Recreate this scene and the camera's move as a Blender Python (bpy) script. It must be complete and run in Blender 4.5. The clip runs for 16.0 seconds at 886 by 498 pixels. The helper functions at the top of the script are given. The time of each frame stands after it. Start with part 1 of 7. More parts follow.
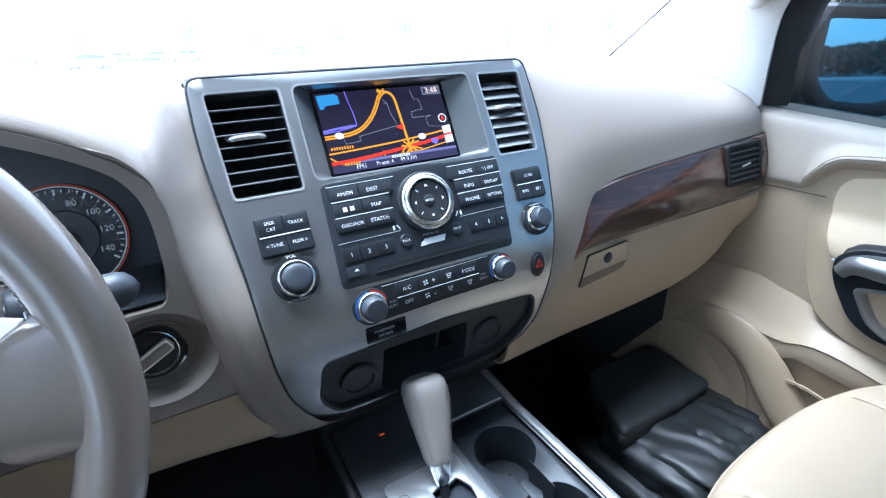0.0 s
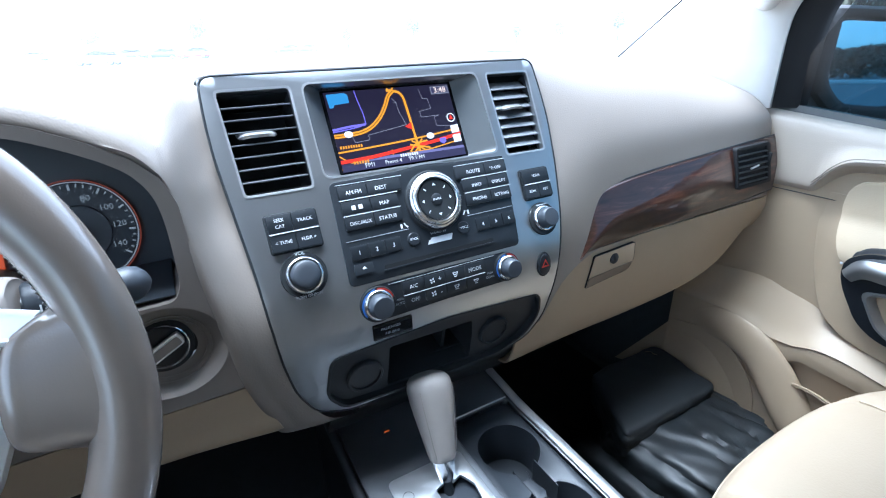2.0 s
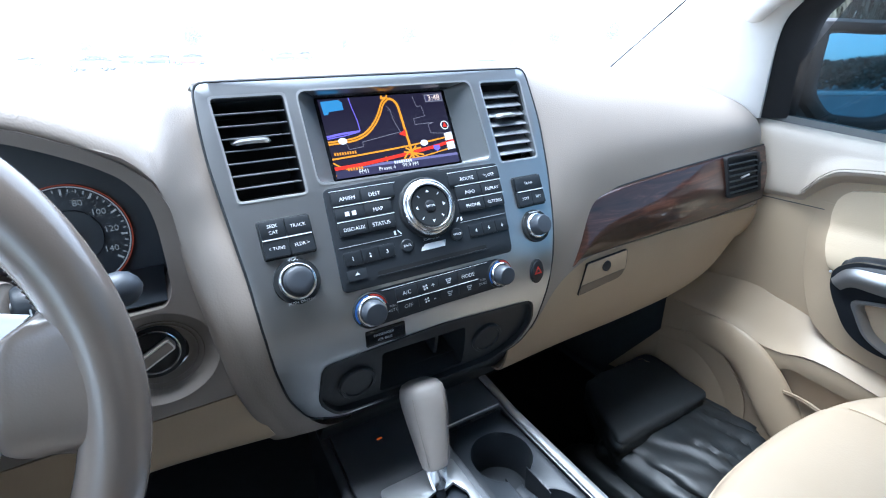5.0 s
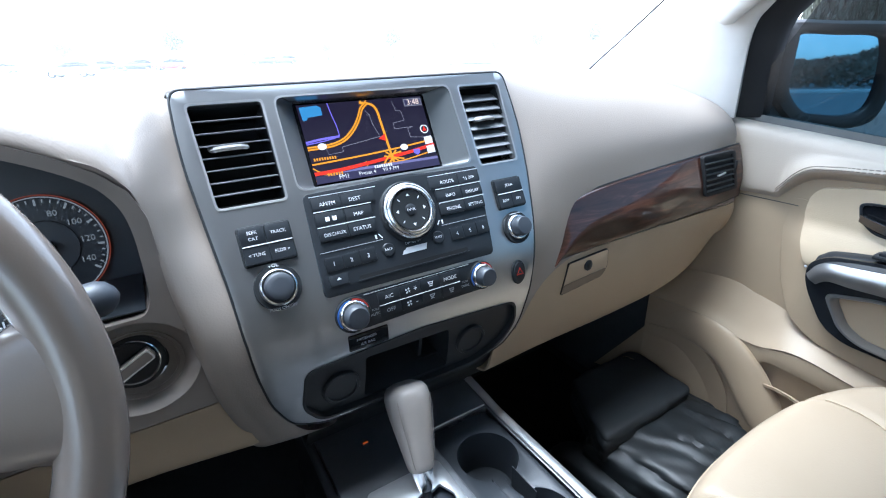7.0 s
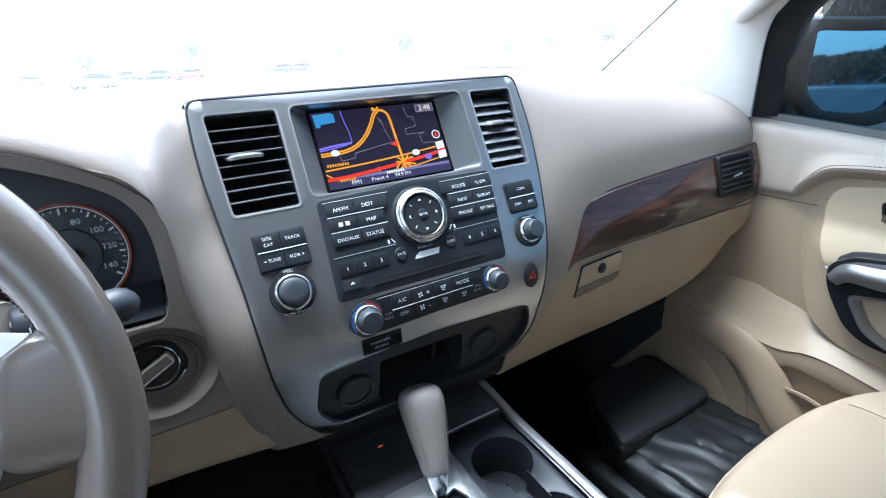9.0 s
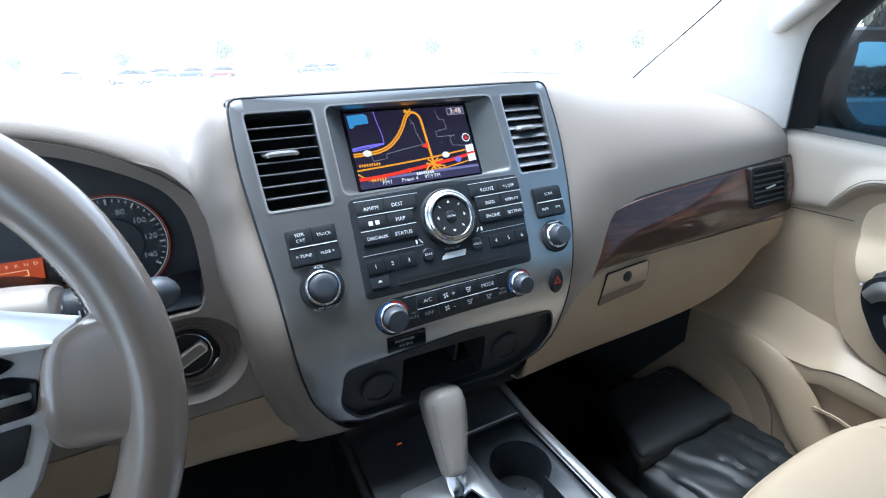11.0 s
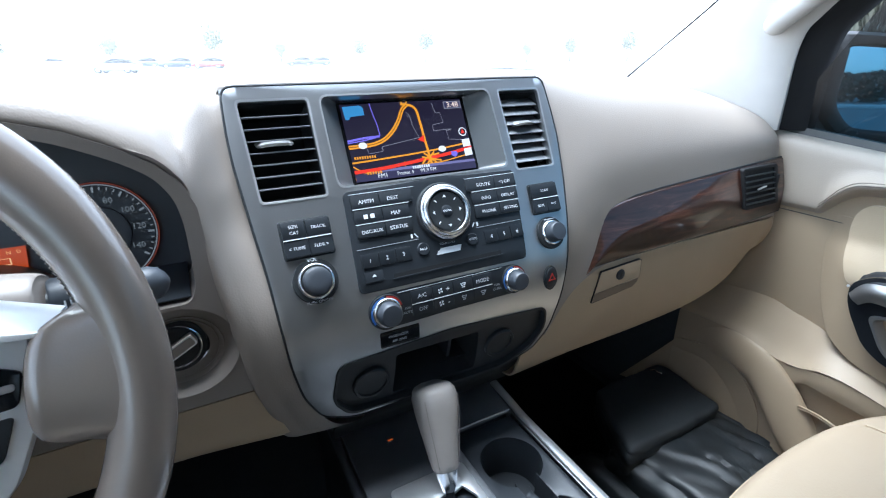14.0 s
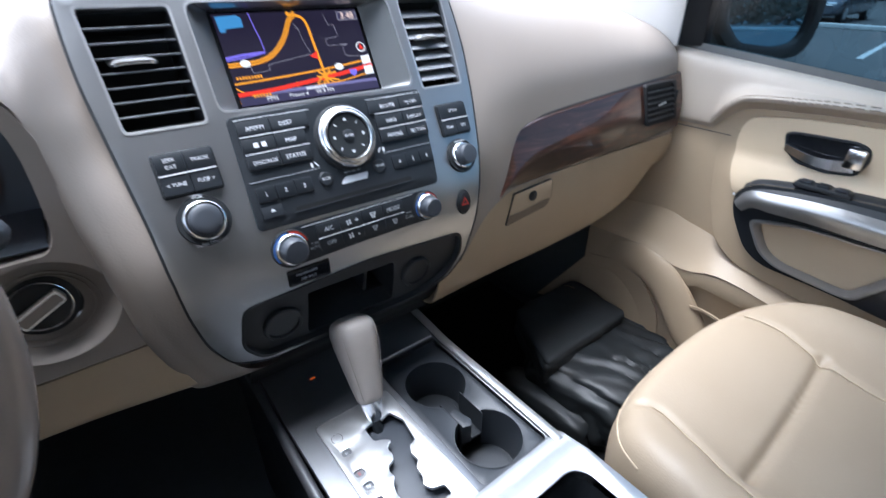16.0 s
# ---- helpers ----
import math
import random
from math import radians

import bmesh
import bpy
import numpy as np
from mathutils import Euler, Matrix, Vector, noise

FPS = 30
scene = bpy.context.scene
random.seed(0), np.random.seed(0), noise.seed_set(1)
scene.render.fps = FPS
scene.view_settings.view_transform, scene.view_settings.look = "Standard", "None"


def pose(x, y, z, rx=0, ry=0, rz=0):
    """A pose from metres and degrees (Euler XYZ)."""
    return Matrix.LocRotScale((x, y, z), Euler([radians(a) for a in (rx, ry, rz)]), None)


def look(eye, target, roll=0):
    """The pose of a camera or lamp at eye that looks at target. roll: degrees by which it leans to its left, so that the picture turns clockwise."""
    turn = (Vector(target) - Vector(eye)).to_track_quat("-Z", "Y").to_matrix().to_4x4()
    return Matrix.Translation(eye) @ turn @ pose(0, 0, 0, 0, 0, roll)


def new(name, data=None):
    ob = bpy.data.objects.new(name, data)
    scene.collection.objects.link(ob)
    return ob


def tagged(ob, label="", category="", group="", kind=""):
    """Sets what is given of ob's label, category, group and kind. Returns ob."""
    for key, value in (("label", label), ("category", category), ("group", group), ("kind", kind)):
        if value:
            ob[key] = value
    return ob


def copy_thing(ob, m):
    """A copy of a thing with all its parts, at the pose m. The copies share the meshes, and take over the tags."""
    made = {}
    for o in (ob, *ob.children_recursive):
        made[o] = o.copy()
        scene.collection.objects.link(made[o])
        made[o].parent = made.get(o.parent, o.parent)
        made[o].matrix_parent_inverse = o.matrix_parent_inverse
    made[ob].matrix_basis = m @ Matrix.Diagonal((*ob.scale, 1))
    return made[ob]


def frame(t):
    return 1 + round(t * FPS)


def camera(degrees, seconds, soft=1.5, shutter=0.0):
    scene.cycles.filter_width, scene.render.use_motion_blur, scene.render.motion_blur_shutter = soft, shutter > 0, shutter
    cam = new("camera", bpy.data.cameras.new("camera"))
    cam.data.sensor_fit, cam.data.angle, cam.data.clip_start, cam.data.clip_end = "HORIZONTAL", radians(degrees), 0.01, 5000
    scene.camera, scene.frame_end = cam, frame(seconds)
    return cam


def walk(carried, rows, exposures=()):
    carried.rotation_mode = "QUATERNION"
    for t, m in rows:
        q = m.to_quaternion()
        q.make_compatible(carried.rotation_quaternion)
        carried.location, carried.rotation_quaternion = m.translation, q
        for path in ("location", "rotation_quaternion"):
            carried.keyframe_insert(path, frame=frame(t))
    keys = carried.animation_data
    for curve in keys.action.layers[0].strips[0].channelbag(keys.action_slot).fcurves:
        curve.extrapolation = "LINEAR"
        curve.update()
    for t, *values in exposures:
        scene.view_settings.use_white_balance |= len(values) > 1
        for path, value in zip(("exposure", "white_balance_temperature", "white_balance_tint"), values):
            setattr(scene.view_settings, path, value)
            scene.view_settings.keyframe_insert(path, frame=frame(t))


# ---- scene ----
cam = camera(86.0, 16.0, 1.1, 0.5)
METRES, EYE, TILT, LEAN, TURN = 0.19, 0.80, -24.0, 0.0, -28.0
PATH = [
    (0, (-0.227, -0.461, 0.884), (0.685, 1.128, 0.081), -2.0),
    (0.5, (-0.232, -0.463, 0.885), (0.664, 1.15, 0.114), -2.0),
    (1, (-0.228, -0.466, 0.887), (0.669, 1.139, 0.099), -2.0),
    (1.5, (-0.23, -0.466, 0.886), (0.665, 1.14, 0.099), -1.6),
    (2, (-0.23, -0.463, 0.885), (0.661, 1.136, 0.08), -1.6),
    (2.5, (-0.236, -0.459, 0.883), (0.655, 1.135, 0.069), -0.3),
    (3, (-0.229, -0.462, 0.884), (0.673, 1.13, 0.076), -1.1),
    (3.5, (-0.23, -0.465, 0.885), (0.664, 1.139, 0.094), -1.6),
    (6, (-0.229, -0.466, 0.885), (0.711, 1.122, 0.116), -1.0),
    (6.5, (-0.225, -0.47, 0.887), (0.733, 1.109, 0.119), -1.6),
    (7, (-0.225, -0.472, 0.887), (0.738, 1.103, 0.117), -1.6),
    (7.5, (-0.226, -0.476, 0.889), (0.706, 1.127, 0.138), -2.3),
    (8, (-0.223, -0.479, 0.89), (0.687, 1.139, 0.147), -3.3),
    (10.5, (-0.231, -0.469, 0.886), (0.669, 1.145, 0.12), -1.1),
    (11, (-0.234, -0.477, 0.89), (0.61, 1.178, 0.15), -1.7),
    (11.5, (-0.235, -0.473, 0.889), (0.618, 1.168, 0.127), -1.7),
    (12, (-0.235, -0.476, 0.889), (0.608, 1.176, 0.142), -1.8),
    (12.5, (-0.238, -0.473, 0.888), (0.599, 1.178, 0.132), -1.6),
    (13, (-0.236, -0.477, 0.89), (0.598, 1.182, 0.146), -2.1),
    (13.5, (-0.234, -0.474, 0.89), (0.619, 1.169, 0.132), -1.8),
    (14, (-0.238, -0.47, 0.886), (0.644, 1.16, 0.133), -0.3),
    (14.5, (-0.245, -0.472, 0.887), (0.584, 1.189, 0.143), -0.8),
    (15, (-0.245, -0.465, 0.884), (0.602, 1.167, 0.097), -0.0),
    (15.5, (-0.229, -0.465, 0.881), (0.754, 1.044, 0.011), 0.3),
    (16, (-0.216, -0.464, 0.87), (0.862, 0.892, -0.131), 0.3),
]
EXPO = 3.0
TONE = [(0, 0.34, 5150, 5), (3.5, 0.34, 5250, 5), (6, 0.28, 5400, 6), (8, 0.15, 5450, 6), (10.5, 0.02, 5500, 5), (14.5, 0.0, 5500, 5), (15.2, 0.0, 5600, 7), (16, 0.11, 5750, 11)]
walk(cam, [(t, look(eye, target, roll)) for t, eye, target, roll in PATH], [(t, EXPO + e, k, m) for t, e, k, m in TONE])

# ---- light ----
world = bpy.data.worlds.new("sky")
scene.world = world
world.use_nodes = True
wn = world.node_tree.nodes
sky = wn.new("ShaderNodeTexSky")
sky.sky_type = "NISHITA"
sky.sun_disc = False
sky.sun_elevation = radians(78)
sky.sun_rotation = radians(-35)
wn["Background"].inputs["Strength"].default_value = 0.135
haze = wn.new("ShaderNodeHueSaturation")
haze.inputs["Saturation"].default_value = 0.4
world.node_tree.links.new(sky.outputs[0], haze.inputs["Color"])
world.node_tree.links.new(haze.outputs[0], wn["Background"].inputs["Color"])
sun_lamp = new("sun", bpy.data.lights.new("sun", "SUN"))
sun_lamp.data.energy = 1.6
sun_lamp.data.angle = radians(40)
sun_lamp.data.color = (1.0, 0.99, 0.975)
sun_lamp.matrix_world = look((-1.4, 2.0, 12), (0, 0, 0))


# ---- materials ----
def material(name, color, rough=0.5, metal=0.0, color2=None, scale=40.0, mix=0.5, bump=0.0, bump_scale=400.0, coat=0.0, rough_var=0.06, detail=4.0, kind="noise", spec=0.5):
    m = bpy.data.materials.new(name)
    m.use_nodes = True
    nt = m.node_tree
    p = nt.nodes["Principled BSDF"]
    L = nt.links.new
    co = nt.nodes.new("ShaderNodeTexCoord")
    p.inputs["Metallic"].default_value = metal
    p.inputs["Specular IOR Level"].default_value = spec
    p.inputs["Coat Weight"].default_value = coat
    p.inputs["Coat Roughness"].default_value = 0.06
    n1 = nt.nodes.new("ShaderNodeTexNoise")
    n1.inputs["Scale"].default_value = scale
    n1.inputs["Detail"].default_value = detail
    L(co.outputs["Object"], n1.inputs["Vector"])
    c2 = color2 or tuple(c * 0.86 for c in color)
    ramp = nt.nodes.new("ShaderNodeMix")
    ramp.data_type = "RGBA"
    ramp.inputs[6].default_value = (*c2, 1)
    ramp.inputs[7].default_value = (*color, 1)
    mr = nt.nodes.new("ShaderNodeMapRange")
    mr.inputs[1].default_value = 0.5 - mix / 2
    mr.inputs[2].default_value = 0.5 + mix / 2
    L(n1.outputs["Fac"], mr.inputs[0])
    L(mr.outputs[0], ramp.inputs[0])
    L(ramp.outputs[2], p.inputs["Base Color"])
    n2 = nt.nodes.new("ShaderNodeTexNoise")
    n2.inputs["Scale"].default_value = scale * 0.35
    L(co.outputs["Object"], n2.inputs["Vector"])
    rr = nt.nodes.new("ShaderNodeMapRange")
    rr.inputs[3].default_value = max(0.02, rough - rough_var)
    rr.inputs[4].default_value = min(1.0, rough + rough_var)
    L(n2.outputs["Fac"], rr.inputs[0])
    L(rr.outputs[0], p.inputs["Roughness"])
    if bump:
        if kind == "cell":
            n3 = nt.nodes.new("ShaderNodeTexVoronoi")
            n3.feature = "SMOOTH_F1"
            out = n3.outputs["Distance"]
        else:
            n3 = nt.nodes.new("ShaderNodeTexNoise")
            out = n3.outputs["Fac"]
        n3.inputs["Scale"].default_value = bump_scale
        L(co.outputs["Object"], n3.inputs["Vector"])
        b = nt.nodes.new("ShaderNodeBump")
        b.inputs["Strength"].default_value = bump
        b.inputs["Distance"].default_value = 0.0006
        L(out, b.inputs["Height"])
        L(b.outputs[0], p.inputs["Normal"])
    return m


def glow(name, color, strength):
    m = bpy.data.materials.new(name)
    m.use_nodes = True
    p = m.node_tree.nodes["Principled BSDF"]
    p.inputs["Base Color"].default_value = (*[c * 0.05 for c in color], 1)
    p.inputs["Emission Color"].default_value = (*color, 1)
    p.inputs["Emission Strength"].default_value = strength * 2 ** -EXPO
    p.inputs["Roughness"].default_value = 0.3
    return m


def pane(name, tint, gloss=0.06, veil=0.0):
    """Thin clear sheet: passes light straight through with a tint, mirrors a little, and veil mixes in a white scatter
    that imitates glare.
    """
    m = bpy.data.materials.new(name)
    m.use_nodes = True
    nt = m.node_tree
    nt.nodes.remove(nt.nodes["Principled BSDF"])
    tr = nt.nodes.new("ShaderNodeBsdfTransparent")
    tr.inputs[0].default_value = (*tint, 1)
    gl = nt.nodes.new("ShaderNodeBsdfGlossy")
    gl.inputs["Roughness"].default_value = 0.0
    mx = nt.nodes.new("ShaderNodeMixShader")
    mx.inputs[0].default_value = gloss
    nt.links.new(tr.outputs[0], mx.inputs[1])
    nt.links.new(gl.outputs[0], mx.inputs[2])
    last = mx
    if veil:
        veil_bsdf = nt.nodes.new("ShaderNodeBsdfTranslucent")
        veil_bsdf.inputs[0].default_value = (0.9, 0.9, 0.9, 1)
        last = nt.nodes.new("ShaderNodeMixShader")
        n = nt.nodes.new("ShaderNodeTexNoise")
        n.inputs["Scale"].default_value = 7
        r = nt.nodes.new("ShaderNodeMapRange")
        r.inputs[3].default_value, r.inputs[4].default_value = veil * 0.7, veil * 1.3
        co = nt.nodes.new("ShaderNodeTexCoord")
        nt.links.new(co.outputs["Object"], n.inputs["Vector"])
        nt.links.new(n.outputs["Fac"], r.inputs[0])
        nt.links.new(r.outputs[0], last.inputs[0])
        nt.links.new(mx.outputs[0], last.inputs[1])
        nt.links.new(veil_bsdf.outputs[0], last.inputs[2])
    nt.links.new(last.outputs[0], nt.nodes["Material Output"].inputs[0])
    return m


def wood_material(name):
    m = bpy.data.materials.new(name)
    m.use_nodes = True
    nt = m.node_tree
    p = nt.nodes["Principled BSDF"]
    L = nt.links.new
    co = nt.nodes.new("ShaderNodeTexCoord")
    mp = nt.nodes.new("ShaderNodeMapping")
    mp.inputs["Scale"].default_value = (5, 20, 34)
    mp.inputs["Rotation"].default_value = (0, 0.12, 0)
    L(co.outputs["Object"], mp.inputs[0])
    n = nt.nodes.new("ShaderNodeTexNoise")
    n.inputs["Scale"].default_value = 1.6
    n.inputs["Detail"].default_value = 9
    n.inputs["Roughness"].default_value = 0.62
    n.inputs["Distortion"].default_value = 1.1
    L(mp.outputs[0], n.inputs["Vector"])
    r = nt.nodes.new("ShaderNodeValToRGB")
    r.color_ramp.elements[0].position = 0.34
    r.color_ramp.elements[0].color = (0.012, 0.0045, 0.003, 1)
    r.color_ramp.elements[1].position = 0.7
    r.color_ramp.elements[1].color = (0.085, 0.033, 0.020, 1)
    e = r.color_ramp.elements.new(0.52)
    e.color = (0.028, 0.0105, 0.0065, 1)
    L(n.outputs["Fac"], r.inputs[0])
    L(r.outputs[0], p.inputs["Base Color"])
    p.inputs["Roughness"].default_value = 0.3
    p.inputs["Coat Weight"].default_value = 0.9
    p.inputs["Specular IOR Level"].default_value = 0.2
    p.inputs["Coat Roughness"].default_value = 0.025
    return m


M = {
    # Unseen headlining and rear trim, darkened so less light bounces onto the dash.
    "headlining": material("darkened_headlining", (0.24, 0.225, 0.205), 0.9, bump=0.3, bump_scale=1500, scale=10),
    "dark_trim": material("darkened_rear_trim", (0.06, 0.055, 0.05), 0.8, scale=10),
    "taupe": material("taupe_vinyl", (0.245, 0.211, 0.183), 0.45, bump=0.27, bump_scale=650, kind="cell", scale=9, mix=0.9, color2=(0.225, 0.193, 0.167)),
    "taupe_smooth": material("taupe_plastic", (0.205, 0.178, 0.156), 0.42, bump=0.12, bump_scale=900, scale=14),
    "tan": material("tan_plastic", (0.385, 0.298, 0.20), 0.47, bump=0.15, bump_scale=900, scale=10, color2=(0.36, 0.275, 0.183)),
    "tan_leather": material("tan_leather", (0.41, 0.325, 0.23), 0.45, bump=0.25, bump_scale=460, kind="cell", scale=8, color2=(0.385, 0.30, 0.207)),
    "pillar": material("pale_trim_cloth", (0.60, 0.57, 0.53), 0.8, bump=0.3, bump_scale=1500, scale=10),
    "silver": material("satin_silver_paint", (0.42, 0.43, 0.44), 0.31, metal=0.92, scale=20, bump=0.05, bump_scale=2500, color2=(0.40, 0.41, 0.42), rough_var=0.02),
    "bright_silver": material("bright_silver_paint", (0.62, 0.63, 0.64), 0.3, metal=0.8, scale=25, bump=0.04, bump_scale=2500),
    "chrome": material("chrome", (0.82, 0.83, 0.85), 0.18, metal=1.0, scale=30, rough_var=0.03),
    "dial_metal": material("brushed_dial_metal", (0.66, 0.67, 0.69), 0.22, metal=1.0, scale=60),
    "black": material("black_plastic", (0.019, 0.021, 0.023), 0.47, spec=0.3, bump=0.1, bump_scale=1400, scale=30),
    "charcoal": material("charcoal_plastic", (0.017, 0.020, 0.024), 0.42, spec=0.3, bump=0.1, bump_scale=1400, scale=30),
    "knob": material("grey_blue_rubber", (0.036, 0.042, 0.052), 0.5, scale=60, bump=0.1, bump_scale=1500),
    "gloss_black": material("gloss_black", (0.008, 0.009, 0.011), 0.12, scale=20, rough_var=0.04),
    "carpet": material("black_carpet", (0.055, 0.064, 0.068), 0.95, bump=0.9, bump_scale=900, scale=60),
    "nylon": material("black_bag_fabric", (0.016, 0.020, 0.023), 0.6, bump=0.3, bump_scale=1300, scale=25, color2=(0.015, 0.018, 0.020)),
    "shiny_nylon": material("black_shiny_fabric", (0.020, 0.025, 0.028), 0.48, bump=0.08, bump_scale=90, scale=22, color2=(0.01, 0.011, 0.012)),
    "seal": material("dark_grey_seal_rubber", (0.085, 0.082, 0.076), 0.6, scale=30),
    "rubber": material("black_rubber", (0.015, 0.015, 0.016), 0.7, scale=30, spec=0.2),
    "wheel_leather": material("grey_wheel_leather", (0.200, 0.162, 0.134), 0.23, bump=0.05, bump_scale=900, kind="cell", scale=18, color2=(0.178, 0.145, 0.119), spec=0.8),
    "knob_leather": material("grey_knob_leather", (0.35, 0.315, 0.285), 0.36, bump=0.12, bump_scale=900, kind="cell", scale=25),
    "wood": wood_material("dark_burl_wood"),
    "white_ink": material("white_print", (0.75, 0.77, 0.8), 0.5, scale=80),
    "grey_ink": material("grey_print", (0.38, 0.40, 0.43), 0.5, scale=80),
    "red_ink": material("red_print", (0.45, 0.03, 0.02), 0.45, scale=80),
    "blue_ink": material("blue_print", (0.05, 0.16, 0.5), 0.45, scale=80),
    # The last value is a white veil imitating glare over the view outside.
    "glass": pane("windscreen_glass", (0.92, 0.95, 0.95), 0.03, 0.088),
    "clear_glass": pane("clear_side_glass", (0.66, 0.69, 0.70), 0.04),
    "rear_glass": pane("tinted_rear_glass", (0.20, 0.23, 0.25), 0.05),
    "tint_glass": pane("tinted_side_glass", (0.070, 0.120, 0.152), 0.05),
    # The blue of the reflected sky is put into the mirror's own colour.
    "mirror": material("sky_blue_mirror_glass", (0.40, 0.66, 0.84), 0.015, metal=1.0, rough_var=0.01),
    "slat": material("slat_plastic", (0.15, 0.157, 0.17), 0.33, scale=30),
    "asphalt": material("worn_asphalt", (0.09, 0.09, 0.089), 0.85, bump=0.5, bump_scale=60, scale=0.4, color2=(0.075, 0.075, 0.074)),
}


# ---- mesh helpers ----
def finish(bm, name, mat, angle=40, smooth=True):
    bmesh.ops.recalc_face_normals(bm, faces=bm.faces)
    me = bpy.data.meshes.new(name)
    bm.to_mesh(me)
    bm.free()
    if smooth and len(me.polygons):
        me.polygons.foreach_set("use_smooth", [True] * len(me.polygons))
        me.set_sharp_from_angle(angle=radians(angle))
    me.materials.append(mat)
    return me


def part(name, bm, mat, parent, label="", angle=40):
    ob = new(name, finish(bm, name, mat, angle))
    ob.parent = parent
    if label:
        tagged(ob, label)
    return ob


def thing(name, label, category, place=(0, 0, 0), group="", kind=""):
    ob = new(name)
    ob.location = place
    ob.empty_display_size = 0.05
    return tagged(ob, label, category, group, kind)


def curve_through(points, n):
    """n points on a smooth (Catmull-Rom) line through the given ones, evenly in index."""
    p = np.asarray(points, float)
    if len(p) == 2:
        return p[0] + (p[1] - p[0]) * np.linspace(0, 1, n)[:, None]
    ext = np.vstack([2 * p[0] - p[1], p, 2 * p[-1] - p[-2]])
    out = []
    for s in np.linspace(0, len(p) - 1, n):
        k = min(int(s), len(p) - 2)
        u = s - k
        a, b, c, d = ext[k : k + 4]
        out.append(0.5 * ((2 * b) + (c - a) * u + (2 * a - 5 * b + 4 * c - d) * u * u + (3 * b - a - 3 * c + d) * u**3))
    return np.array(out)


def loft(rows, nu=0, nv=0, thick=0.0, closed=False):
    """A sheet through rows of points, smoothed both ways; thick gives it a back, pushed along its normals."""
    rows = [np.asarray(r, float) for r in rows]
    if nv:
        rows = [curve_through(r, nv) for r in rows]
    grid = np.array(rows)
    if nu:
        grid = np.stack([curve_through(grid[:, k], nu) for k in range(grid.shape[1])], 1)
    bm = bmesh.new()
    vs = [[bm.verts.new(p) for p in row] for row in grid]
    for a in range(len(vs) - 1):
        row = range(len(vs[a]) if closed else len(vs[a]) - 1)
        for b in row:
            c = (b + 1) % len(vs[a])
            bm.faces.new((vs[a][b], vs[a][c], vs[a + 1][c], vs[a + 1][b]))
    if thick:
        bm.normal_update()
        solid(bm, thick)
    return bm


def solid(bm, thick):
    bmesh.ops.recalc_face_normals(bm, faces=bm.faces)
    bmesh.ops.solidify(bm, geom=bm.faces[:], thickness=thick)


def capped(rings):
    """A closed skin through rings of points, with both ends filled."""
    bm = bmesh.new()
    vs = [[bm.verts.new(p) for p in r] for r in rings]
    for a, b in zip(vs, vs[1:]):
        for k in range(len(a)):
            bm.faces.new((a[k], a[(k + 1) % len(a)], b[(k + 1) % len(b)], b[k]))
    bm.faces.new(vs[0])
    bm.faces.new(vs[-1][::-1])
    return bm


def box(x0, x1, y0, y1, z0, z1, r=0.0, seg=2):
    bm = bmesh.new()
    bmesh.ops.create_cube(bm, size=1, matrix=Matrix.Translation(((x0 + x1) / 2, (y0 + y1) / 2, (z0 + z1) / 2)) @ Matrix.Diagonal((x1 - x0, y1 - y0, z1 - z0, 1)))
    if r:
        bmesh.ops.bevel(bm, geom=bm.edges[:], offset=r, segments=seg, profile=0.5, affect="EDGES")
    return bm


def lathe(profile, n=40, m=None):
    """Turned round z: profile of (radius, height)."""
    bm = bmesh.new()
    rings = []
    for r, h in profile:
        rings.append([bm.verts.new((r * math.cos(2 * math.pi * k / n), r * math.sin(2 * math.pi * k / n), h)) for k in range(n)])
    for a, b in zip(rings, rings[1:]):
        for k in range(n):
            bm.faces.new((a[k], a[(k + 1) % n], b[(k + 1) % n], b[k]))
    bm.faces.new(rings[0])
    bm.faces.new(rings[-1])
    if m is not None:
        bm.transform(m)
    return bm


def tube(points, radius, n=12, scale=(1, 1), closed=False):
    """A round bar along points; radius may be a list."""
    pts = [Vector(p) for p in points]
    rad = radius if isinstance(radius, (list, tuple, np.ndarray)) else [radius] * len(pts)
    up = Vector((0.13, 0.2, 1)).normalized()
    rings = []
    for k, p in enumerate(pts):
        a, b = (pts[k - 1], pts[(k + 1) % len(pts)]) if closed else (pts[max(0, k - 1)], pts[min(len(pts) - 1, k + 1)])
        t = (b - a).normalized()
        s = t.cross(up).normalized()
        w = s.cross(t)
        rings.append([p + (s * math.cos(q) * scale[0] + w * math.sin(q) * scale[1]) * rad[k] for q in [2 * math.pi * j / n for j in range(n)]])
    if not closed:
        return capped(rings)
    bm = bmesh.new()
    vs = [[bm.verts.new(p) for p in r] for r in rings]
    for k in range(len(vs)):
        a, b = vs[k], vs[(k + 1) % len(vs)]
        for j in range(n):
            bm.faces.new((a[j], a[(j + 1) % n], b[(j + 1) % n], b[j]))
    return bm


def rrect(x0, x1, z0, z1, r, n=5):
    out = []
    for cx, cz, a0 in ((x1 - r, z1 - r, 0), (x0 + r, z1 - r, 90), (x0 + r, z0 + r, 180), (x1 - r, z0 + r, 270)):
        for k in range(n + 1):
            a = radians(a0 + 90 * k / n)
            out.append((cx + r * math.cos(a), cz + r * math.sin(a)))
    return out


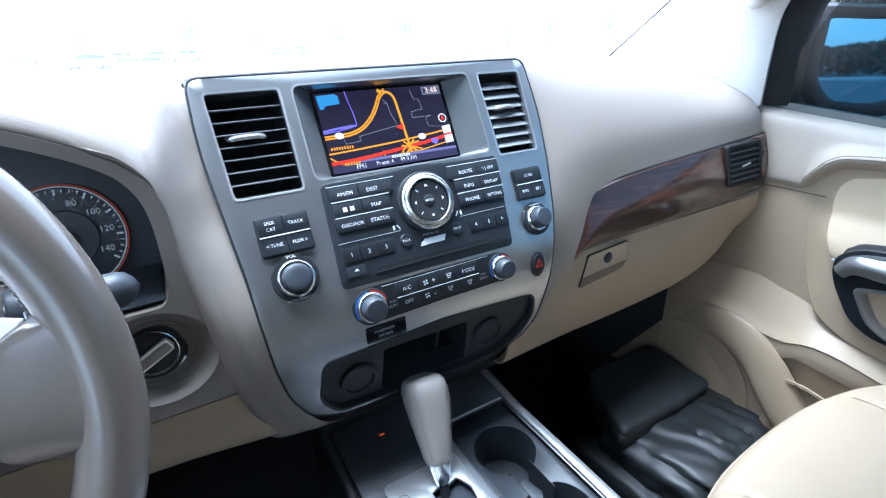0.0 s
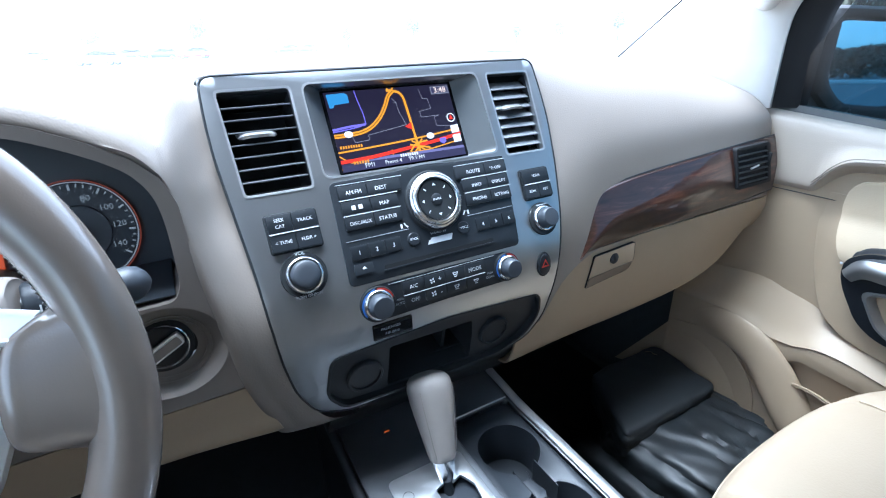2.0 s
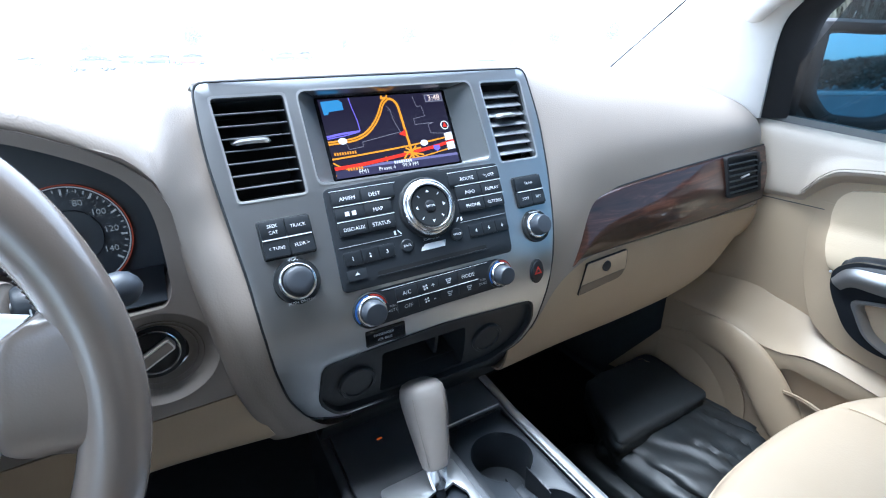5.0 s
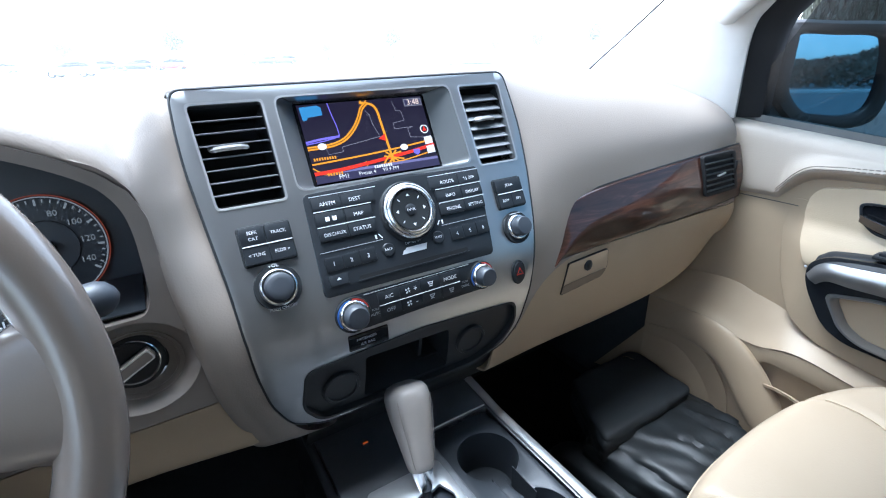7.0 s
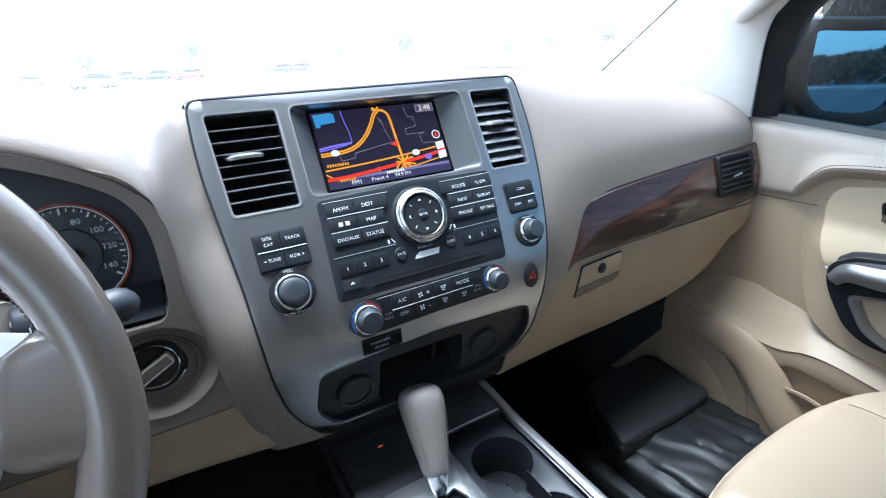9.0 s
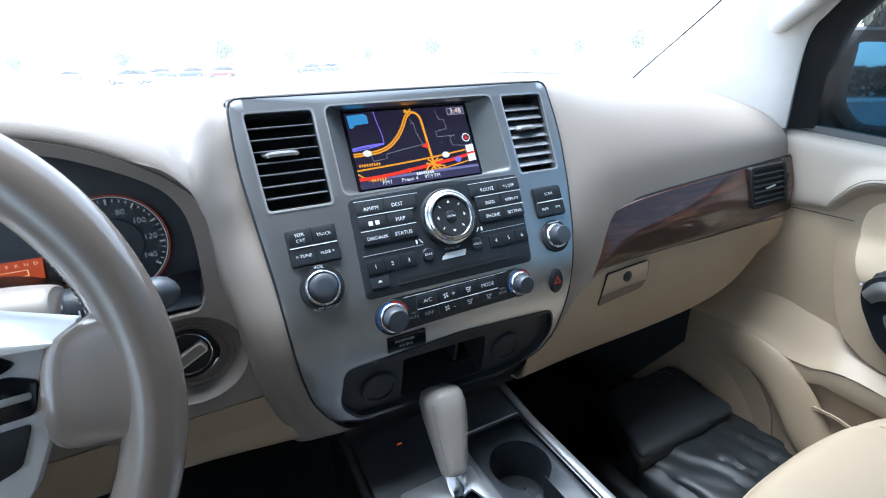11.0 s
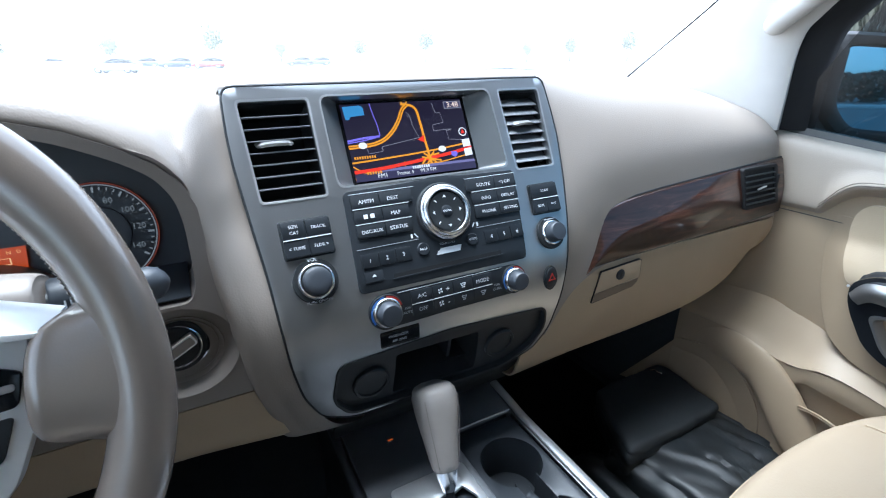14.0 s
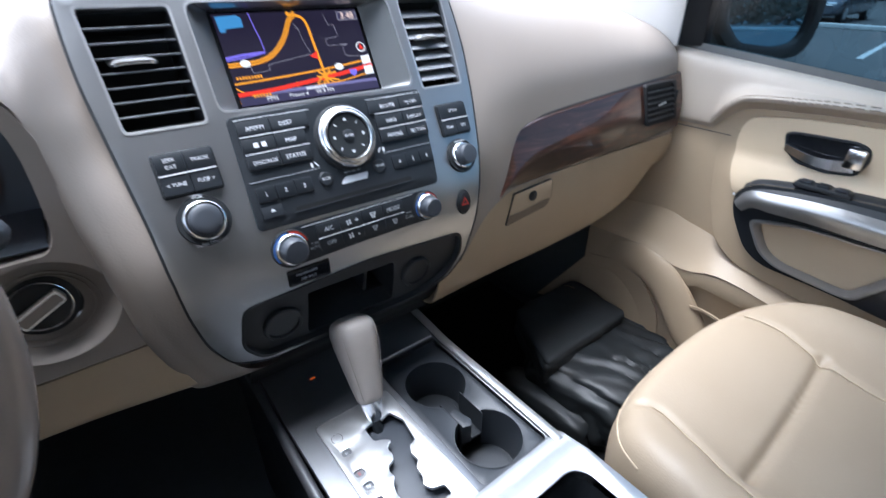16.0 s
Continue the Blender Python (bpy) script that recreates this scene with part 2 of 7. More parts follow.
def rpoly(points, r, n=5):
    """A polygon with rounded corners; r may be a list."""
    out = []
    pts = [Vector(p) for p in points]
    for k, p in enumerate(pts):
        rk = r[k] if isinstance(r, (list, tuple)) else r
        a, b = (pts[k - 1] - p), (pts[(k + 1) % len(pts)] - p)
        ra = min(rk, a.length * 0.45, b.length * 0.45)
        a, b = p + a.normalized() * ra, p + b.normalized() * ra
        for j in range(n + 1):
            u = j / n
            q = a * (1 - u) ** 2 + p * 2 * u * (1 - u) + b * u * u
            out.append((q.x, q.y))
    return out


def plate(outline, holes, place, depth, cuts=(), bevel=0.0):
    """A sheet cut to an outline with holes, laid by place(u, v, d) and given a depth (d runs from 0 down to -depth)."""
    bm = bmesh.new()
    for loop in [outline, *holes]:
        vs = [bm.verts.new((p[0], p[1], 0)) for p in loop]
        for k in range(len(vs)):
            bm.edges.new((vs[k], vs[(k + 1) % len(vs)]))
    bmesh.ops.triangle_fill(bm, use_beauty=True, use_dissolve=False, edges=bm.edges[:])
    for axis, v in cuts:
        co = (v, 0, 0) if axis == "u" else (0, v, 0)
        no = (1, 0, 0) if axis == "u" else (0, 1, 0)
        bmesh.ops.bisect_plane(bm, geom=bm.verts[:] + bm.edges[:] + bm.faces[:], plane_co=co, plane_no=no, dist=1e-6)
    top = bm.faces[:]
    if depth:
        got = bmesh.ops.extrude_face_region(bm, geom=top)
        for v in got["geom"]:
            if isinstance(v, bmesh.types.BMVert):
                v.co.z = 0.001
        for v in bm.verts:
            v.co.z = 0.0 if v.co.z > 0.0005 else -depth
    for v in bm.verts:
        v.co = place(v.co.x, v.co.y, v.co.z)
    if bevel:
        bmesh.ops.recalc_face_normals(bm, faces=bm.faces)
        sharp = [e for e in bm.edges if len(e.link_faces) == 2 and e.calc_face_angle() > 1.0]
        bmesh.ops.bevel(bm, geom=sharp, offset=bevel, segments=2, profile=0.5, affect="EDGES", clamp_overlap=True)
    return bm


def text_bm(body, size, place, spread=1.0, bold=0.0):
    """Lettering in the built-in font, centred, laid by place(u, v, d)."""
    cu = bpy.data.curves.new("lettering", "FONT")
    cu.body = body
    cu.size = size
    cu.align_x, cu.align_y = "CENTER", "CENTER"
    cu.space_character = spread
    cu.offset = bold
    cu.resolution_u = 2
    ob = bpy.data.objects.new("lettering", cu)
    scene.collection.objects.link(ob)
    me = bpy.data.meshes.new_from_object(ob.evaluated_get(bpy.context.evaluated_depsgraph_get()))
    bm = bmesh.new()
    bm.from_mesh(me)
    bpy.data.objects.remove(ob)
    bpy.data.curves.remove(cu)
    bpy.data.meshes.remove(me)
    for v in bm.verts:
        v.co = place(v.co.x, v.co.y, 0.0)
    return bm


# ---- the face of the centre stack ----
FACE = [(0.068, 0.880), (0.053, 0.850), (0.0, 0.75), (-0.046, 0.66), (-0.0545, 0.63), (-0.0565, 0.60), (-0.053, 0.55), (-0.041, 0.505), (-0.03, 0.47)]
_fz = np.linspace(0.46, 0.885, 60)
_fy = np.interp(_fz, [p[1] for p in FACE][::-1], [p[0] for p in FACE][::-1])
for _ in range(6):
    _fy[1:-1] = (_fy[:-2] + 2 * _fy[1:-1] + _fy[2:]) / 4


def face(x, z, d=0.0):
    """A point of the stack's face at x and z, d in front of it (towards the seats)."""
    y = np.interp(z, _fz, _fy)
    s = (np.interp(z + 0.004, _fz, _fy) - np.interp(z - 0.004, _fz, _fy)) / 0.008
    k = math.hypot(1, s)
    return Vector((x, y - d / k, z + d * s / k))


FACE_CUTS = [("v", z) for z in np.arange(0.5, 0.87, 0.012)]
GRID_CUTS = [*FACE_CUTS, *[("u", x) for x in np.arange(-0.195, 0.2, 0.013)]]


def on_face(x, z, d=0.0):
    """The pose of something that stands on the face: its z axis points at the seats, its y axis up the face."""
    a, b = face(x, z), face(x, z, 0.01)
    n = (b - a).normalized()
    u = Vector((1, 0, 0))
    m = Matrix((u, n.cross(u), n)).transposed().to_4x4()
    m.translation = face(x, z, d)
    return m


def face_pad(outline, d0, d1, bevel=0.0, holes=(), cuts=FACE_CUTS):
    return plate(outline, holes, lambda u, v, d: face(u, v, d1 + d), d1 - d0, cuts, bevel)


# ---- outside ----
def ground():
    bm = bmesh.new()
    bmesh.ops.create_grid(bm, x_segments=8, y_segments=8, size=600)
    bm.transform(Matrix.Translation((0, 0, -0.62)))
    ob = new("ground", finish(bm, "ground", M["asphalt"]))
    tagged(ob, "pale worn asphalt of an open car park", "ground", kind="structure")


ground()


# ---- shell of the vehicle ----
def shell():
    car = thing("wall_cabin", "dark floor and closed cabin shell, unseen rear darkened to cut bounced light", "cabin", kind="structure")
    floor = new("floor", finish(box(-0.80, 0.80, -2.2, 0.75, -0.03, 0.0), "floor", M["carpet"]))
    tagged(floor, "black carpet in the dark footwells", "floor", kind="structure")
    # Unseen roof: its front edge is drawn forward to block light from above.
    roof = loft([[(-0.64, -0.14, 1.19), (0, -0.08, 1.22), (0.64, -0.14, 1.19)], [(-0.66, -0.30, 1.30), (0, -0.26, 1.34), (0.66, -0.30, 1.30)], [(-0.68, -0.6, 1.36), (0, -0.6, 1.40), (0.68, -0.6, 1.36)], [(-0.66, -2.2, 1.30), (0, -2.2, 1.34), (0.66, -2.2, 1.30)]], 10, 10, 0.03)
    tagged(new("ceiling", finish(roof, "ceiling", M["headlining"])), "unseen cloth headlining, darkened and drawn forward to cut light", "ceiling", kind="structure")
    part("bulkhead", box(-0.80, 0.80, 0.62, 0.66, -0.03, 0.76), M["carpet"], car)
    part("rear_wall", box(-0.80, 0.80, -2.24, -2.2, -0.03, 0.75), M["dark_trim"], car)
    part("left_side", box(-0.80, -0.76, -2.2, 0.66, -0.03, 0.76), M["taupe_smooth"], car)
    part("right_side_rear", box(0.77, 0.81, -2.2, -0.95, -0.03, 0.76), M["tan"], car)
    # Carpet black here stands for the shade in the corner under the dash.
    part("right_kick_side", box(0.743, 0.81, 0.128, 0.66, -0.03, 0.60), M["carpet"], car)
    part("right_dash_side", box(0.743, 0.81, 0.145, 0.66, 0.602, 0.775), M["taupe_smooth"], car)
    part("left_kick_side", box(-0.81, -0.743, 0.05, 0.66, -0.03, 0.775), M["taupe_smooth"], car)
    part("under_dash", box(-0.745, 0.743, 0.17, 0.62, 0.42, 0.62), M["black"], car)
    part("wing", box(0.80, 1.02, 0.16, 2.0, 0.05, 0.70), M["rubber"], car)
    for sx in (-1, 1):
        g = part("rear_side_glass", loft([[(sx * 0.785, -1.0, 0.74), (sx * 0.785, -2.2, 0.74)], [(sx * 0.70, -1.0, 1.34), (sx * 0.68, -2.2, 1.32)]]), M["rear_glass"], car, "dark tinted glass")
    g = part("driver_glass", loft([[(-0.785, 0.05, 0.74), (-0.785, -1.0, 0.74)], [(-0.70, -0.29, 1.34), (-0.70, -1.0, 1.34)]]), M["clear_glass"], car, "clear glass")
    part("tailgate", box(-0.80, 0.80, -2.24, -2.2, 0.75, 1.34), M["dark_trim"], car)
    for x in (-0.73, 0.73):
        part("pillar_post", box(x - 0.03, x + 0.03, -1.05, -0.93, 0.7, 1.34, 0.01), M["pillar"], car)
        part("rear_post", box(x - 0.03, x + 0.03, -2.2, -2.05, 0.7, 1.32, 0.01), M["pillar"], car)


shell()


def windscreen():
    w = thing("window_1", "wide clear windscreen", "windscreen", kind="structure")
    rows = [[(-0.72, 0.44, 0.775), (0, 0.62, 0.775), (0.72, 0.44, 0.775)], [(-0.64, -0.135, 1.20), (0, -0.075, 1.23), (0.64, -0.135, 1.20)]]
    g = part("pane", loft(rows, 6, 16), M["glass"], w)
    g.visible_shadow = False

windscreen()


# ---- dashboard ----
def dashboard():
    d = thing("dashboard", "taupe grained dashboard with tan lower panels and dark wood trim", "dashboard", (0, 0, 0.4))
    d.location = (0, 0, 0)

    def st(x, pts):
        back = 0.60 - 0.19 * (x / 0.72) ** 2
        return [(x, min(y, back), z) for y, z in pts]

    right = [
        [(0.2005, 0.585, 0.84), (0.2005, 0.3, 0.8605), (0.2005, 0.13, 0.8645), (0.2005, 0.084, 0.8635), (0.2005, 0.057, 0.843), (0.1955, 0.006, 0.75), (0.1855, -0.026, 0.69), (0.173, -0.040, 0.64), (0.150, -0.044, 0.53)],
        [(0.24, 0.58, 0.84), (0.24, 0.3, 0.8615), (0.24, 0.14, 0.8645), (0.24, 0.088, 0.858), (0.24, 0.053, 0.828), (0.236, 0.008, 0.75), (0.23, -0.014, 0.69), (0.224, -0.026, 0.64), (0.215, -0.032, 0.585)],
        st(0.32, [(0.68, 0.84), (0.3, 0.861), (0.15, 0.860), (0.093, 0.848), (0.05, 0.815), (0.014, 0.755), (0.0, 0.70), (-0.008, 0.64), (-0.015, 0.602)]),
        st(0.5, [(0.65, 0.835), (0.3, 0.853), (0.17, 0.846), (0.105, 0.832), (0.055, 0.803), (0.018, 0.755), (0.004, 0.70), (-0.006, 0.64), (-0.014, 0.602)]),
        st(0.64, [(0.63, 0.83), (0.3, 0.838), (0.18, 0.829), (0.11, 0.815), (0.055, 0.79), (0.015, 0.752), (0.004, 0.70), (-0.006, 0.64), (-0.014, 0.602)]),
        st(0.70, [(0.62, 0.83), (0.3, 0.828), (0.19, 0.818), (0.11, 0.803), (0.05, 0.782), (0.012, 0.748), (0.004, 0.70), (-0.006, 0.64), (-0.014, 0.602)]),
        st(0.732, [(0.62, 0.82), (0.3, 0.82), (0.19, 0.808), (0.12, 0.793), (0.055, 0.772), (0.017, 0.74), (0.009, 0.70), (-0.001, 0.64), (-0.010, 0.602)]),
        st(0.7415, [(0.62, 0.80), (0.3, 0.80), (0.20, 0.79), (0.14, 0.775), (0.08, 0.755), (0.042, 0.725), (0.032, 0.70), (0.024, 0.64), (0.018, 0.602)]),
    ]
    part("upper_pad", loft(right, 40, 40, 0.004), M["taupe"], d, "taupe grained padded top")
    mid = [
        st(-0.207, [(0.70, 0.832), (0.3, 0.860), (0.15, 0.863), (0.093, 0.858), (0.084, 0.851), (0.077, 0.844), (0.072, 0.840)]),
        st(-0.2005, [(0.70, 0.84), (0.3, 0.862), (0.15, 0.8655), (0.092, 0.864), (0.083, 0.860), (0.076, 0.856), (0.070, 0.852)]),
        st(-0.192, [(0.70, 0.84), (0.3, 0.862), (0.15, 0.866), (0.090, 0.8650), (0.077, 0.8630), (0.0690, 0.8600), (0.0675, 0.8570)]),
        *[st(x, [(0.70, 0.84), (0.3, 0.862), (0.15, 0.8665), (0.092, 0.8660), (0.076, 0.8645), (0.0680, 0.8615), (0.0665, 0.8580)]) for x in (-0.15, -0.05, 0.05, 0.15)],
        st(0.192, [(0.70, 0.84), (0.3, 0.862), (0.15, 0.866), (0.090, 0.8650), (0.077, 0.8630), (0.0690, 0.8600), (0.0675, 0.8570)]),
        st(0.2005, [(0.70, 0.84), (0.3, 0.862), (0.15, 0.8655), (0.088, 0.864), (0.078, 0.860), (0.072, 0.856), (0.068, 0.852)]),
        st(0.207, [(0.70, 0.832), (0.3, 0.860), (0.15, 0.864), (0.090, 0.859), (0.080, 0.851), (0.073, 0.844), (0.068, 0.840)]),
    ]
    part("centre_pad", loft(mid, 40, 30), M["taupe"], d)
    def hood(x, z0, back, lift=0.0):
        return st(x, [(back, 0.84), (0.3, 0.862 + lift), (0.15, max(0.866, z0 + 0.038)), (0.08, max(0.857, z0 + 0.036)), (0.03, max(0.836, z0 + 0.032)), (0.004, max(0.820, z0 + 0.0285)), (-0.014, z0 + 0.0225), (-0.0255, z0 + 0.0135), (-0.0315, z0 + 0.004), (-0.030, z0 - 0.001)])

    left = [
        st(-0.1975, [(0.70, 0.84), (0.3, 0.862), (0.15, 0.8655), (0.092, 0.864), (0.070, 0.852), (0.054, 0.832), (0.044, 0.815), (0.036, 0.80), (0.027, 0.785), (0.019, 0.769)]),
        st(-0.211, [(0.69, 0.84), (0.3, 0.863), (0.15, 0.866), (0.088, 0.8615), (0.062, 0.846), (0.044, 0.826), (0.034, 0.81), (0.026, 0.796), (0.018, 0.782), (0.010, 0.769)]),
        st(-0.225, [(0.69, 0.84), (0.3, 0.863), (0.15, 0.8655), (0.082, 0.858), (0.048, 0.842), (0.030, 0.826), (0.018, 0.813), (0.008, 0.799), (-0.001, 0.784), (-0.009, 0.769)]),
        st(-0.2375, [(0.69, 0.84), (0.3, 0.863), (0.15, 0.8655), (0.08, 0.8565), (0.036, 0.837), (0.010, 0.820), (-0.006, 0.808), (-0.018, 0.797), (-0.026, 0.784), (-0.0305, 0.769)]),
        hood(-0.2455, 0.791, 0.69),
        hood(-0.261, 0.808, 0.69),
        hood(-0.285, 0.823, 0.68),
        hood(-0.314, 0.837, 0.68),
        hood(-0.345, 0.846, 0.67, 0.004),
        hood(-0.40, 0.855, 0.67, 0.01),
        hood(-0.46, 0.858, 0.66, 0.01),
        hood(-0.56, 0.842, 0.65),
        hood(-0.63, 0.79, 0.63, -0.02),
        st(-0.74, [(0.62, 0.82), (0.3, 0.82), (0.13, 0.80), (0.06, 0.78), (0.02, 0.75), (0.01, 0.72), (0.0, 0.70), (-0.01, 0.65), (-0.02, 0.60), (-0.02, 0.55)]),
    ]
    column = [
        [(-0.1965, 0.019, 0.769), (-0.211, 0.010, 0.769), (-0.225, -0.009, 0.769), (-0.2375, -0.0305, 0.769)],
        [(-0.1950, 0.003, 0.739), (-0.210, -0.004, 0.739), (-0.224, -0.019, 0.739), (-0.2365, -0.035, 0.739)],
        [(-0.1890, -0.022, 0.70), (-0.206, -0.027, 0.70), (-0.220, -0.034, 0.70), (-0.2335, -0.041, 0.70)],
        [(-0.1855, -0.048, 0.647), (-0.199, -0.049, 0.647), (-0.212, -0.050, 0.647), (-0.226, -0.048, 0.647)],
        [(-0.1805, -0.054, 0.588), (-0.192, -0.054, 0.588), (-0.204, -0.053, 0.588), (-0.219, -0.050, 0.588)],
        [(-0.1640, -0.048, 0.535), (-0.178, -0.048, 0.535), (-0.189, -0.046, 0.535), (-0.206, -0.042, 0.535)],
        [(-0.1390, -0.038, 0.498), (-0.158, -0.038, 0.498), (-0.174, -0.036, 0.498), (-0.194, -0.032, 0.499)],
        [(-0.1010, -0.010, 0.474), (-0.128, -0.008, 0.476), (-0.152, -0.004, 0.478), (-0.182, 0.000, 0.482)],
        [(-0.0960, 0.060, 0.462), (-0.128, 0.060, 0.464), (-0.152, 0.062, 0.468), (-0.180, 0.064, 0.474)],
    ]
    pad = [[*left[k], *[row[k] for row in column[1:]]] for k in range(4)]
    for k, row in enumerate(left[4:6]):
        pad.append([*row, *[(r[3][0] - 0.008 - 0.014 * k, r[3][1] + 0.016 + 0.03 * k, r[3][2] + 0.004 * k) for r in column[1:]]])
    for row in left[6:]:
        x, y, z = row[-1]
        pad.append([*row, *[(x, y + 0.004 + 0.05 * k / 8, z - 0.002 - 0.03 * k / 8) for k in range(1, 9)]])
    skin = loft(pad, 130, 110)
    lip = lambda x: np.interp(-x, [0.2455, 0.261, 0.285, 0.314, 0.345, 0.40, 0.46, 0.56, 0.63, 0.74], [0.791, 0.808, 0.823, 0.837, 0.846, 0.855, 0.858, 0.842, 0.79, 0.55])
    under = [f for f in skin.faces if f.calc_center_median().x < -0.2435 and f.calc_center_median().z < lip(f.calc_center_median().x) - 0.005]
    bmesh.ops.delete(skin, geom=under, context="FACES")
    part("instrument_hood", skin, M["taupe"], d, "taupe grained hood and pad round the instruments", 80)

    def bez(u, v, dd):
        y = np.interp(v, [0.583, 0.64, 0.70, 0.74, 0.80, 0.87], [-0.047, -0.045, -0.039, -0.035, -0.0325, -0.0328])
        if 0.0001 > dd > -0.0001:
            return Vector((u, y, v))
        return Vector((u, y - dd, v))

    outline = rpoly([(-0.2185, 0.583), (-0.2255, 0.645), (-0.233, 0.70), (-0.236, 0.739), (-0.237, 0.769), (-0.245, 0.791), (-0.261, 0.808), (-0.285, 0.823), (-0.314, 0.837), (-0.345, 0.846), (-0.40, 0.855), (-0.46, 0.858), (-0.56, 0.842), (-0.63, 0.79), (-0.67, 0.70), (-0.67, 0.583)], 0.004, 2)
    opening = rpoly([(-0.257, 0.686), (-0.2505, 0.699), (-0.2495, 0.73), (-0.2495, 0.757), (-0.2525, 0.778), (-0.263, 0.796), (-0.279, 0.808), (-0.30, 0.8195), (-0.327, 0.8315), (-0.38, 0.842), (-0.46, 0.845), (-0.54, 0.822), (-0.60, 0.785), (-0.62, 0.745), (-0.61, 0.686), (-0.44, 0.683)], 0.012, 4)
    bowl = [(-0.273 + 0.047 * math.cos(2 * math.pi * k / 40), 0.640 + 0.0425 * math.sin(2 * math.pi * k / 40)) for k in range(40)]
    part("instrument_bezel", plate(outline, [opening, bowl], bez, 0.065, [("v", z) for z in np.arange(0.6, 0.86, 0.02)]), M["taupe_smooth"], d, "smooth taupe bezel round the instruments")
    # dished surround of the ignition switch
    rings = []
    for rr, dd in ((1.02, -0.0005), (0.97, 0.0012), (0.90, 0.0035), (0.82, 0.0070), (0.765, 0.0085), (0.75, 0.0078), (0.70, 0.0108), (0.67, 0.0112), (0.655, 0.0104), (0.60, 0.0132), (0.50, 0.0140)):
        rings.append([bez(-0.273 + rr * 0.047 * math.cos(2 * math.pi * k / 40), 0.640 + rr * 0.0425 * math.sin(2 * math.pi * k / 40), 0) + Vector((0, dd, 0)) for k in range(41)])
    part("ignition_surround", loft(rings), M["taupe_smooth"], d)
    knee = [
        [(-0.66, -0.046, 0.581), (-0.44, -0.046, 0.581), (-0.30, -0.046, 0.581), (-0.212, -0.046, 0.581)],
        [(-0.66, -0.044, 0.55), (-0.44, -0.044, 0.55), (-0.30, -0.044, 0.55), (-0.205, -0.043, 0.55)],
        [(-0.66, -0.034, 0.52), (-0.44, -0.034, 0.52), (-0.30, -0.034, 0.518), (-0.19, -0.034, 0.505)],
        [(-0.66, 0.05, 0.49), (-0.44, 0.05, 0.49), (-0.30, 0.05, 0.49), (-0.17, 0.05, 0.48)],
    ]
    part("knee_panel", loft(knee, 16, 12, 0.003), M["tan"], d, "tan knee panel")
    low = [
        st(0.13, [(-0.03, 0.60), (-0.03, 0.57), (-0.022, 0.50), (-0.01, 0.455), (0.01, 0.436), (0.06, 0.432), (0.16, 0.44)]),
        st(0.26, [(-0.017, 0.597), (-0.018, 0.57), (-0.012, 0.50), (0.0, 0.455), (0.014, 0.436), (0.06, 0.432), (0.16, 0.44)]),
        st(0.40, [(-0.012, 0.597), (-0.014, 0.57), (-0.008, 0.50), (0.002, 0.455), (0.014, 0.437), (0.06, 0.433), (0.16, 0.44)]),
        st(0.55, [(-0.012, 0.597), (-0.014, 0.57), (-0.008, 0.51), (0.002, 0.465), (0.014, 0.445), (0.06, 0.44), (0.16, 0.44)]),
        st(0.65, [(-0.012, 0.597), (-0.013, 0.575), (-0.006, 0.53), (0.004, 0.49), (0.016, 0.468), (0.06, 0.455), (0.16, 0.45)]),
        st(0.71, [(-0.012, 0.597), (-0.013, 0.58), (-0.008, 0.56), (0.0, 0.54), (0.014, 0.518), (0.06, 0.48), (0.16, 0.46)]),
        st(0.732, [(-0.010, 0.600), (-0.012, 0.585), (-0.010, 0.568), (-0.003, 0.548), (0.012, 0.527), (0.06, 0.49), (0.16, 0.462)]),
        st(0.7415, [(0.002, 0.602), (0.001, 0.590), (0.003, 0.575), (0.010, 0.558), (0.024, 0.538), (0.08, 0.50), (0.16, 0.465)]),
    ]
    part("lower_panel", loft(low, 36, 24, 0.003), M["tan"], d, "tan lower glove compartment panel")
    return d


DASH = dashboard()


